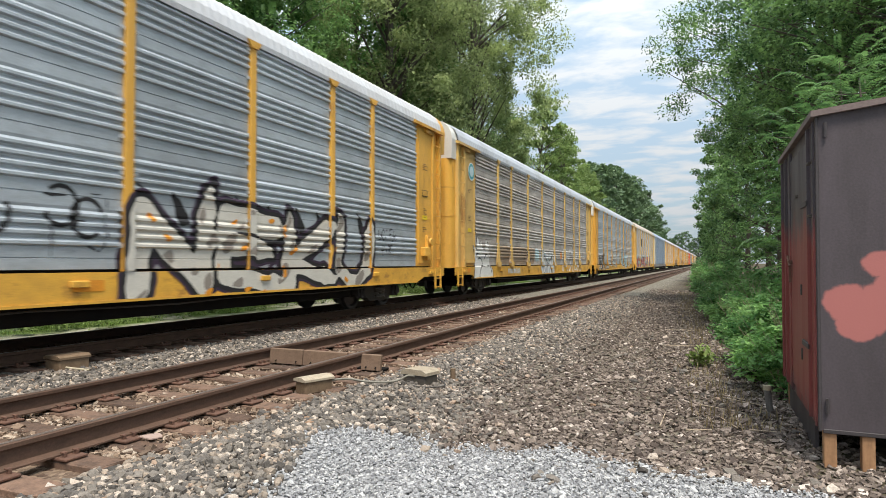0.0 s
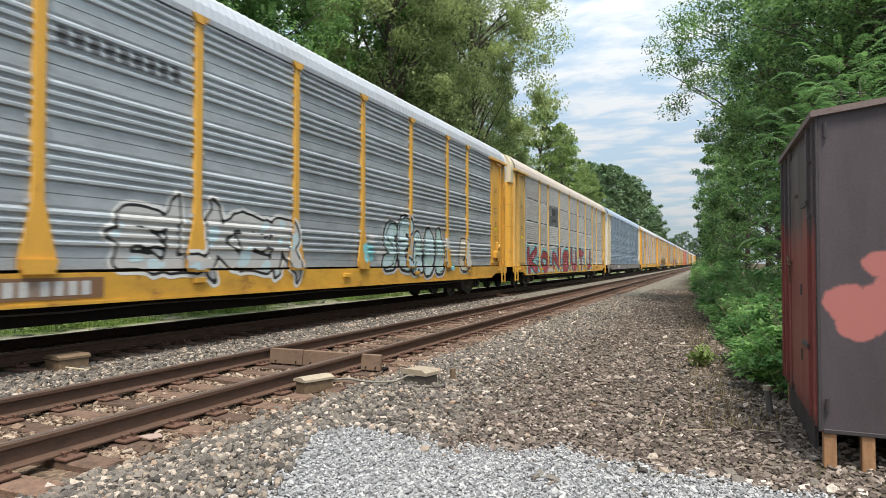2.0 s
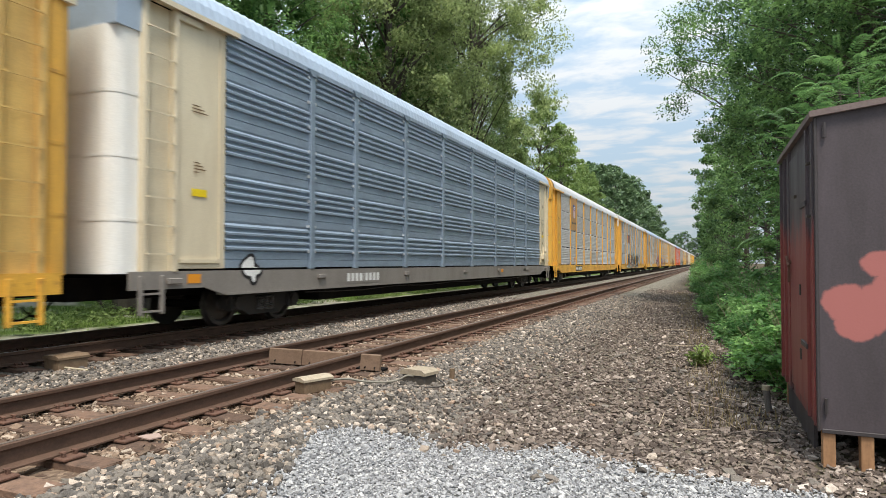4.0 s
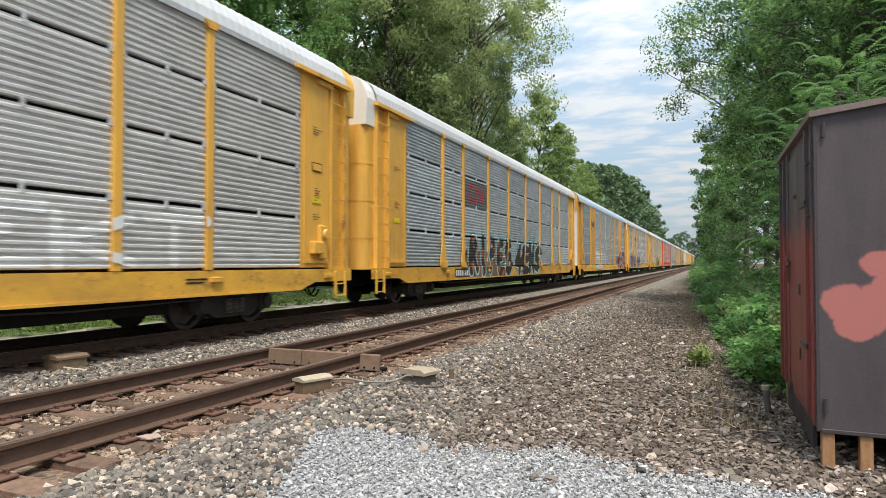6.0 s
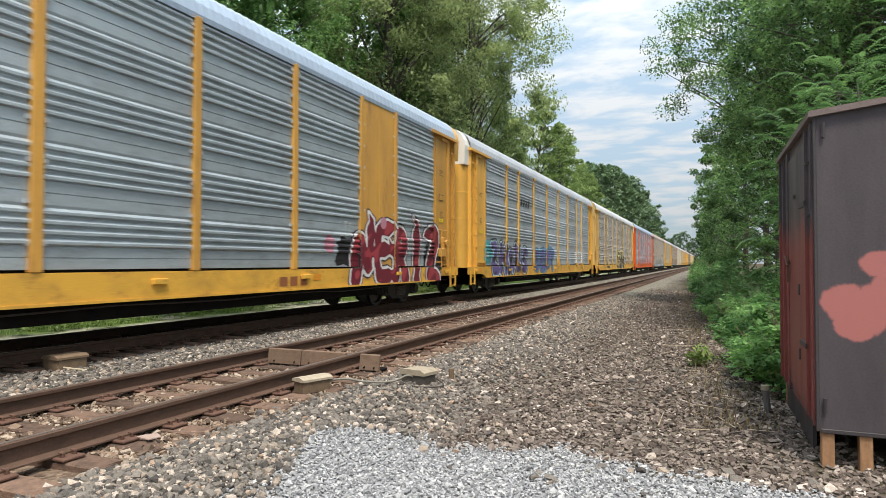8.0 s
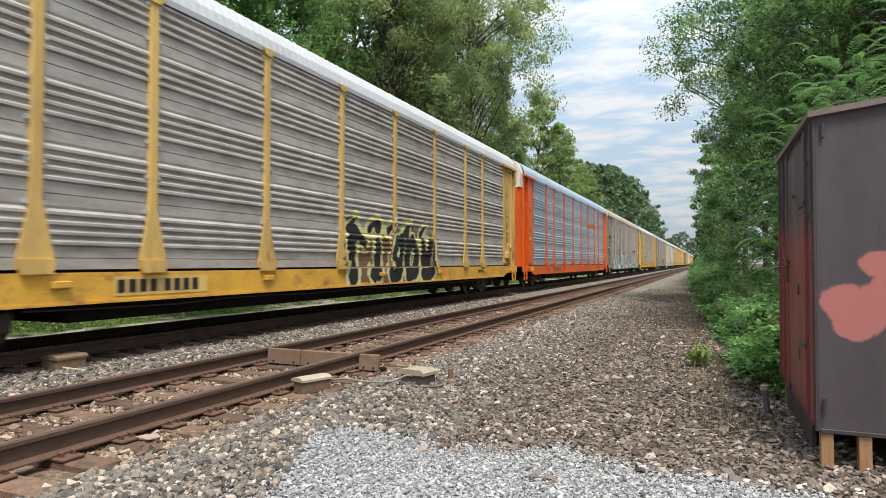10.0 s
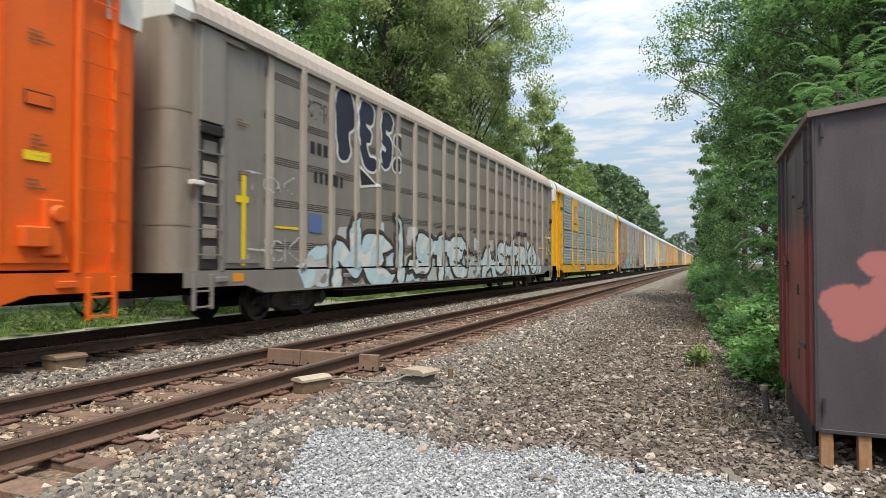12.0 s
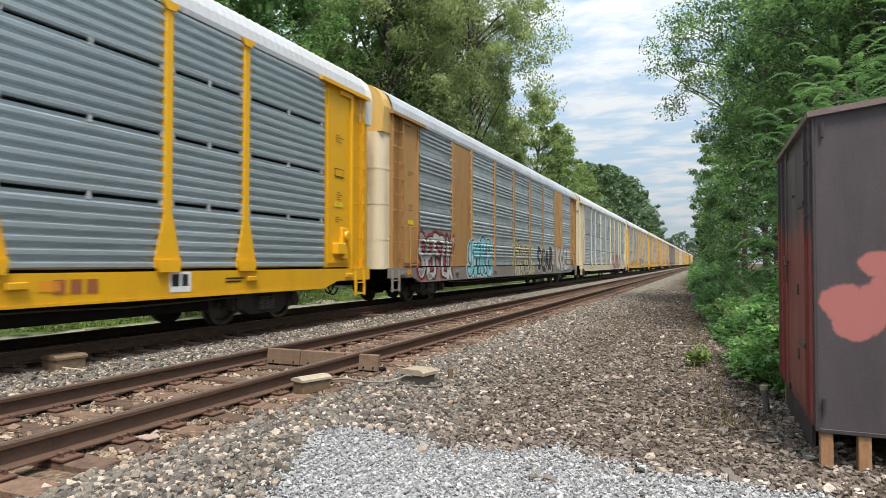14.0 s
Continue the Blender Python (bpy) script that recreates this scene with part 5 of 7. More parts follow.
def build_cars():
    Y = "yellow car-carrier wagon with ribbed grey screens"
    # 0
    c = car_things(0, Y + " and sharp white graffiti", YELLOW, ZINC, ROOF_WHITE, plate_mat=TAN, foot=False)
    CARS.append(c)
    tag(c, "NEKU", 1.3, 8.9, 0.70, 2.25, SP_BONE, SP_BLACK, SP_PLUM, 0.045, 0.10, 0.10, 1, "sharp bone-white graffiti letters with dark spiked outlines",
        SP_TAUPE, True, False, 0.085, 0.05, 0.55)
    sprayed(c, word_strokes("NEKU", 1.3, 8.9, 0.70, 2.25, 0.05, 0.10, 0.10, 5, False), [(0.0, SP_ORANGE, 5, "graffiti_fleck", "", flecks(4, 1.3, 0.75, 0.0))], 3)
    for y, h in ((1.7, 0.5), (2.35, 0.42), (3.3, 0.36), (3.9, 0.5), (4.8, 0.4), (5.7, 0.46), (6.5, 0.38), (7.3, 0.46), (8.3, 0.52)):
        sprayed(c, [(y + 0.2, 2.0, 0.13, y + 0.05, 2.1 + h * 0.4, 0.08), (y + 0.05, 2.1 + h * 0.4, 0.08, y - 0.12, 2.05 + h, 0.01)], [(0.0, SP_BLACK, 0, "graffiti_spike", "", None)], 2)
    for y, z, a in ((0.35, 2.05, 200), (0.75, 1.9, 20), (-0.6, 1.9, 100), (-1.3, 2.0, 0)):
        arc(c, y, z, 0.25, 0.28, a, a + 290, 0.06, SP_BLACK)
    lettering(c, "T+3", 0.05, 1.1, 1.35, 2.2, SP_BLACK, -0.01, 0, "graffiti_tag")
    lettering(c, "GOFER", 9.3, 10.4, 1.85, 2.2, SP_BLACK, -0.02, 0, "graffiti_tag")
    lettering(c, "ewn", 9.5, 10.2, 1.45, 1.8, SP_BLACK, -0.02, 0, "graffiti_tag")
    bars(c, 0.5, 0.84, [0.5], 0.16, SP_ORANGE, "reflector", 1)
    # 1
    c = car_things(1, "faded yellow car-carrier wagon with sooty brown screens", YELLOW_OLD, ZINC_BROWN, ROOF_GREY, cap=WHITE_PAINT, door=YELLOW)
    CARS.append(c)
    for i, (a, b) in enumerate(((-8.8, -7.2), (-6.9, -4.4), (-4.05, -2.95))):
        blob(c, cloud_outline(a, b, 1.2, 2.0, 40, 0.03, 90 + i), SOOT_BROWN, 0, "stain", "brown stain on the sheet")
    ring_plate(c, -12.15, 4.7, 0.34, PLAIN_WHITE, 1)
    ring_plate(c, -12.15, 4.7, 0.30, SP_TEAL, 2)
    ring_plate(c, -12.15, 4.7, 0.20, SP_PALEBLUE, 3)
    crown_shape = [(-11.95, 0.55), (-11.75, 1.4), (-11.95, 1.95), (-11.6, 1.75), (-11.45, 2.3), (-11.2, 1.95), (-11.0, 2.15), (-10.85, 1.75), (-10.6, 1.8), (-10.45, 2.2), (-10.2, 2.0), (-10.05, 1.6),
                   (-10.0, 1.15), (-9.75, 0.95), (-9.65, 0.55)]
    blob(c, [(-10.8 + (y + 10.8) * 1.05, 1.3 + (z - 1.3) * 1.05) for y, z in crown_shape], SP_BLACK, 0, "graffiti_outline")
    blob(c, crown_shape, SP_WHITE, 1, "graffiti", "white bulging graffiti letters")
    for y, z, r, a in ((-11.2, 1.1, 0.35, 20), (-10.4, 1.3, 0.3, 40), (-10.9, 0.75, 0.4, 60), (-10.2, 0.85, 0.3, 0)):
        arc(c, y, z, r, r, a, a + 130, 0.05, SP_BLACK, 2)
    mark_plate(c, -7.6, 0.80, 10, YELLOW_OLD, SP_FADED)
    lettering(c, "mgE", -6.6, -4.0, 1.15, 1.9, SP_BLACK, -0.045, 0, "graffiti_tag")
    arc(c, -4.2, 1.6, 0.24, 0.32, 0, 360, 0.04, SP_BLACK, 1)
    blob(c, cloud_outline(-2.8, -2.0, 1.35, 2.0, 26, 0.22, 31), SP_PALEBLUE, 0, "paint_patch")
    bumps = [(-1.45 + 0.62 * i, 1.15, 0.34, -1.45 + 0.62 * i, 1.72 - 0.03 * i, 0.30) for i in range(5)]
    sprayed(c, bumps + [(-1.4, 0.72, 0.22, 1.1, 0.72, 0.2)], [(0.0, SP_FADED, 0, "graffiti", "white buffed-out graffiti", None), (0.0, SP_WHITE, 1, "graffiti_shading", "", flecks(3, 1.4, 0.2)),
                                                             (0.0, SP_PALEBLUE, 2, "graffiti_shading", "", flecks(9, 1.6, 0.7))], 4, 0.03)
    sprayed(c, [(-1.35, 1.95, 0.03, 0.9, 0.66, 0.02), (1.1, 1.75, 0.03, -1.2, 0.68, 0.02)], [(0.0, SP_BLACK, 4, "graffiti_stroke", "", None)], 1)
    outline = [(3.6, 1.0, 0.2, 3.9, 1.75, 0.3), (3.9, 1.75, 0.3, 4.6, 1.75, 0.3), (4.6, 1.7, 0.3, 4.9, 1.0, 0.2), (5.6, 1.1, 0.3, 5.8, 1.7, 0.35), (5.8, 1.7, 0.35, 6.5, 1.5, 0.4), (6.5, 1.5, 0.35, 6.7, 0.95, 0.3),
               (7.4, 1.1, 0.3, 7.5, 1.85, 0.25), (8.0, 1.2, 0.4, 8.3, 1.5, 0.4), (8.9, 1.2, 0.35, 9.0, 1.1, 0.4)]
    sprayed(c, outline, [(0.1, SP_WHITE, 0, "graffiti_stroke", "white bubble outlines", ring_of(0.085))], 6, 0.03)
    sprayed(c, [(4.2, 1.1, 0.1, 4.2, 1.2, 0.05), (6.1, 1.15, 0.08, 6.1, 1.35, 0.03), (8.2, 1.1, 0.1, 8.2, 1.3, 0.1)], [(0.1, SP_WHITE, 1, "graffiti_stroke", "", ring_of(0.07))], 6, 0.02)
    blob(c, cloud_outline(3.0, 3.5, 1.5, 1.9, 18, 0.2, 32), SP_ORANGE, 0, "paint_patch")
    # 2
    c = car_things(2, Y + " and black SERVE graffiti", YELLOW, ZINC, ROOF_GREY, cap=WHITE_PAINT)
    CARS.append(c)
    tag(c, "SERVE", -11.5, -8.2, 0.62, 2.1, SP_BLACK, SP_WHITE, None, 0.085, 0.02, 0.03, label="fat black graffiti letters in white outline")
    tag(c, "ELKER", -5.9, -1.3, 1.15, 2.2, SP_FADED, SP_BLACK, SP_WHITE, 0.05, 0.08, 0.05, 0, "white and black graffiti letters", SP_PALEBLUE, True, False, 0.05, 0.06, 0.5)
    for i, (y, z, r) in enumerate(((1.7, 1.5, 0.3), (1.9, 1.9, 0.16), (2.4, 1.45, 0.25), (3.3, 2.1, 0.2), (7.1, 1.9, 0.22), (7.6, 1.5, 0.28), (7.5, 1.15, 0.2))):
        blob(c, cloud_outline(y - r, y + r, z - r * 0.8, z + r * 0.8, 20, 0.25, 60 + i), SP_CYAN if i % 3 == 0 else SP_FADED, 0, "paint_patch")
    tag(c, "sEADb", 2.5, 6.9, 0.92, 2.45, SP_PALEBLUE, SP_BLACK, SP_FADED, 0.10, 0.0, 0.03, 1, "pale blue bubble letters with black outlines", SP_MINT, outline=0.07)
    sprayed(c, word_strokes("sEADb", 2.5, 6.9, 0.92, 2.45, 0.02, 0.0, 0.03, 25), [(0.0, SP_BLACK, 5, "graffiti_stroke", "", None)], 4)
    tag(c, "B", 8.2, 9.3, 1.0, 2.15, SP_BONE, SP_BLACK, SP_FADED, 0.06)
    bars(c, -6.8, 4.3, [0.16] * 9, 0.26, DARK_GREY, "logo_mark", 0, 0.09)
    mark_plate(c, -7.9, 0.80, 9, SP_BROWN, SP_FADED)
    # 3
    c = car_things(3, "faded yellow car-carrier wagon with slotted screens and red graffiti", YELLOW_OLD, ZINC_WARM, ROOF_CREAM, "slots", cap=CREAM, door=YELLOW, foot=False)
    CARS.append(c)
    bars(c, -6.75, 3.35, [2.2], 1.1, DARK_GREY, "logo_panel", 0)
    bars(c, -6.0, 3.98, [0.34, 0.34], 0.34, SP_BLACK, "logo_mark", 1, 0.08)
    for i in range(5):
        bars(c, -6.65, 3.95 + i * 0.09, [0.5], 0.035, SP_FADED, "logo_mark", 1)
    bars(c, -6.1, 3.62, [0.12] * 7, 0.14, SP_BLACK, "logo_mark", 1, 0.05)
    for i, ch in enumerate("KONSUTJ"):
        y = -11.4 + i * 2.62
        segs = word_strokes(ch, y, y + 2.0, 0.72, 2.15, 0.21, 0.03 * (-1) ** i, 0.0, 3 + i)
        sprayed(c, segs, [(0.17, SP_CYAN, 0, "graffiti_edge", "", None), (0.055, SP_BLACK, 1, "graffiti_outline", "", None), (0.0, SP_RED, 2, "graffiti", "fat red graffiti letter", None),
                          (0.0, SP_PINK, 3, "graffiti_shading", "", flecks(i, 1.0, 0.7, 0.05))], i, 0.025)
        arrow = [(y + 1.85, 1.45, 0.09, y + 2.6, 1.42, 0.07), (y + 2.0, 1.15, 0.03, y + 2.35, 1.22, 0.10), (y + 2.1, 0.95, 0.05, y + 2.4, 0.80, 0.05)]
        sprayed(c, arrow, [(0.05, SP_BLACK, 0, "graffiti_outline", "", None), (0.0, SP_CYAN, 1, "graffiti_stroke", "", None)], i)
    mark_plate(c, -7.5, 0.78, 10, YELLOW_OLD, SP_WHITE)
    # 4
    c = car_things(4, "white-ended car-carrier wagon with bluish ribbed screens", CREAM, ZINC_BLUE, ROOF_BLUE, cap=ROOF_BLUE, door=WHITE_PAINT, sill=GREYBROWN, post_mat=ZINC_BLUE, foot=False)
    CARS.append(c)
    tag(c, "4", -11.3, -10.7, 0.9, 1.5, SP_WHITE, SP_BLACK, None, 0.03)
    mark_plate(c, -7.5, 0.80, 9, GREYBROWN, SP_WHITE)
    # 5
    c = car_things(5, "yellow car-carrier wagon with slotted grey screens and a shield emblem", YELLOW, ZINC_WARM, ROOF_WHITE, "slots", foot=False)
    CARS.append(c)
    logo_plate(c, TAN)
    lettering(c, "NFEKT", 1.5, 9.0, 1.18, 2.12, SP_WHITE, 0.055, 1, "graffiti", "flat white sprayed block letters", round_=False)
    sprayed(c, word_strokes("CBSO", -0.9, 1.35, 1.2, 2.15, 0.10, 0.0, 0.0, 3), [(0.05, SP_FADED, 0, "graffiti_stroke", "", ring_of(0.05, 0.02))], 3)
    for y, a in ((-10.6, 20), (-9.3, 160), (-4.8, 250)):
        arc(c, y, 1.6, 0.3, 0.42, a, a + 190, 0.045, ZINC_BROWN)
    bars(c, -7.6, 1.35, [0.3], 0.3, SP_ORANGE, "paint_patch", 0)
    mark_plate(c, -7.3, 0.78, 11)
    # 6
    c = car_things(6, "yellow car-carrier wagon with slotted screens and dark graffiti", YELLOW, ZINC, ROOF_WHITE, "slots", cap=WHITE_PAINT)
    CARS.append(c)
    bars(c, -6.85, 3.35, [2.5], 1.05, DARK_GREY, "logo_panel", 0)
    arc(c, -6.05, 3.9, 0.36, 0.30, 50, 310, 0.12, PLAIN_RED, 1, "logo_mark")
    sprayed(c, [(-5.55, 3.62, 0.07, -5.5, 4.2, 0.07), (-5.5, 4.2, 0.07, -4.95, 3.62, 0.07), (-4.95, 3.62, 0.07, -4.85, 4.25, 0.07)], [(0.0, PLAIN_RED, 1, "logo_mark", "", None)], 1, 0.0)
    blob(c, cloud_outline(-6.95, -6.55, 1.15, 1.75, 26, 0.3, 6), SP_BLACK, 0, "graffiti_edge")
    blob(c, cloud_outline(-6.5, -0.9, 0.7, 1.75, 40, 0.08, 7), SP_BROWN, 0, "graffiti_edge")
    tag(c, "RIPES", -6.5, -0.9, 0.72, 2.35, SP_BLACK, SP_WHITE, SP_TEAL, 0.055, 0.0, 0.03, 1, "black and rust-coloured graffiti letters in white outline", SP_RUST, False, True, 0.05, 0.07, 0.45)
    tag(c, "4ENS", -0.5, 4.1, 0.72, 2.2, SP_BLACK, SP_WHITE, SP_TEAL, 0.05, 0.22, 0.03, 1, "black graffiti letters in white outline", None, True, False, 0.05, 0.10, 0.6)
    mark_plate(c, -7.85, 0.80, 10)
    # 7
    c = car_things(7, Y + " and red graffiti", OCHRE, ZINC_DIM, ROOF_BLUE, plates=((-8.95, -7.05), (7.05, 8.95)), sill=SILL_GRIME, cap=YELLOW, door=WHITE_PAINT,
                   posts=(-4.23, -1.41, 1.41, 4.23, 7.05, 8.95, -8.95, -7.05), ladder_side=True, head=False, foot=False)
    CARS.append(c)
    for s, y in ((1, -8.62), (-1, -7.18)):
        blob(c, [(y, 3.85), (y, 4.6), (y + 0.22 * s, 4.6), (y + 0.22 * s, 4.52), (y + 0.08 * s, 4.52), (y + 0.08 * s, 3.93), (y + 0.22 * s, 3.93), (y + 0.22 * s, 3.85)], SP_BLACK, 1, "logo_bracket")
    bars(c, -8.38, 4.08, [0.26, 0.26, 0.26], 0.34, SP_BLACK, "logo_mark", 1, 0.08)
    bars(c, -8.4, 3.70, [0.09, 0.09], 0.09, SP_BLACK, "logo_mark", 1, 0.07)
    bars(c, -7.5, 3.70, [0.09, 0.09], 0.09, SP_BLACK, "logo_mark", 1, 0.07)
    tag(c, "RELK", -6.5, -3.3, 0.85, 2.35, SP_WHITE, SP_FADED, SP_PALEBLUE, 0.07, 0.0, 0.04, 1, "faded white graffiti letters", SP_FADED, outline=0.05)
    mark_plate(c, -5.6, 0.76, 9, SP_BROWN, SP_WHITE)
    blob(c, cloud_outline(5.9, 7.2, 1.15, 1.9, 24, 0.18, 13), SP_BLACK, 0, "graffiti_edge")
    blob(c, cloud_outline(11.0, 12.3, 1.0, 1.9, 24, 0.18, 14), SP_BLACK, 0, "graffiti_edge")
    ring_plate(c, 5.6, 1.7, 0.22, SP_PINK, 1, "paint_dot")
    tag(c, "NERIZ", 6.5, 12.0, 0.62, 2.4, SP_MAROON, SP_WHITE, SP_PLUM, 0.065, 0.08, 0.06, 1, "maroon and red graffiti letters in white outline", SP_RED, True, True, 0.075, 0.04, 0.3)
    ring_plate(c, 8.2, 2.35, 0.17, SP_PINK, 5, "paint_dot")
    lettering(c, "STC", 6.0, 6.7, 1.9, 2.3, SP_WHITE, 0.0, 0, "graffiti_tag")
    bars(c, 3.7, 0.76, [0.26, 0.26, 0.26], 0.20, SP_RUST, "owner_mark", 1, 0.09)
    # 8
    c = car_things(8, Y + " and purple graffiti", YELLOW, ZINC, ROOF_GREY, cap=WHITE_PAINT)
    CARS.append(c)
    blob(c, cloud_outline(-11.9, -10.4, 1.2, 2.2, 30, 0.15, 14), SP_TEAL, 0, "graffiti_edge")
    tag(c, "ZHAUS", -11.2, -5.4, 0.75, 2.15, SP_PURPLE, SP_PALEBLUE, SP_BLACK, 0.06, 0.1, 0.05, second=SP_PLUM)
    tag(c, "SENT", -4.2, 0.4, 0.85, 2.1, SP_PURPLE, SP_TEAL, SP_BLUE, 0.06, 0.05, 0.05, second=SP_BLUE)
    tag(c, "OKRA", 2.2, 5.2, 1.2, 2.1, ZINC, SP_FADED, None, 0.03)
    bars(c, 6.2, 1.25, [4.0], 0.75, SP_FADED, "paint_patch", 0)
    bars(c, -6.6, 4.0, [0.28, 0.28, 0.28, 0.28], 0.34, SP_BLACK, "logo_mark", 0, 0.14)
    mark_plate(c, -7.7, 0.8, 9, YELLOW, SP_BLACK)
    # 9
    c = car_things(9, "faded yellow car-carrier wagon with sooty screens and black graffiti", YELLOW_OLD, ZINC_BROWN, ROOF_WHITE)
    CARS.append(c)
    blob(c, cloud_outline(-1.3, 4.3, 0.7, 2.2, 60, 0.06, 17), SP_BROWN, 0, "graffiti_edge")
    segs = word_strokes("rigby", -1.15, 4.2, 0.72, 2.4, 0.17, 0.0, 0.03, 8, False)
    for i in range(5):
        y = -0.95 + i * 1.06
        segs += [(y - 0.1, 2.15, 0.12, y + 0.25, 2.42, 0.02), (y, 0.95, 0.17, y + 0.15, 0.72, 0.03)]
    sprayed(c, segs, [(0.16, SP_CREAM, 1, "graffiti_outline", "", None), (0.17, SP_BROWN, 2, "graffiti_shading", "", lambda D, Y, Z: np.maximum(np.abs(D - 0.12) - 0.05, (0.25 - np.sin(Y * 5.1) * np.sin(Z * 6.3)) * 0.1)),
                      (0.0, SP_BLACK, 3, "graffiti", "black blackletter graffiti in pale yellow outline", None)], 2)
    mark_plate(c, -7.7, 0.8, 9, YELLOW_OLD, SP_BLACK)
    # 10
    c = car_things(10, "bright orange car-carrier wagon with galvanised screens", ORANGE, ZINC_COOL, ROOF_BLUE, cap=WHITE_PAINT)
    CARS.append(c)
    bm = bmesh.new()
    box(bm, PANEL_X, POST_X - 0.01, 4.31, 6.97, 4.05, 4.30, 0.01)
    part("cross_bar", bm, ORANGE, c)
    tag(c, "smk", 8.0, 10.9, 2.1, 2.6, ZINC, SP_FADED, None, 0.0)
    mark_plate(c, -7.2, 0.80, 10, ORANGE, SP_BROWN)
    bars(c, -12.3, 0.86, [0.5], 0.22, SIGN_YELLOW, "warning_sign", 2)
    # 11
    posts = [-11.5 + 1.15 * i for i in range(21)]
    c = car_things(11, "grey-brown car-carrier wagon with narrow posts and pale blue graffiti", GREYBROWN, GREYBROWN, ROOF_TAN, "lines", posts=posts, post_mat=TAUPE_POST, foot=False, head=False,
                   cap=WHITE_PAINT, door=END_BROWN, sill=GREYBROWN, cap_low=5.5)
    CARS.append(c)
    for y in (-13.42, 12.93):
        # a plain plate behind the rungs; the recess's shade is in its dark colour
        bm = bmesh.new()
        box(bm, PANEL_X - 0.05, PANEL_X + 0.01, y, y + 0.5, 1.15, 3.55)
        part("ladder_recess", bm, TRUCK_STEEL, c, "dark plate behind the end ladder, coloured as a shaded recess")
        bm = bmesh.new()
        box(bm, PANEL_X - 0.05, PANEL_X + 0.09, y - 0.04, y + 0.54, 3.78, 5.5, 0.015)
        part("upper_panel", bm, GREYBROWN, c)
        bm = bmesh.new()
        box(bm, PANEL_X - 0.02, PANEL_X + 0.12, y - 0.02, y + 0.52, 3.56, 3.74, 0.015)
        part("recess_hood", bm, SLOT_BLACK, c)
        for i in range(6):
            bm = bmesh.new()
            box(bm, PANEL_X + 0.01, PANEL_X + 0.035, y + 0.10, y + 0.42, 1.32 + i * 0.38, 1.56 + i * 0.38, 0.006)
            part("rung_plate", bm, TAUPE_POST if i in (1, 3, 4) else GREYBROWN, c)
        bm = bmesh.new()
        box(bm, PANEL_X - 0.02, PANEL_X + 0.14, y - 0.22, y + 0.02, 2.62, 2.70, 0.01)
        part("latch_arm", bm, WHITE_PAINT, c)
    for y in (-12.35, 12.2):
        bars(c, y, 1.2, [0.13], 1.75, SIGN_YELLOW, "yellow_strip", 2)
    bars(c, -11.3, 1.98, [0.8], 0.05, SIGN_YELLOW, "yellow_strip", 2)
    bars(c, 10.6, 2.0, [0.9], 0.08, SIGN_YELLOW, "yellow_strip", 2)
    haze = [(-10.1 + 0.95 * i, 1.05 + 0.1 * math.sin(i * 1.7), 0.36, -9.4 + 0.95 * i, 1.25 + 0.12 * math.sin(i * 2.3), 0.42) for i in range(22)]
    sprayed(c, haze, [(0.0, SP_FADED, 0, "graffiti_edge", "pale sprayed haze under the letters", None), (0.0, SP_PALEBLUE, 1, "graffiti_shading", "", flecks(5, 0.9, -0.1, -0.05)),
                      (0.0, SP_TAUPE, 2, "graffiti_shading", "", flecks(2, 1.2, 0.75))], 4, 0.05)
    for i, r in enumerate((0.28, 0.16, 0.3, 0.18, 0.24, 0.15, 0.3, 0.2, 0.16, 0.24)):
        blob(c, cloud_outline(-8.6 + i * 1.9 - r, -8.6 + i * 1.9 + r, 1.75, 2.15 + 0.3 * math.sin(i * 2.0) ** 2, 16, 0.2, 80 + i), SP_PALEBLUE if i % 2 else SP_FADED, 0, "paint_dot")
    tag(c, "NEISTE", -9.3, -0.4, 0.72, 2.15, SP_PALEBLUE, SP_BLACK, SP_SMOKE, 0.065, 0.0, 0.06, 3, "pale blue graffiti letters with dark smoky outlines", SP_WHITE, True, True, 0.05, 0.09, 0.2)
    tag(c, "ASTRO", 1.4, 10.2, 0.72, 2.15, SP_PALEBLUE, SP_BLACK, SP_SMOKE, 0.06, 0.0, 0.05, 3, "pale blue graffiti letters with dark smoky outlines", SP_WHITE, True, True, 0.05, 0.09, 0.2)
    lettering(c, "crs", -0.4, 1.2, 1.25, 1.75, SP_BLACK, 0.02, 8, "graffiti_tag")
    bars(c, -10.1, 1.95, [0.5], 0.42, SP_BLUE, "paint_patch", 3)
    tag(c, "PES", -8.9, -5.9, 3.8, 5.52, SP_NAVY, SP_WHITE, None, 0.10, -0.12, 0.06, outline=0.07, label="dark blue throw-up letters in white outline")
    sprayed(c, [(-5.75, 4.75, 0.19, -5.65, 4.5, 0.05), (-5.85, 4.05, 0.17, -5.8, 4.15, 0.12)], [(0.07, SP_WHITE, 1, "graffiti_outline", "", None), (0.0, SP_NAVY, 2, "graffiti", "", None)], 2)
    blob(c, [(-7.95, 3.85), (-6.85, 3.35), (-7.85, 3.2)], SP_WHITE, 1, "graffiti_outline")
    blob(c, [(-7.88, 3.72), (-7.05, 3.39), (-7.8, 3.28)], SP_BLACK, 2, "graffiti")
    lettering(c, "REZR", -10.25, -9.3, 4.55, 5.0, SP_BLACK, 0.0, 1, "graffiti_tag")
    bars(c, -10.05, 3.75, [0.18, 0.18, 0.18], 0.28, SP_BLACK, "number_mark", 1, 0.08)
    bars(c, -9.9, 3.1, [0.12, 0.12, 0.12, 0.12, 0.12, 0.12], 0.26, SP_BLACK, "number_mark", 1, 0.1)
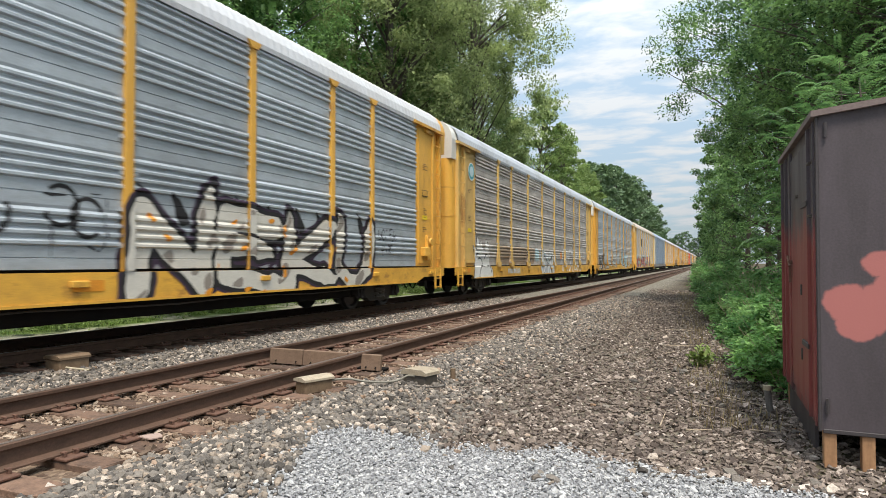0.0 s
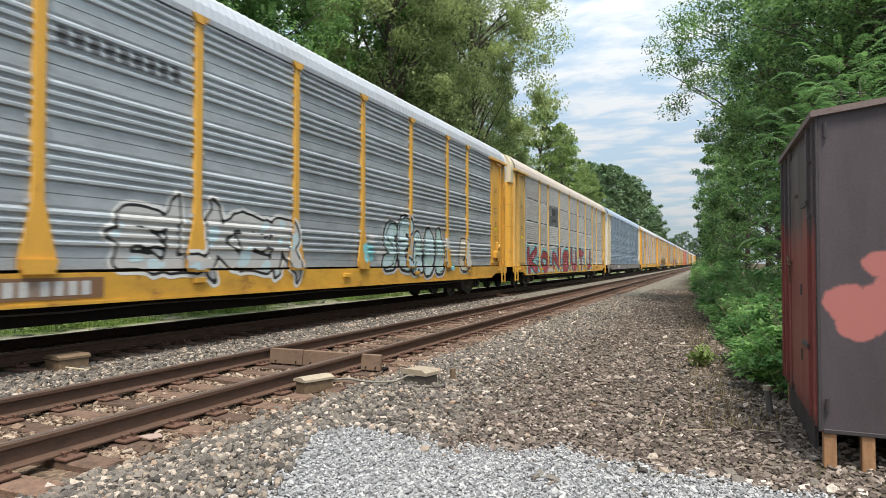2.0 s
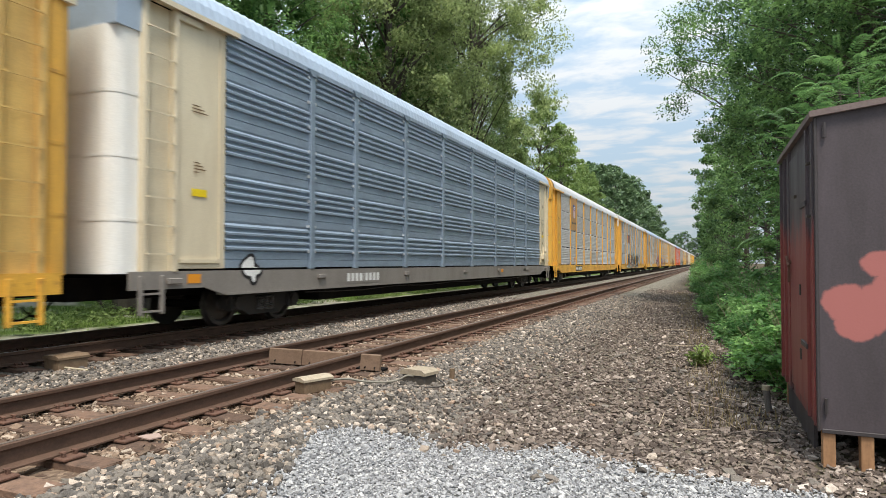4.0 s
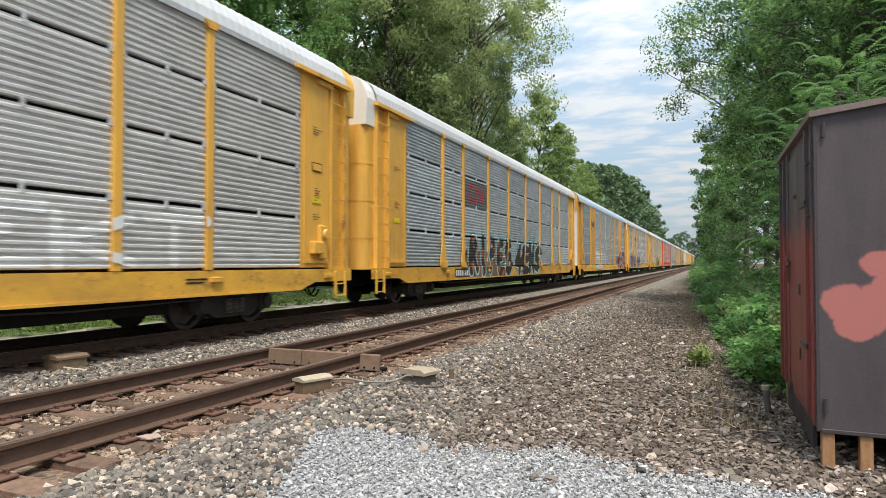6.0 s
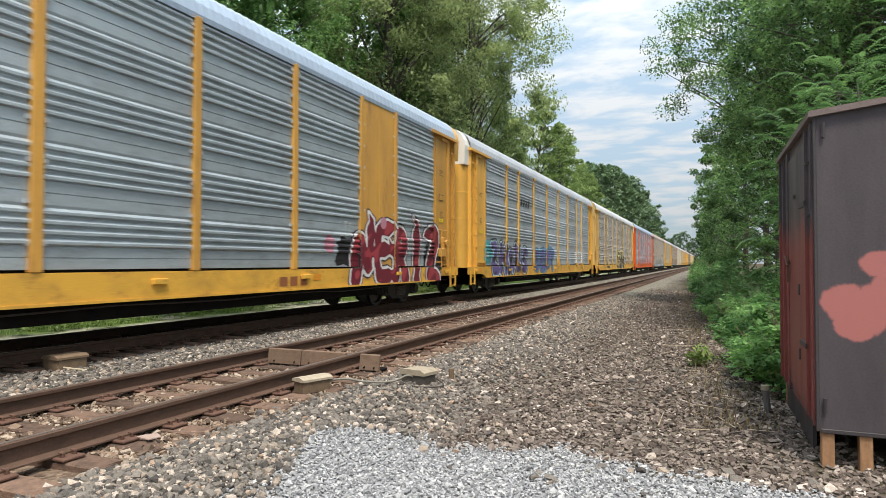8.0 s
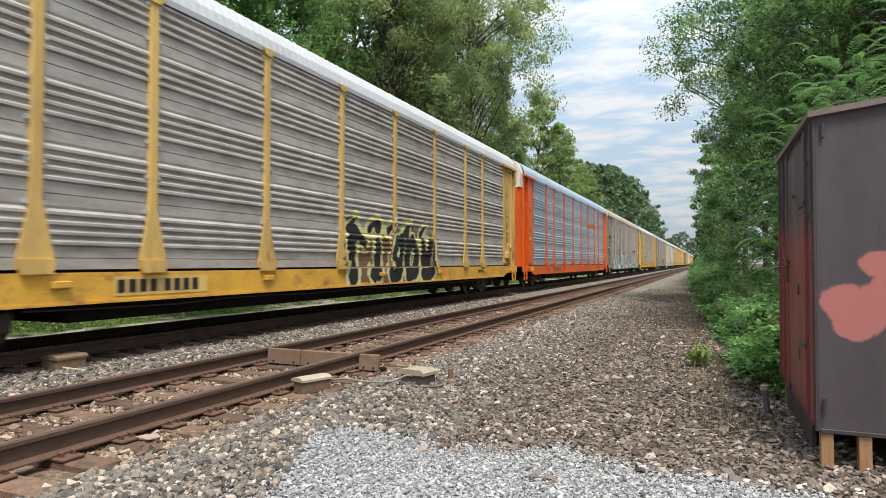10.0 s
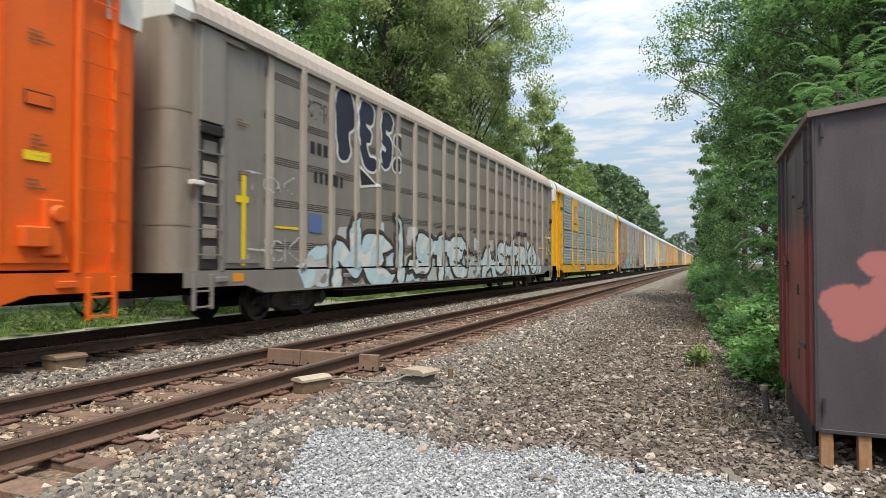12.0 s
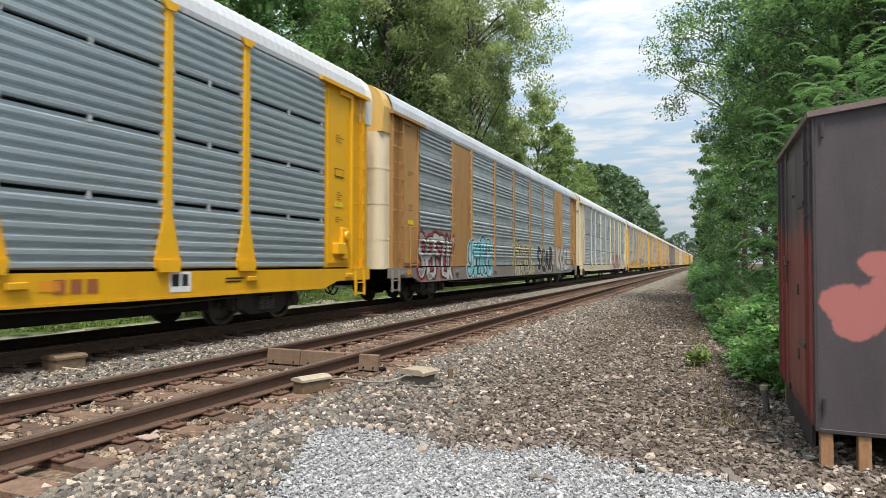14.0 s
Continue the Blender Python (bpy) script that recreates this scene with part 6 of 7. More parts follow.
    lettering(c, "TOK", -12.3, -10.6, 2.7, 3.1, SP_FADED, -0.01, 3, "graffiti_tag")
    lettering(c, "HGK", -12.2, -10.4, 1.25, 1.8, SP_FADED, -0.01, 3, "graffiti_tag")
    bars(c, 6.5, 2.55, [0.2] * 7, 0.2, SP_BLACK, "logo_mark", 0, 0.08)
    # 12
    c = car_things(12, "fresh yellow car-carrier wagon with bright slotted screens", YELLOW_NEW, ZINC_NEW, ROOF_WHITE, "broad", cap=WHITE_PAINT)
    CARS.append(c)
    logo_plate(c, YELLOW_NEW)
    ring_plate(c, -12.25, 2.0, 0.19, PLAIN_WHITE, 2)
    ring_plate(c, -12.25, 2.0, 0.15, PLAIN_RED, 3)
    ring_plate(c, -12.25, 2.0, 0.11, PLAIN_WHITE, 4)
    bars(c, -12.55, 4.55, [0.75], 0.16, SP_BLACK, "label_slot", 2)
    bars(c, 5.1, 0.82, [0.18, 0.18, 0.18], 0.20, SP_RUST, "owner_mark", 1, 0.07)
    bars(c, 7.1, 0.76, [0.46], 0.34, PLAIN_WHITE, "placard", 1)
    bars(c, 7.14, 0.86, [0.16, 0.14], 0.2, SP_BLACK, "placard_mark", 2, 0.06)
    mark_plate(c, -6.4, 0.80, 10)
    # 13
    c = car_things(13, "rusty tan car-carrier wagon with solid plates, ladder and graffiti", TAN, ZINC_DIM, ROOF_GREY, plates=((-8.95, -7.05), (7.05, 8.95)), plate_mat=TAN, cap=YELLOW_OLD, door=CREAM,
                   posts=(-4.23, -1.41, 1.41, 4.23, 7.05, 8.95, -8.95, -7.05), ladder_side=True, head=False, foot=False, sill=GREYBROWN)
    CARS.append(c)
    tag(c, "SEFZK", -11.8, -9.0, 0.75, 2.2, SP_FADED, SP_BLACK, SP_RED, 0.05, 0.0, 0.06, second=SP_TAUPE, spikes=True)
    tag(c, "SMRB", -7.6, -4.6, 0.75, 2.2, SP_CYAN, SP_BLACK, SP_PALEBLUE, 0.06, 0.1, 0.06, second=SP_PALEBLUE)
    tag(c, "HOBR", -1.4, 2.2, 0.8, 2.2, ZINC_BROWN, SP_BLACK, SP_CREAM, 0.05, 0.0, 0.06, second=SP_CREAM, spikes=True)
    tag(c, "SEAR", 2.8, 6.5, 0.8, 2.2, SP_BLACK, SP_FADED, None, 0.05, 0.0, 0.06)
    tag(c, "KOER", 7.3, 11.5, 0.8, 2.2, SP_FADED, SP_BLACK, None, 0.05, 0.0, 0.06)
    # the rest of the train, far off
    looks = [(CREAM, ZINC, ROOF_WHITE, "slots"), (YELLOW_OLD, ZINC, ROOF_WHITE, "bands"), (YELLOW, ZINC_BROWN, ROOF_CREAM, "bands"), (YELLOW_NEW, ZINC, ROOF_WHITE, "slots"),
             (GREYBROWN, GREYBROWN, ROOF_CREAM, "bands"), (YELLOW_OLD, ZINC_BROWN, ROOF_GREY, "slots")]
    marks = ["KEON", "SABE", "WORK", "TIDE", "MOLE", "FERN"]
    for k in range(14, 28):
        f, s, r, st = looks[(k - 14) % len(looks)]
        name = {"cream_paint": "cream", "car_yellow": "yellow", "fresh_yellow": "bright yellow", "faded_yellow": "faded yellow", "taupe_sheet": "grey-brown"}[f.name]
        c = car_things(k, name + " car-carrier wagon far back in the train", f, s, r, st, cap=WHITE_PAINT if k % 2 else None)
        CARS.append(c)
        if k < 19:
            tag(c, marks[k - 14], 1.0 + k % 3, 6.0 + k % 3, 0.8, 2.1, (SP_CYAN, SP_FADED, SP_PINK)[k % 3], SP_BLACK, None, 0.06)


SOOT_BROWN = paint("soot_brown", (0.30, 0.22, 0.15))
SP_BONE = paint("bone_white", (0.60, 0.57, 0.50))
DARK_GREY = surface("dark_grey_sheet", (0.15, 0.16, 0.17), 0.5, 0.2, dirt=(0.1, 0.1, 0.1), dirt_amount=0.4)
build_cars()

# ---------------------------------------------------------------- lineside things
def build_shed():
    """A dark sheet-metal relay hut on timber stubs, red paint showing through."""
    x0, x1, y0, y1, z0, z1 = 0.81, 2.95, 5.85, 8.40, 0.30, 2.86
    shed = tagged(new("metal_shed"), "dark sheet-metal hut with red door and pink paint patches", "shed")
    bm = bmesh.new()
    prism(bm, [(x0, z0), (x1, z0), (x1, z1), ((x0 + x1) / 2, z1 + 0.10), (x0, z1)], "y", y0, y1)
    part("body", bm, SHED_SIDE, shed)
    bm = bmesh.new()
    ov = 0.045
    mid = (x0 + x1) / 2
    prism(bm, [(x0 - ov, z1 - 0.02), (mid, z1 + 0.115), (x1 + ov, z1 - 0.02), (x1 + ov, z1 + 0.03), (mid, z1 + 0.165), (x0 - ov, z1 + 0.03)], "y", y0 - ov, y1 + ov)
    part("roof", bm, SHED_ROOF, shed, "thin rusty-brown sheet roof")
    bm = bmesh.new()
    box(bm, x0 - 0.012, x0 + 0.012, y0 - 0.012, y0 + 0.035, z0 - 0.01, z1 - 0.02, 0.004)
    part("corner_strip", bm, SHED_DARK, shed)
    bm = bmesh.new()
    box(bm, x0 - 0.018, x0 + 0.01, y0 + 0.45, y0 + 1.62, z0 + 0.1, z1 - 0.14, 0.006)
    door = part("door", bm, SHED_SIDE, shed, "door with red paint over dark primer")
    for y in (y0 + 0.06, y0 + 0.40, y0 + 1.66, y0 + 2.10, y0 + 2.48):
        bm = bmesh.new()
        box(bm, x0 - 0.028, x0 + 0.01, y - 0.02, y + 0.02, z0 + 0.02, z1 - 0.04, 0.004)
        part("wall_rib", bm, SHED_SIDE, shed)
    for z in (0.9, 2.15):
        bm = bmesh.new()
        box(bm, x0 - 0.035, x0 - 0.012, y0 + 0.38, y0 + 0.75, z, z + 0.05, 0.005)
        part("hinge", bm, SHED_DARK, door)
    bm = bmesh.new()
    tube(bm, (x0 - 0.05, y0 + 1.48, 1.62), (x0 - 0.05, y0 + 1.66, 1.72), 0.013, 6)
    tube(bm, (x0 - 0.01, y0 + 1.55, 1.66), (x0 - 0.06, y0 + 1.55, 1.66), 0.02, 6)
    box(bm, x0 - 0.05, x0 - 0.03, y0 + 1.53, y0 + 1.57, 1.45, 1.68)
    part("latch", bm, PLATE_RUST, door)
    for z in (1.35, 0.75):
        bm = bmesh.new()
        box(bm, x0 - 0.03, x0 - 0.014, y0 + 0.82, y0 + 0.86, z, z + 0.10)
        part("keyhole_cover", bm, BOX_BLACK, door)
    for y, z in ((y0 + 0.25, 2.5), (y0 + 0.25, 2.05), (y0 + 1.1, 2.3)):
        bm = bmesh.new()
        box(bm, x0 - 0.04, x0 - 0.01, y - 0.05, y + 0.05, z - 0.012, z + 0.012, 0.003)
        part("bracket", bm, BOX_BLACK, shed)
    for x, z in ((x0 + 0.06, z1 - 0.13), (x0 + 0.05, z0 + 0.2)):
        bm = bmesh.new()
        tube(bm, (x, y0 - 0.02, z - 0.06), (x, y0 - 0.02, z + 0.06), 0.014, 6)
        part("lifting_lug", bm, SHED_DARK, shed)
    bm = bmesh.new()
    box(bm, x0 + 0.02, x1, y0 - 0.012, y0 + 0.004, z0 - 0.02, z0 + 0.012, 0.003)
    part("base_strip", bm, SHED_DARK, shed)
    for x, y in ((x0 + 0.07, y0 + 0.05), (x0 + 0.33, y0 + 0.05), (x0 + 0.9, y0 + 0.05), (x1 - 0.1, y0 + 0.05), (x0 + 0.07, y1 - 0.1), (x1 - 0.1, y1 - 0.1)):
        bm = bmesh.new()
        box(bm, x - 0.045, x + 0.045, y - 0.045, y + 0.045, -0.02, z0 + 0.01, 0.004)
        part("timber_stub", bm, POST_WOOD, shed, "raw brown timber stub")
    bm = bmesh.new()
    box(bm, x0 + 0.03, x0 + 0.06, y0 + 0.5, y1, 0.0, z0)
    part("skirt", bm, SHED_DARK, shed)


def shed_side_mat():
    """Dark paint worn to red below the middle, with ragged edges."""
    m = surface("shed_side_paint", (0.074, 0.060, 0.066), 0.5, dirt=(0.030, 0.024, 0.025), dirt_amount=0.85, scale=1.6, streak=4, grain=55, bump=0.08)
    nt = m.node_tree
    N, L = nt.nodes.new, nt.links.new
    bsdf = nt.nodes["Principled BSDF"]
    old = bsdf.inputs["Base Color"].links[0].from_socket
    geo, sep, no = N("ShaderNodeNewGeometry"), N("ShaderNodeSeparateXYZ"), N("ShaderNodeTexNoise")
    L(geo.outputs["Position"], sep.inputs[0])
    mp = N("ShaderNodeMapping")
    mp.inputs["Scale"].default_value = (3, 3, 0.9)
    L(geo.outputs["Position"], mp.inputs[0])
    L(mp.outputs[0], no.inputs["Vector"])
    no.inputs["Scale"].default_value, no.inputs["Detail"].default_value = 1.5, 8
    # red between knee and shoulder height on the door side only
    a = N("ShaderNodeMath")
    a.operation = "MULTIPLY_ADD"
    L(no.outputs["Fac"], a.inputs[0])
    a.inputs[1].default_value = 1.1
    L(sep.outputs["Z"], a.inputs[2])
    top = N("ShaderNodeMapRange")
    L(a.outputs[0], top.inputs["Value"])
    top.inputs["From Min"].default_value, top.inputs["From Max"].default_value = 2.65, 2.35
    low = N("ShaderNodeMapRange")
    L(a.outputs[0], low.inputs["Value"])
    low.inputs["From Min"].default_value, low.inputs["From Max"].default_value = 0.72, 1.0
    side = N("ShaderNodeMath")
    side.operation = "LESS_THAN"
    L(sep.outputs["X"], side.inputs[0])
    side.inputs[1].default_value = 0.815
    p = N("ShaderNodeMath")
    p.operation = "MULTIPLY"
    L(top.outputs[0], p.inputs[0])
    L(low.outputs[0], p.inputs[1])
    q = N("ShaderNodeMath")
    q.operation = "MULTIPLY"
    L(p.outputs[0], q.inputs[0])
    L(side.outputs[0], q.inputs[1])
    mix = N("ShaderNodeMix")
    mix.data_type = "RGBA"
    L(q.outputs[0], mix.inputs["Factor"])
    L(old, mix.inputs["A"])
    mix.inputs["B"].default_value = (0.215, 0.055, 0.047, 1)
    # pink primer sprayed in soft-edged patches on the end wall
    front = N("ShaderNodeMath")
    front.operation = "LESS_THAN"
    L(sep.outputs["Y"], front.inputs[0])
    front.inputs[1].default_value = 5.852
    soft = N("ShaderNodeTexNoise")
    soft.inputs["Scale"].default_value, soft.inputs["Detail"].default_value, soft.inputs["Roughness"].default_value = 5.0, 8, 0.6
    L(geo.outputs["Position"], soft.inputs["Vector"])
    total = None
    for cx, cz, rx, rz in ((1.00, 1.33, 0.15, 0.15), (1.08, 1.15, 0.15, 0.12), (1.20, 1.28, 0.12, 0.20), (1.24, 1.64, 0.13, 0.10), (1.34, 1.46, 0.15, 0.16), (1.55, 1.40, 0.22, 0.26)):
        near = N("ShaderNodeVectorMath")
        near.operation = "DISTANCE"
        flat = N("ShaderNodeVectorMath")
        flat.operation = "MULTIPLY"
        L(geo.outputs["Position"], flat.inputs[0])
        flat.inputs[1].default_value = (1 / rx, 0, 1 / rz)
        L(flat.outputs[0], near.inputs[0])
        near.inputs[1].default_value = (cx / rx, 0, cz / rz)
        wob = N("ShaderNodeMath")
        wob.operation = "MULTIPLY_ADD"
        L(soft.outputs["Fac"], wob.inputs[0])
        wob.inputs[1].default_value = 0.9
        L(near.outputs["Value"], wob.inputs[2])
        mr = N("ShaderNodeMapRange")
        mr.interpolation_type = "SMOOTHSTEP"
        L(wob.outputs[0], mr.inputs["Value"])
        mr.inputs["From Min"].default_value, mr.inputs["From Max"].default_value = 1.58, 1.34
        if total is None:
            total = mr.outputs[0]
        else:
            mx = N("ShaderNodeMath")
            mx.operation = "MAXIMUM"
            L(total, mx.inputs[0])
            L(mr.outputs[0], mx.inputs[1])
            total = mx.outputs[0]
    on = N("ShaderNodeMath")
    on.operation = "MULTIPLY"
    L(total, on.inputs[0])
    L(front.outputs[0], on.inputs[1])
    pink = N("ShaderNodeMix")
    pink.data_type = "RGBA"
    L(on.outputs[0], pink.inputs["Factor"])
    L(mix.outputs["Result"], pink.inputs["A"])
    pink.inputs["B"].default_value = (0.37, 0.128, 0.115, 1)
    L(pink.outputs["Result"], bsdf.inputs["Base Color"])
    return m


SHED_SIDE = shed_side_mat()
build_shed()


def build_box(name, x, y, z, w, d, h, body, lid, label, turn=0):
    """A trackside junction box: body, overhanging lid, conduit."""
    t = tagged(new(name), label, "junction box")
    t.matrix_basis = pose(x, y, z, 0, 0, turn)
    bm = bmesh.new()
    box(bm, -w / 2, w / 2, -d / 2, d / 2, -0.03, h * 0.72, 0.015)
    part("body", bm, body, t)
    bm = bmesh.new()
    prism(bm, [(-w / 2 - 0.015, h * 0.70), (w / 2 + 0.015, h * 0.70), (w / 2 + 0.015, h * 0.86), (w / 2 - 0.05, h), (-w / 2 + 0.05, h), (-w / 2 - 0.015, h * 0.86)], "y", -d / 2 - 0.015, d / 2 + 0.015)
    part("lid", bm, lid, t, "weathered pale lid")
    return t


def cable(name, pts, r, material, label):
    cu = bpy.data.curves.new(name, "CURVE")
    cu.dimensions, cu.bevel_depth, cu.bevel_resolution = "3D", r, 2
    sp = cu.splines.new("NURBS")
    sp.points.add(len(pts) - 1)
    for q, co in zip(sp.points, pts):
        q.co = (*co, 1)
    sp.use_endpoint_u, sp.order_u = True, 3
    cu.materials.append(material)
    return tagged(new(name, cu), label, "cable")


def build_lineside():
    build_box("junction_box", -3.36, 7.10, 0.10, 0.36, 0.26, 0.23, BOX_BLACK, LID_PALE, "black junction box with pale lid on the ballast", -12)
    build_box("junction_box", -4.22, 6.05, 0.19, 0.20, 0.38, 0.16, BOX_BROWN, LID_PALE, "small brown sensor box beside the rail", -20)
    build_box("junction_box", -8.42, 6.05, 0.17, 0.36, 0.42, 0.19, BOX_BROWN, BOX_BROWN, "dull brown sensor box beside the far rail", -5)
    cable("cable", [(-4.10, 6.15, 0.28), (-3.98, 6.35, 0.29), (-3.84, 6.5, 0.23), (-3.70, 6.62, 0.21), (-3.60, 6.72, 0.20), (-3.50, 6.82, 0.22), (-3.42, 6.90, 0.28), (-3.38, 6.98, 0.24)], 0.013, CABLE_GREY,
          "grey cable between the sensor boxes on the ballast")
    cable("cable", [(-3.45, 6.98, 0.18), (-3.46, 6.86, 0.17), (-3.32, 6.80, 0.16), (-3.12, 6.84, 0.15), (-2.98, 6.98, 0.15), (-3.02, 7.12, 0.16), (-3.15, 7.18, 0.2)], 0.011, BOX_BLACK, "black cable curling over the stones")
    cable("cable", [(-8.3, 5.9, 0.2), (-8.1, 5.95, 0.18), (-7.9, 6.0, 0.17)], 0.015, CONCRETE, "pale conduit at the far sensor box")
    # dragging-equipment detector: steel paddles across the near track
    det = tagged(new("track_detector"), "rusty steel paddles of a dragging-equipment detector", "track detector")
    for x0, x1 in ((-5.92, -5.35), (-5.335, -4.62), (-4.38, -4.08)):
        bm = bmesh.new()
        prism(bm, [(7.36, 0.20), (7.40, 0.20), (7.44, 0.40), (7.43, 0.41), (7.39, 0.40)], "x", x0, x1)
        part("paddle", bm, PADDLE, det)
    for x in (-5.8, -5.45, -5.2, -4.75, -4.3, -4.15):
        bm = bmesh.new()
        tube(bm, (x, 7.345, 0.235), (x, 7.38, 0.245), 0.010, 6)
        part("bolt", bm, DARK_STEEL, det)
    bm = bmesh.new()
    box(bm, -5.95, -4.05, 7.40, 7.56, 0.19, 0.225, 0.008)
    part("base_bar", bm, DARK_STEEL, det)
    # square peg and a pipe stub
    bm = bmesh.new()
    tube(bm, (-3.10, 7.55, 0.0), (-3.10, 7.55, 0.27), 0.035, 12)
    tube(bm, (-3.10, 7.55, 0.10), (-3.10, 7.55, 0.135), 0.075, 12)
    tagged(part("marker_peg", bm, BOX_BROWN), "short rusty pipe with a flange beside the junction box", "pipe")
    bm = bmesh.new()
    tube(bm, (0.60, 7.75, -0.02), (0.57, 7.74, 0.26), 0.035, 12)
    pipe = tagged(part("pipe_stub", bm, GALV_SPRING), "grey pipe stub rising from the ground", "pipe")
    bm = bmesh.new()
    tube(bm, (0.57, 7.74, 0.25), (0.568, 7.739, 0.30), 0.042, 12)
    part("cap", bm, CONCRETE, pipe)
    rng = random.Random(12)
    for i in range(22):
        y = rng.uniform(6.5, 17)
        x = 0.75 - 0.055 * y + rng.uniform(-0.9, 0.15)
        a = rng.uniform(-0.6, 0.6) + (0 if rng.random() < 0.6 else 1.4)
        l = rng.uniform(0.15, 0.55)
        p0, p1 = (x, y), (x + l * math.cos(a), y + l * math.sin(a))
        bm = bmesh.new()
        tube(bm, (*p0, float(ground_z(*p0)) + 0.03), (*p1, float(ground_z(*p1)) + 0.035), 0.008, 5, 0.004)
        tagged(part("dry_twig", bm, TWIG), "dry pale twig lying on the gravel", "twig", group="twigs on the path")
    # a pale torn scrap of board by the rail
    bm = bmesh.new()
    prism(bm, [(-4.36, 3.76), (-4.20, 3.74), (-4.17, 3.84), (-4.27, 3.90), (-4.34, 3.84)], "z", 0.208, 0.218)
    tagged(part("metal_scrap", bm, SCRAP), "pale bent scrap of metal on a tie end", "scrap")


CABLE_GREY = surface("cable_grey", (0.20, 0.185, 0.15), 0.7, dirt=(0.09, 0.07, 0.05), dirt_amount=0.5, scale=12)
SCRAP = surface("pinkish_scrap", (0.42, 0.31, 0.26), 0.6, 0.1, dirt=(0.2, 0.12, 0.09), dirt_amount=0.5, scale=15)
PADDLE = surface("paddle_rust", (0.19, 0.125, 0.085), 0.8, 0.2, dirt=(0.10, 0.06, 0.04), dirt_amount=0.6, scale=6, streak=0.5)
build_lineside()


# ---------------------------------------------------------------- trees and undergrowth
def leaf_cloud(name, centres, radii, per, size, material, seed, flat=0.7, droop=0.25, spread_=0.55, roll=0.5):
    """Many small pointed leaves gathered in clumps."""
    rng = np.random.default_rng(seed)
    centres, radii = np.asarray(centres, float), np.asarray(radii, float)
    n = len(centres) * per
    c = np.repeat(centres, per, 0)
    r = np.repeat(radii, per)
    d = rng.normal(0, 1, (n, 3))
    d /= np.linalg.norm(d, axis=1)[:, None]
    d *= (rng.random(n) ** 0.45)[:, None]
    p = c + d * r[:, None] * np.array([1, 1, flat])
    a = rng.uniform(0, 2 * np.pi, n)
    tilt = rng.normal(-droop, spread_, n)
    u = np.stack([np.cos(a) * np.cos(tilt), np.sin(a) * np.cos(tilt), np.sin(tilt)], -1)
    w = np.stack([-np.sin(a), np.cos(a), rng.normal(0, roll, n)], -1)
    w /= np.linalg.norm(w, axis=1)[:, None]
    nn = np.cross(u, w)
    s = size * np.exp(rng.normal(0, 0.25, n))
    L, W = (s * 0.5)[:, None] * u, (s * 0.30)[:, None] * w
    lift = (s * 0.08)[:, None] * nn
    v = np.stack([p - L, p + W + lift, p + L, p - W + lift], 1).reshape(-1, 3)
    i = np.arange(n) * 4
    f = np.stack([np.stack([i, i + 1, i + 2], -1), np.stack([i, i + 2, i + 3], -1)], 1).reshape(-1, 3)
    return raw_mesh(name, v, f, material)


def tree_meshes(name, h, r, base, leaf, clumps, per, size, seed, lean=0.0):
    """Trunk with limbs and a crown of leaf clumps on them; the crown starts at base and is r wide."""
    rng = random.Random(seed)
    bm = bmesh.new()
    pts = [Vector((0, 0, -0.3))]
    k = 7
    for i in range(1, k + 1):
        t = i / k
        pts.append(Vector((lean * t * t * h + rng.uniform(-0.02, 0.02) * h, rng.uniform(-0.02, 0.02) * h, t * h * 0.9)))
    r0 = h * 0.017
    for i in range(k):
        tube(bm, pts[i], pts[i + 1], r0 * (1 - i / k * 0.85), 8, r0 * (1 - (i + 1) / k * 0.85))
    centres, radii = [], []
    for j in range(clumps):
        u = (j + 0.5) / clumps
        z = base + (h - base) * (u ** 0.85)
        q = (z - base) / (h - base)
        wide = r * (math.sin(math.pi * min(1, 0.12 + q * 0.86)) ** 0.7) * (1.0 if q < 0.75 else 0.95)
        a = j * 2.39996 + rng.uniform(-0.4, 0.4)
        d = wide * math.sqrt(rng.uniform(0.18, 1.0)) * rng.uniform(0.8, 1.12)
        stem = pts[min(k, int(z / (h * 0.9) * k))]
        c = Vector((stem.x + d * math.cos(a), stem.y + d * math.sin(a), z + rng.uniform(-0.5, 0.5)))
        centres.append(c)
        radii.append(rng.uniform(0.45, 1.15) * r * 0.205)
        if j % 4 == 0:
            s = stem.lerp(pts[max(0, min(k, int(z / (h * 0.9) * k)) - 1)], rng.uniform(0.3, 1.0))
            mid = s.lerp(c, 0.5) + Vector((0, 0, 0.06 * d))
            mid.x += rng.uniform(-0.06, 0.06) * r
            mid.y += rng.uniform(-0.06, 0.06) * r
            tube(bm, s, mid, r0 * 0.22, 5, r0 * 0.12)
            tube(bm, mid, c, r0 * 0.12, 5, r0 * 0.03)
    trunk = mesh_of(bm, "trunk", BARK)
    crown = leaf_cloud("crown", [c[:] for c in centres], radii, per, size, leaf, seed)
    return name, trunk, crown, h


def plant(kind, x, y, scale, turn, label, group, squash=1.0):
    name, trunk, crown, h = kind
    t = tagged(new(name), label, "tree", group)
    t.matrix_basis = pose(x, y, float(ground_z(x, y)) - 0.05, 0, 0, turn) @ Matrix.Diagonal((scale * squash, scale * squash, scale, 1))
    part("trunk", trunk, None, t)
    part("crown", crown, None, t)
    return t


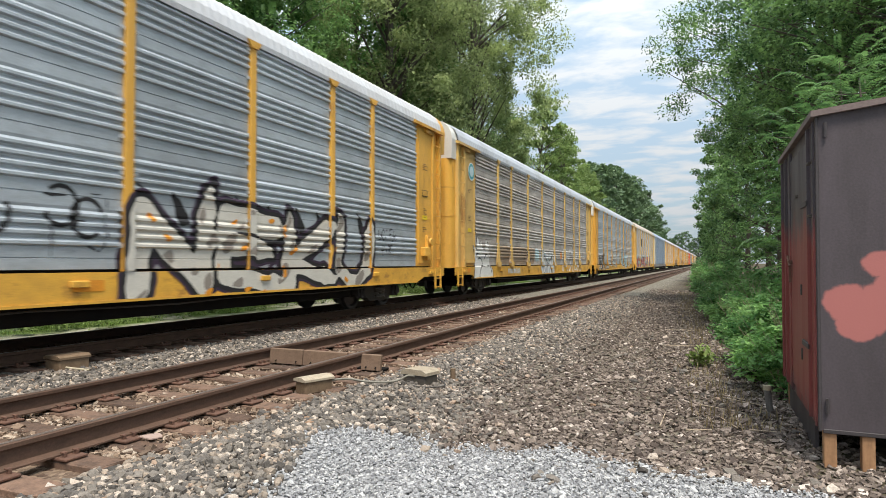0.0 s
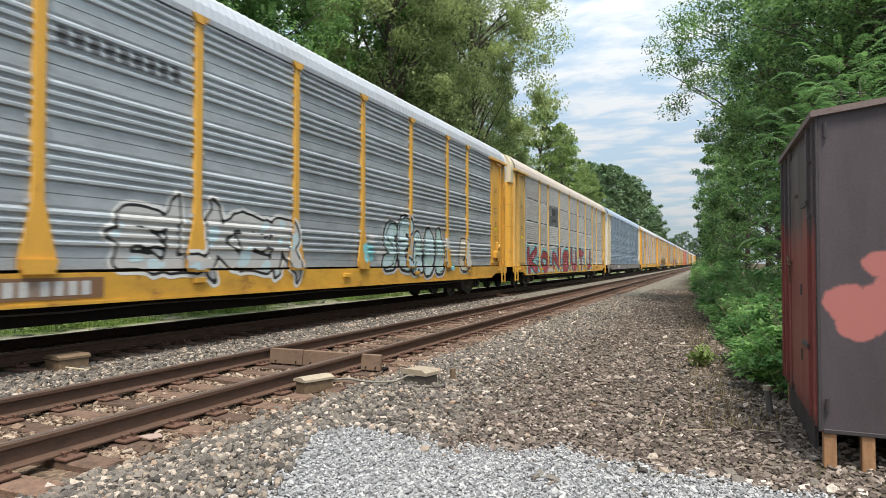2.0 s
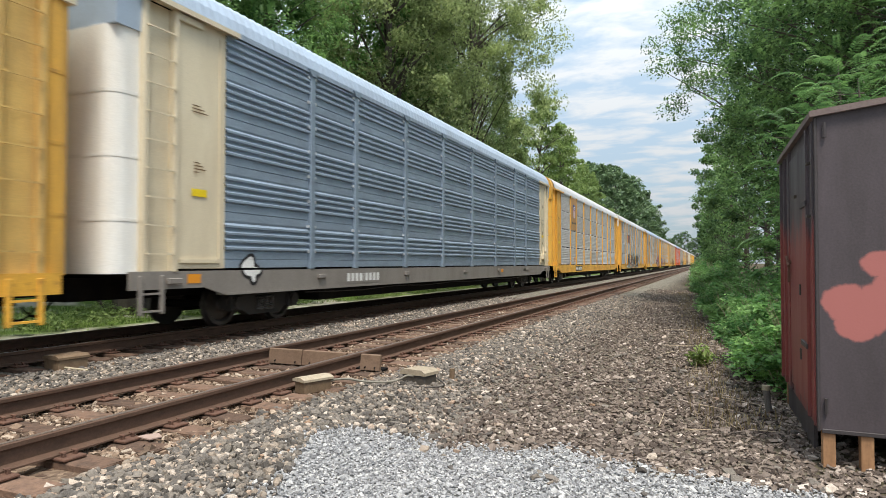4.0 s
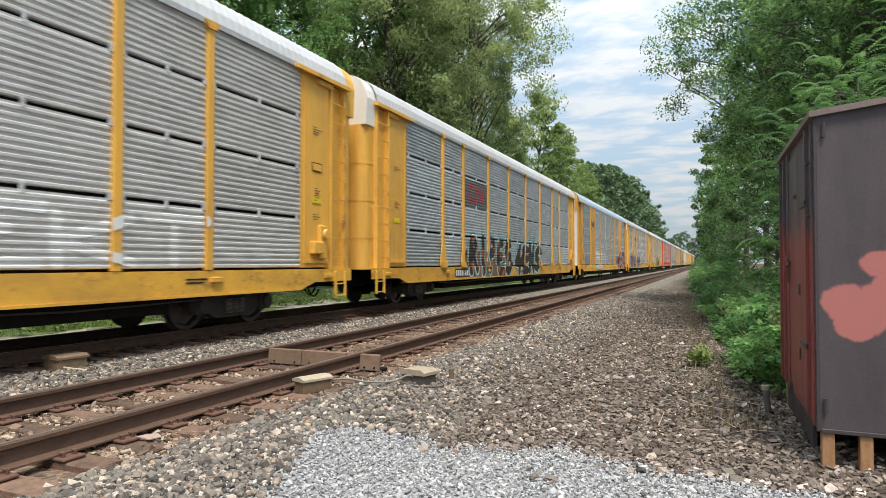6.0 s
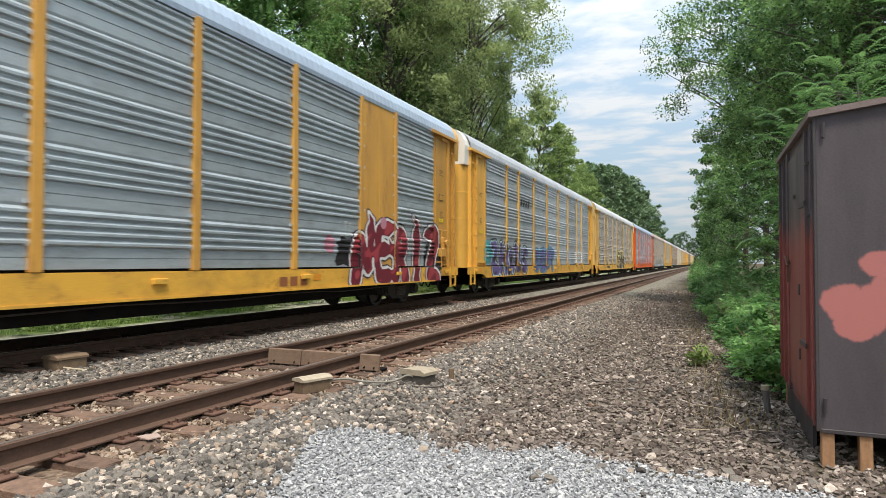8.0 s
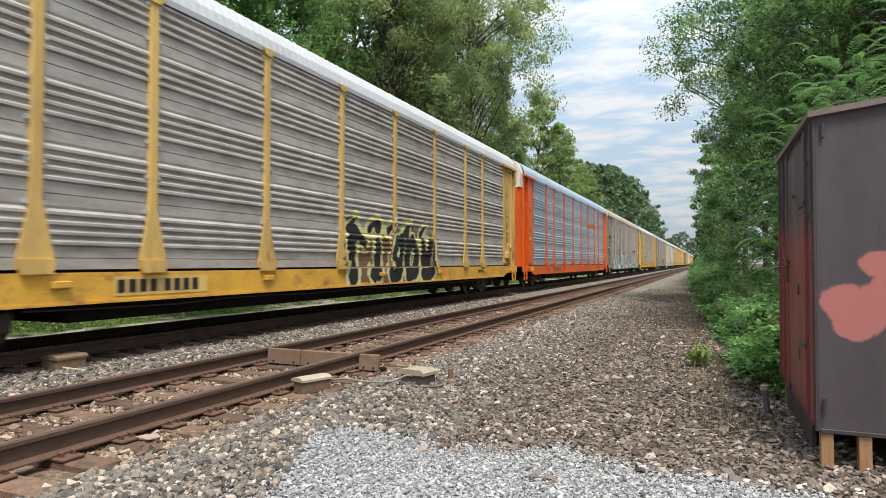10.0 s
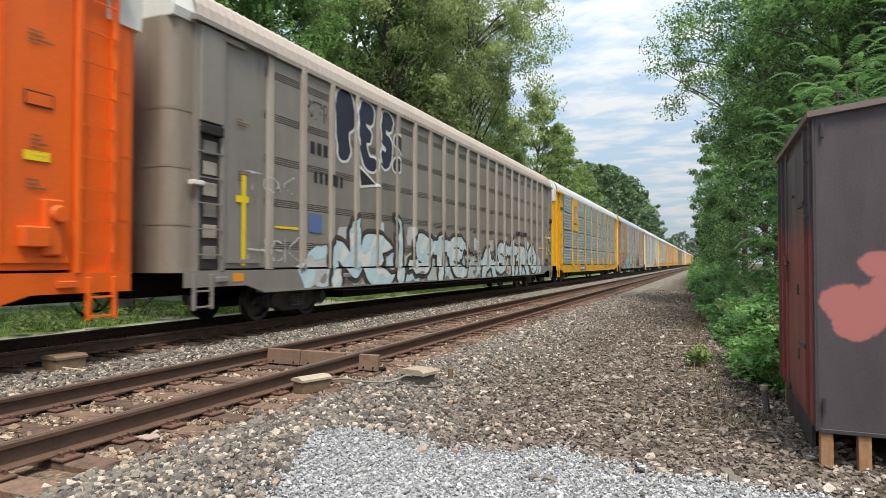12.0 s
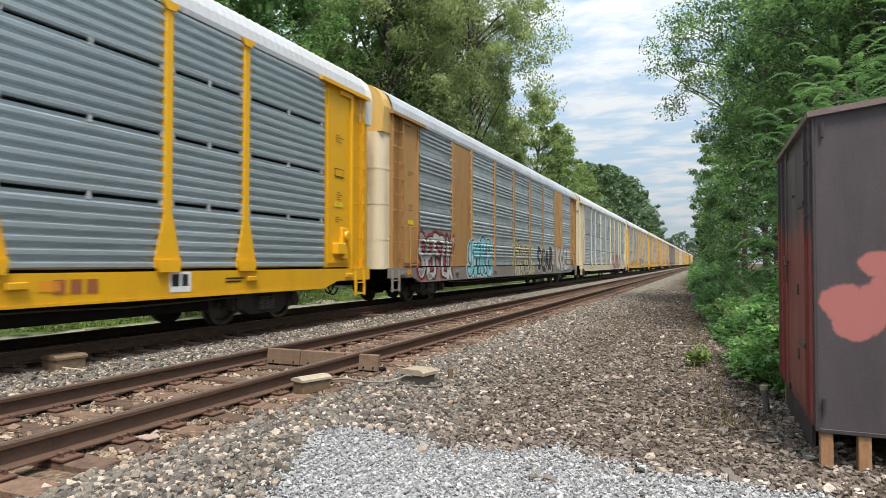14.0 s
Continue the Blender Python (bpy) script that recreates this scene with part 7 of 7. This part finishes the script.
def build_trees():
    cotton = [tree_meshes("cottonwood_tree", 25, 6.2, 4.0, LEAF_COTTON, 330, 300, 0.18, 31 + i) for i in range(2)]
    deep = [tree_meshes("broadleaf_tree", 22, 5.6, 2.0, LEAF_DEEP, 230, 240, 0.165, 41 + i) for i in range(2)]
    back = tree_meshes("broadleaf_tree", 22, 5.8, 1.0, LEAF_DEEP, 180, 110, 0.30, 44)
    slim = tree_meshes("young_tree", 16, 3.4, 2.0, LEAF_OLIVE, 110, 140, 0.22, 51)
    far = [tree_meshes("woodland_tree", 22, 7.0, 1.0, LEAF_FAR, 90, 50, 0.75, 61 + i) for i in range(2)]
    fine = [tree_meshes("lineside_tree", 13, 3.6, 1.2, LEAF_SHADE, 190, 190, 0.11, 71 + i) for i in range(2)]
    mid = [tree_meshes("lineside_tree", 13, 3.6, 1.2, LEAF_SHADE, 90, 120, 0.20, 73 + i) for i in range(2)]
    small = tree_meshes("lineside_tree", 13, 3.6, 0.8, LEAF_SHADE, 80, 70, 0.32, 76)
    wide = tree_meshes("lineside_tree", 14, 4.3, 5.5, LEAF_SHADE, 210, 230, 0.105, 81, -0.06)
    G = "trees behind the train"
    rng = random.Random(3)
    for x, y, s, q in ((-16.9, 45.5, 1.3, 0.80), (-18.5, 34, 1.15, 0.9), (-23, 52, 1.1, 1.0)):
        plant(cotton[int(y) % 2], x, y, s, rng.uniform(0, 360), "tall cottonwood with grey-green leaves behind the train", G, q)
    for x, y, s in ((-19.8, 23, 0.95), (-18, 15, 1.05), (-23, 20, 1.2), (-24, 30, 1.2), (-25, 41, 1.15), (-20, 6, 1.1), (-22, 70, 0.85), (-20.5, 40, 0.9)):
        plant(back if x < -21 else deep[int(y) % 2], x, y, s, rng.uniform(0, 360), "dark green broadleaf tree behind the train", G)
    for x, y, s in ((-15.0, 60, 1.12), (-16.0, 72, 1.12), (-17.0, 80, 1.1), (-16.5, 90, 0.98), (-17.5, 100, 1.0), (-21, 92, 1.1)):
        plant(slim, x, y, s, rng.uniform(0, 360), "young tree with fresh green leaves behind the train", G)
    for x, y, s in ((-18, 112, 0.85), (-20, 125, 0.95), (-18.5, 138, 1.0), (-21, 152, 1.1), (-19, 168, 1.08), (-22, 185, 1.15), (-19.5, 203, 1.12), (-21, 222, 1.05), (-19, 240, 0.95),
                    (-19.5, 258, 0.8), (-20, 276, 0.72), (-26, 150, 1.1), (-28, 190, 1.1)):
        plant(far[int(y) % 2], x, y, s, rng.uniform(0, 360), "rounded woodland tree in the distance", "trees down the line")
    for i in range(15):
        x = -44 + i * 4.2
        plant(far[i % 2], x, 430 + 12 * (i % 3), 0.72 + 0.1 * (i % 4), rng.uniform(0, 360), "distant tree closing the view", "trees down the line")
    G = "trees beside the path"
    for x, y, s in ((6.4, 14.0, 1.05), (3.6, 17.0, 0.95), (7.5, 17, 1.1), (4.2, 24, 1.0), (3.0, 31, 0.9), (2.6, 39, 0.92), (2.0, 48, 0.95), (1.4, 58, 0.95), (1.6, 70, 1.0), (1.4, 85, 1.0), (1.3, 102, 1.0),
                    (1.2, 122, 1.0), (1.0, 148, 1.0), (0.8, 180, 1.0), (0.6, 220, 1.05), (0.4, 265, 1.05), (8, 28, 1.2), (7, 40, 1.2)):
        plant(fine[int(y) % 2] if y < 26 else mid[int(y) % 2] if y < 60 else small, x + (0.5 if y > 30 else 0.0), y, s, rng.uniform(0, 360), "dense dark green tree beside the path", G)
    for x, y, s, a in ((2.6, 27, 1.0, 10), (4.6, 20.5, 0.9, 40), (5.0, 15.0, 0.8, 100)):
        plant(wide, x, y, s, a, "airy tree with branches reaching over the path", G)


build_trees()


def frond_mesh():
    """A feathered leaf: a stalk with pairs of narrow leaflets."""
    v, f = [], []
    n = 13
    for i in range(n):
        t = i / (n - 1)
        x, z = 0.12 + 0.62 * t, 0.16 * math.sin(t * 2.2) - 0.20 * t * t
        l = 0.14 * (1 - 0.6 * abs(t - 0.35))
        for s in (-1, 1):
            k = len(v)
            v += [(x, 0, z), (x + 0.02 + l * 0.25, s * l * 0.55 - s * 0.0, z - 0.005), (x + l * 0.55, s * l, z - 0.035), (x - 0.005 + l * 0.22, s * l * 0.5, z - 0.012)]
            v[k + 1] = (x + 0.018 + l * 0.3, s * l * 0.45, z)
            f += [(k, k + 1, k + 2), (k, k + 2, k + 3)]
        if i:
            k = len(v)
            v += [(px, 0.004, pz), (px, -0.004, pz), (x, -0.004, z), (x, 0.004, z)]
            f += [(k, k + 1, k + 2), (k, k + 2, k + 3)]
        px, pz = x, z
    return np.array(v), np.array(f)


def build_saplings():
    fv, ff = frond_mesh()
    rng = np.random.default_rng(6)
    for j, (x, y, h, reach) in enumerate(((1.35, 10.3, 4.0, 0.75), (1.9, 9.9, 4.4, 0.7), (2.1, 12.5, 5.4, 0.75), (3.2, 12.5, 6.4, 0.75), (3.0, 10.6, 5.2, 0.7))):
        t = tagged(new("tree_of_heaven_sapling"), "sapling with long feathered green leaves behind the hut", "sapling", "saplings by the hut")
        t.matrix_basis = pose(x, y, float(ground_z(x, y)) - 0.03)
        bm = bmesh.new()
        tube(bm, (0, 0, 0), (0.1, 0.05, h * 0.55), 0.035, 7, 0.025)
        tube(bm, (0.1, 0.05, h * 0.55), (0.0, 0.1, h * 0.95), 0.025, 7, 0.010)
        V, F, base = [], [], 0
        for i in range(105):
            z = h * (0.38 + 0.6 * (i / 105))
            a = i * 2.4 + rng.uniform(-0.3, 0.3)
            L = reach * rng.uniform(0.7, 1.15)
            el = rng.uniform(-0.15, 0.5)
            off = rng.uniform(0.0, 0.45)
            m = Matrix.Translation((off * math.cos(a), off * math.sin(a), z)) @ Matrix.Rotation(a, 4, "Z") @ Matrix.Rotation(-el, 4, "Y") @ Matrix.Rotation(rng.uniform(-0.5, 0.5), 4, "X")
            mm = np.array(m)
            V.append((fv * L) @ mm[:3, :3].T + mm[:3, 3])
            F.append(ff + base)
            base += len(fv)
            if i % 5 == 0:
                tube(bm, (0.06, 0.05, z - 0.1), m @ Vector((0.12, 0, 0)), 0.010, 5, 0.005)
        part("stem", bm, BARK, t)
        part("foliage", raw_mesh("leaves", np.concatenate(V), np.concatenate(F), LEAF_FROND), None, t)


build_saplings()


def build_bushes():
    rng = random.Random(21)
    kinds = []
    for s in range(3):
        cs, rs = [], []
        r = random.Random(100 + s)
        for i in range(34):
            a, d = r.uniform(0, 6.283), math.sqrt(r.random()) * 0.75
            z = r.uniform(0.10, 1.25) * (1 - 0.45 * (d / 0.75) ** 2)
            cs.append((d * math.cos(a), d * math.sin(a), z))
            rs.append(r.uniform(0.16, 0.30))
        kinds.append(leaf_cloud("leaves", cs, rs, 74, 0.105, LEAF_BUSH, 200 + s, 0.8, 0.25, 0.32, 0.25))
    stems = []
    for s in range(3):
        bm = bmesh.new()
        r = random.Random(300 + s)
        for i in range(14):
            a, d = r.uniform(0, 6.283), r.uniform(0.2, 0.75)
            tube(bm, (0.1 * math.cos(a), 0.1 * math.sin(a), -0.02), (d * 0.6 * math.cos(a), d * 0.6 * math.sin(a), 0.6), 0.008, 5, 0.006)
            tube(bm, (d * 0.6 * math.cos(a), d * 0.6 * math.sin(a), 0.6), (d * math.cos(a), d * math.sin(a), 1.0), 0.006, 5, 0.003)
        stems.append(mesh_of(bm, "stem", TWIG))
    spots = [(0.80, 9.15, 0.8), (1.5, 9.35, 1.0), (1.05, 9.9, 1.1), (0.55, 10.2, 0.85), (1.7, 10.2, 1.25), (0.7, 11.3, 1.1), (1.4, 11.8, 1.25), (0.25, 12.2, 0.85), (0.5, 13.4, 1.1), (1.2, 13.8, 1.4),
             (0.1, 14.6, 0.95), (0.6, 15.6, 1.25), (-0.1, 17.0, 1.0), (0.6, 17.8, 1.4), (-0.2, 19.5, 1.05), (0.5, 20.5, 1.5), (-0.4, 22.5, 1.1), (0.3, 24, 1.6), (-0.6, 26, 1.15), (0.2, 28, 1.7),
             (-0.7, 30, 1.3), (-0.3, 34, 1.8), (-0.9, 38, 1.5), (-0.6, 43, 2.0), (-1.1, 50, 1.8), (-1.0, 58, 2.2), (-1.0, 70, 2.4), (-0.9, 85, 2.6), (-0.9, 105, 3.0)]
    for i, (x, y, s) in enumerate(spots):
        x += 0.12 if y < 10 else 0.27 if y < 12 else 0.6 if y < 22 else 0.9
        s *= 0.95 if y < 10 else 0.85
        b = tagged(new("bramble_bush"), "leafy green bramble bush beside the path", "bush", "bushes beside the path")
        b.matrix_basis = pose(x, y, float(ground_z(x, y)), 0, 0, rng.uniform(0, 360)) @ Matrix.Diagonal((s, s, s, 1))
        part("foliage", kinds[i % 3], None, b)
        part("stem", stems[i % 3], None, b)
    b = tagged(new("weed"), "small yellow-green weed at the edge of the path", "plant")
    b.matrix_basis = pose(-0.12, 10.6, 0.0) @ Matrix.Diagonal((0.28, 0.28, 0.34, 1))
    part("foliage", leaf_cloud("leaves", [(0, 0, 0.3), (0.3, 0.1, 0.5), (-0.3, 0.1, 0.5), (0, -0.2, 0.8)], [0.5] * 4, 70, 0.24, GRASS, 7), None, b)


build_bushes()


def grass(name, xy, height, label, seed, material=None):
    rng = np.random.default_rng(seed)
    n = len(xy)
    h = height * np.exp(rng.normal(0, 0.35, n))
    a = rng.uniform(0, 6.283, n)
    lean = rng.uniform(0.1, 0.7, n) * h
    w = 0.006 + 0.012 * rng.random(n) * height / 0.3
    z = ground_z(xy[:, 0], xy[:, 1]) - 0.01
    b = np.stack([xy[:, 0], xy[:, 1], z], -1)
    side = np.stack([-np.sin(a) * w, np.cos(a) * w, np.zeros(n)], -1)
    mid = b + np.stack([np.cos(a) * lean * 0.35, np.sin(a) * lean * 0.35, h * 0.6], -1)
    tip = b + np.stack([np.cos(a) * lean, np.sin(a) * lean, h], -1)
    v = np.stack([b - side, b + side, mid + side * 0.7, mid - side * 0.7, tip], 1).reshape(-1, 3)
    i = np.arange(n) * 5
    f = np.concatenate([np.stack([i, i + 1, i + 2], -1), np.stack([i, i + 2, i + 3], -1), np.stack([i + 3, i + 2, i + 4], -1)])
    tagged(new(name, raw_mesh(name, v, f, material or GRASS)), label, "grass", kind="stuff")


def build_grass():
    rng = np.random.default_rng(77)
    y = 2 + 48 * rng.random(14000) ** 1.3
    x = -15.8 - 4.5 * rng.random(14000) ** 0.9
    keep = (np.sin(x * 1.7 + y * 0.35) + np.sin(y * 0.9 - x) + rng.normal(0, 0.5, len(x))) > -0.5
    grass("verge_grass", np.stack([x, y], -1)[keep], 0.16, "green grass and weeds beyond the far track", 78)
    c, r = [], []
    for i in range(700):
        yy = 1 + 50 * rng.random() ** 1.3
        xx = -15.2 - 3.2 * rng.random()
        c.append((xx, yy, float(ground_z(xx, yy)) + 0.12 + 0.25 * rng.random()))
        r.append(0.14 + 0.2 * rng.random())
    weeds = leaf_cloud("verge_weeds", c, r, 34, 0.11, LEAF_OLIVE, 91, 0.8, 0.2, 0.35, 0.3)
    tagged(new("verge_weeds", weeds), "low leafy green weeds beyond the far track", "weeds", kind="stuff")
    y = 6.8 + 30 * rng.random(1600) ** 1.4
    x = 0.62 - 0.055 * y + rng.normal(0, 0.22, 1600)
    grass("dry_grass", np.stack([x, y], -1), 0.09, "dry pale grass at the foot of the bushes", 79, DRY_GRASS)


DRY_GRASS = leaf_mat("dry_grass_blade", (0.16, 0.12, 0.06), (0.34, 0.27, 0.15), 0.2)
build_grass()

# ---------------------------------------------------------------- motion
SPEED = 24.85          # metres a second
FIRST_MIDDLE = 5.42    # place of the first wagon's middle at the start
# how far the train lags (+) or leads (-) a steady run, in metres
SLIP = ((0.0, 0.04), (0.5, 0.0), (1.0, -0.1), (1.5, -0.1), (1.8, -0.26), (2.2, -0.30), (2.5, 0.44), (3.0, 0.36), (4.2, 0.28), (5.5, 0.2), (6.0, 0.33), (6.5, 0.13), (7.0, 0.1), (7.5, 0.02), (8.0, 0.07),
        (9.2, 0.07), (10.5, 0.04), (11.0, -0.1), (11.5, -0.04), (12.0, 0.0), (12.5, -0.06), (13.0, 0.0), (13.5, -0.13), (14.0, -0.09))


def motions():
    for k, car in enumerate(CARS):
        middle = FIRST_MIDDLE + CAR_PITCH * k
        walk(car, [(t, pose(FAR_TRACK_X, middle - SPEED * t + lag, RAIL_Z)) for t, lag in SLIP])


motions()
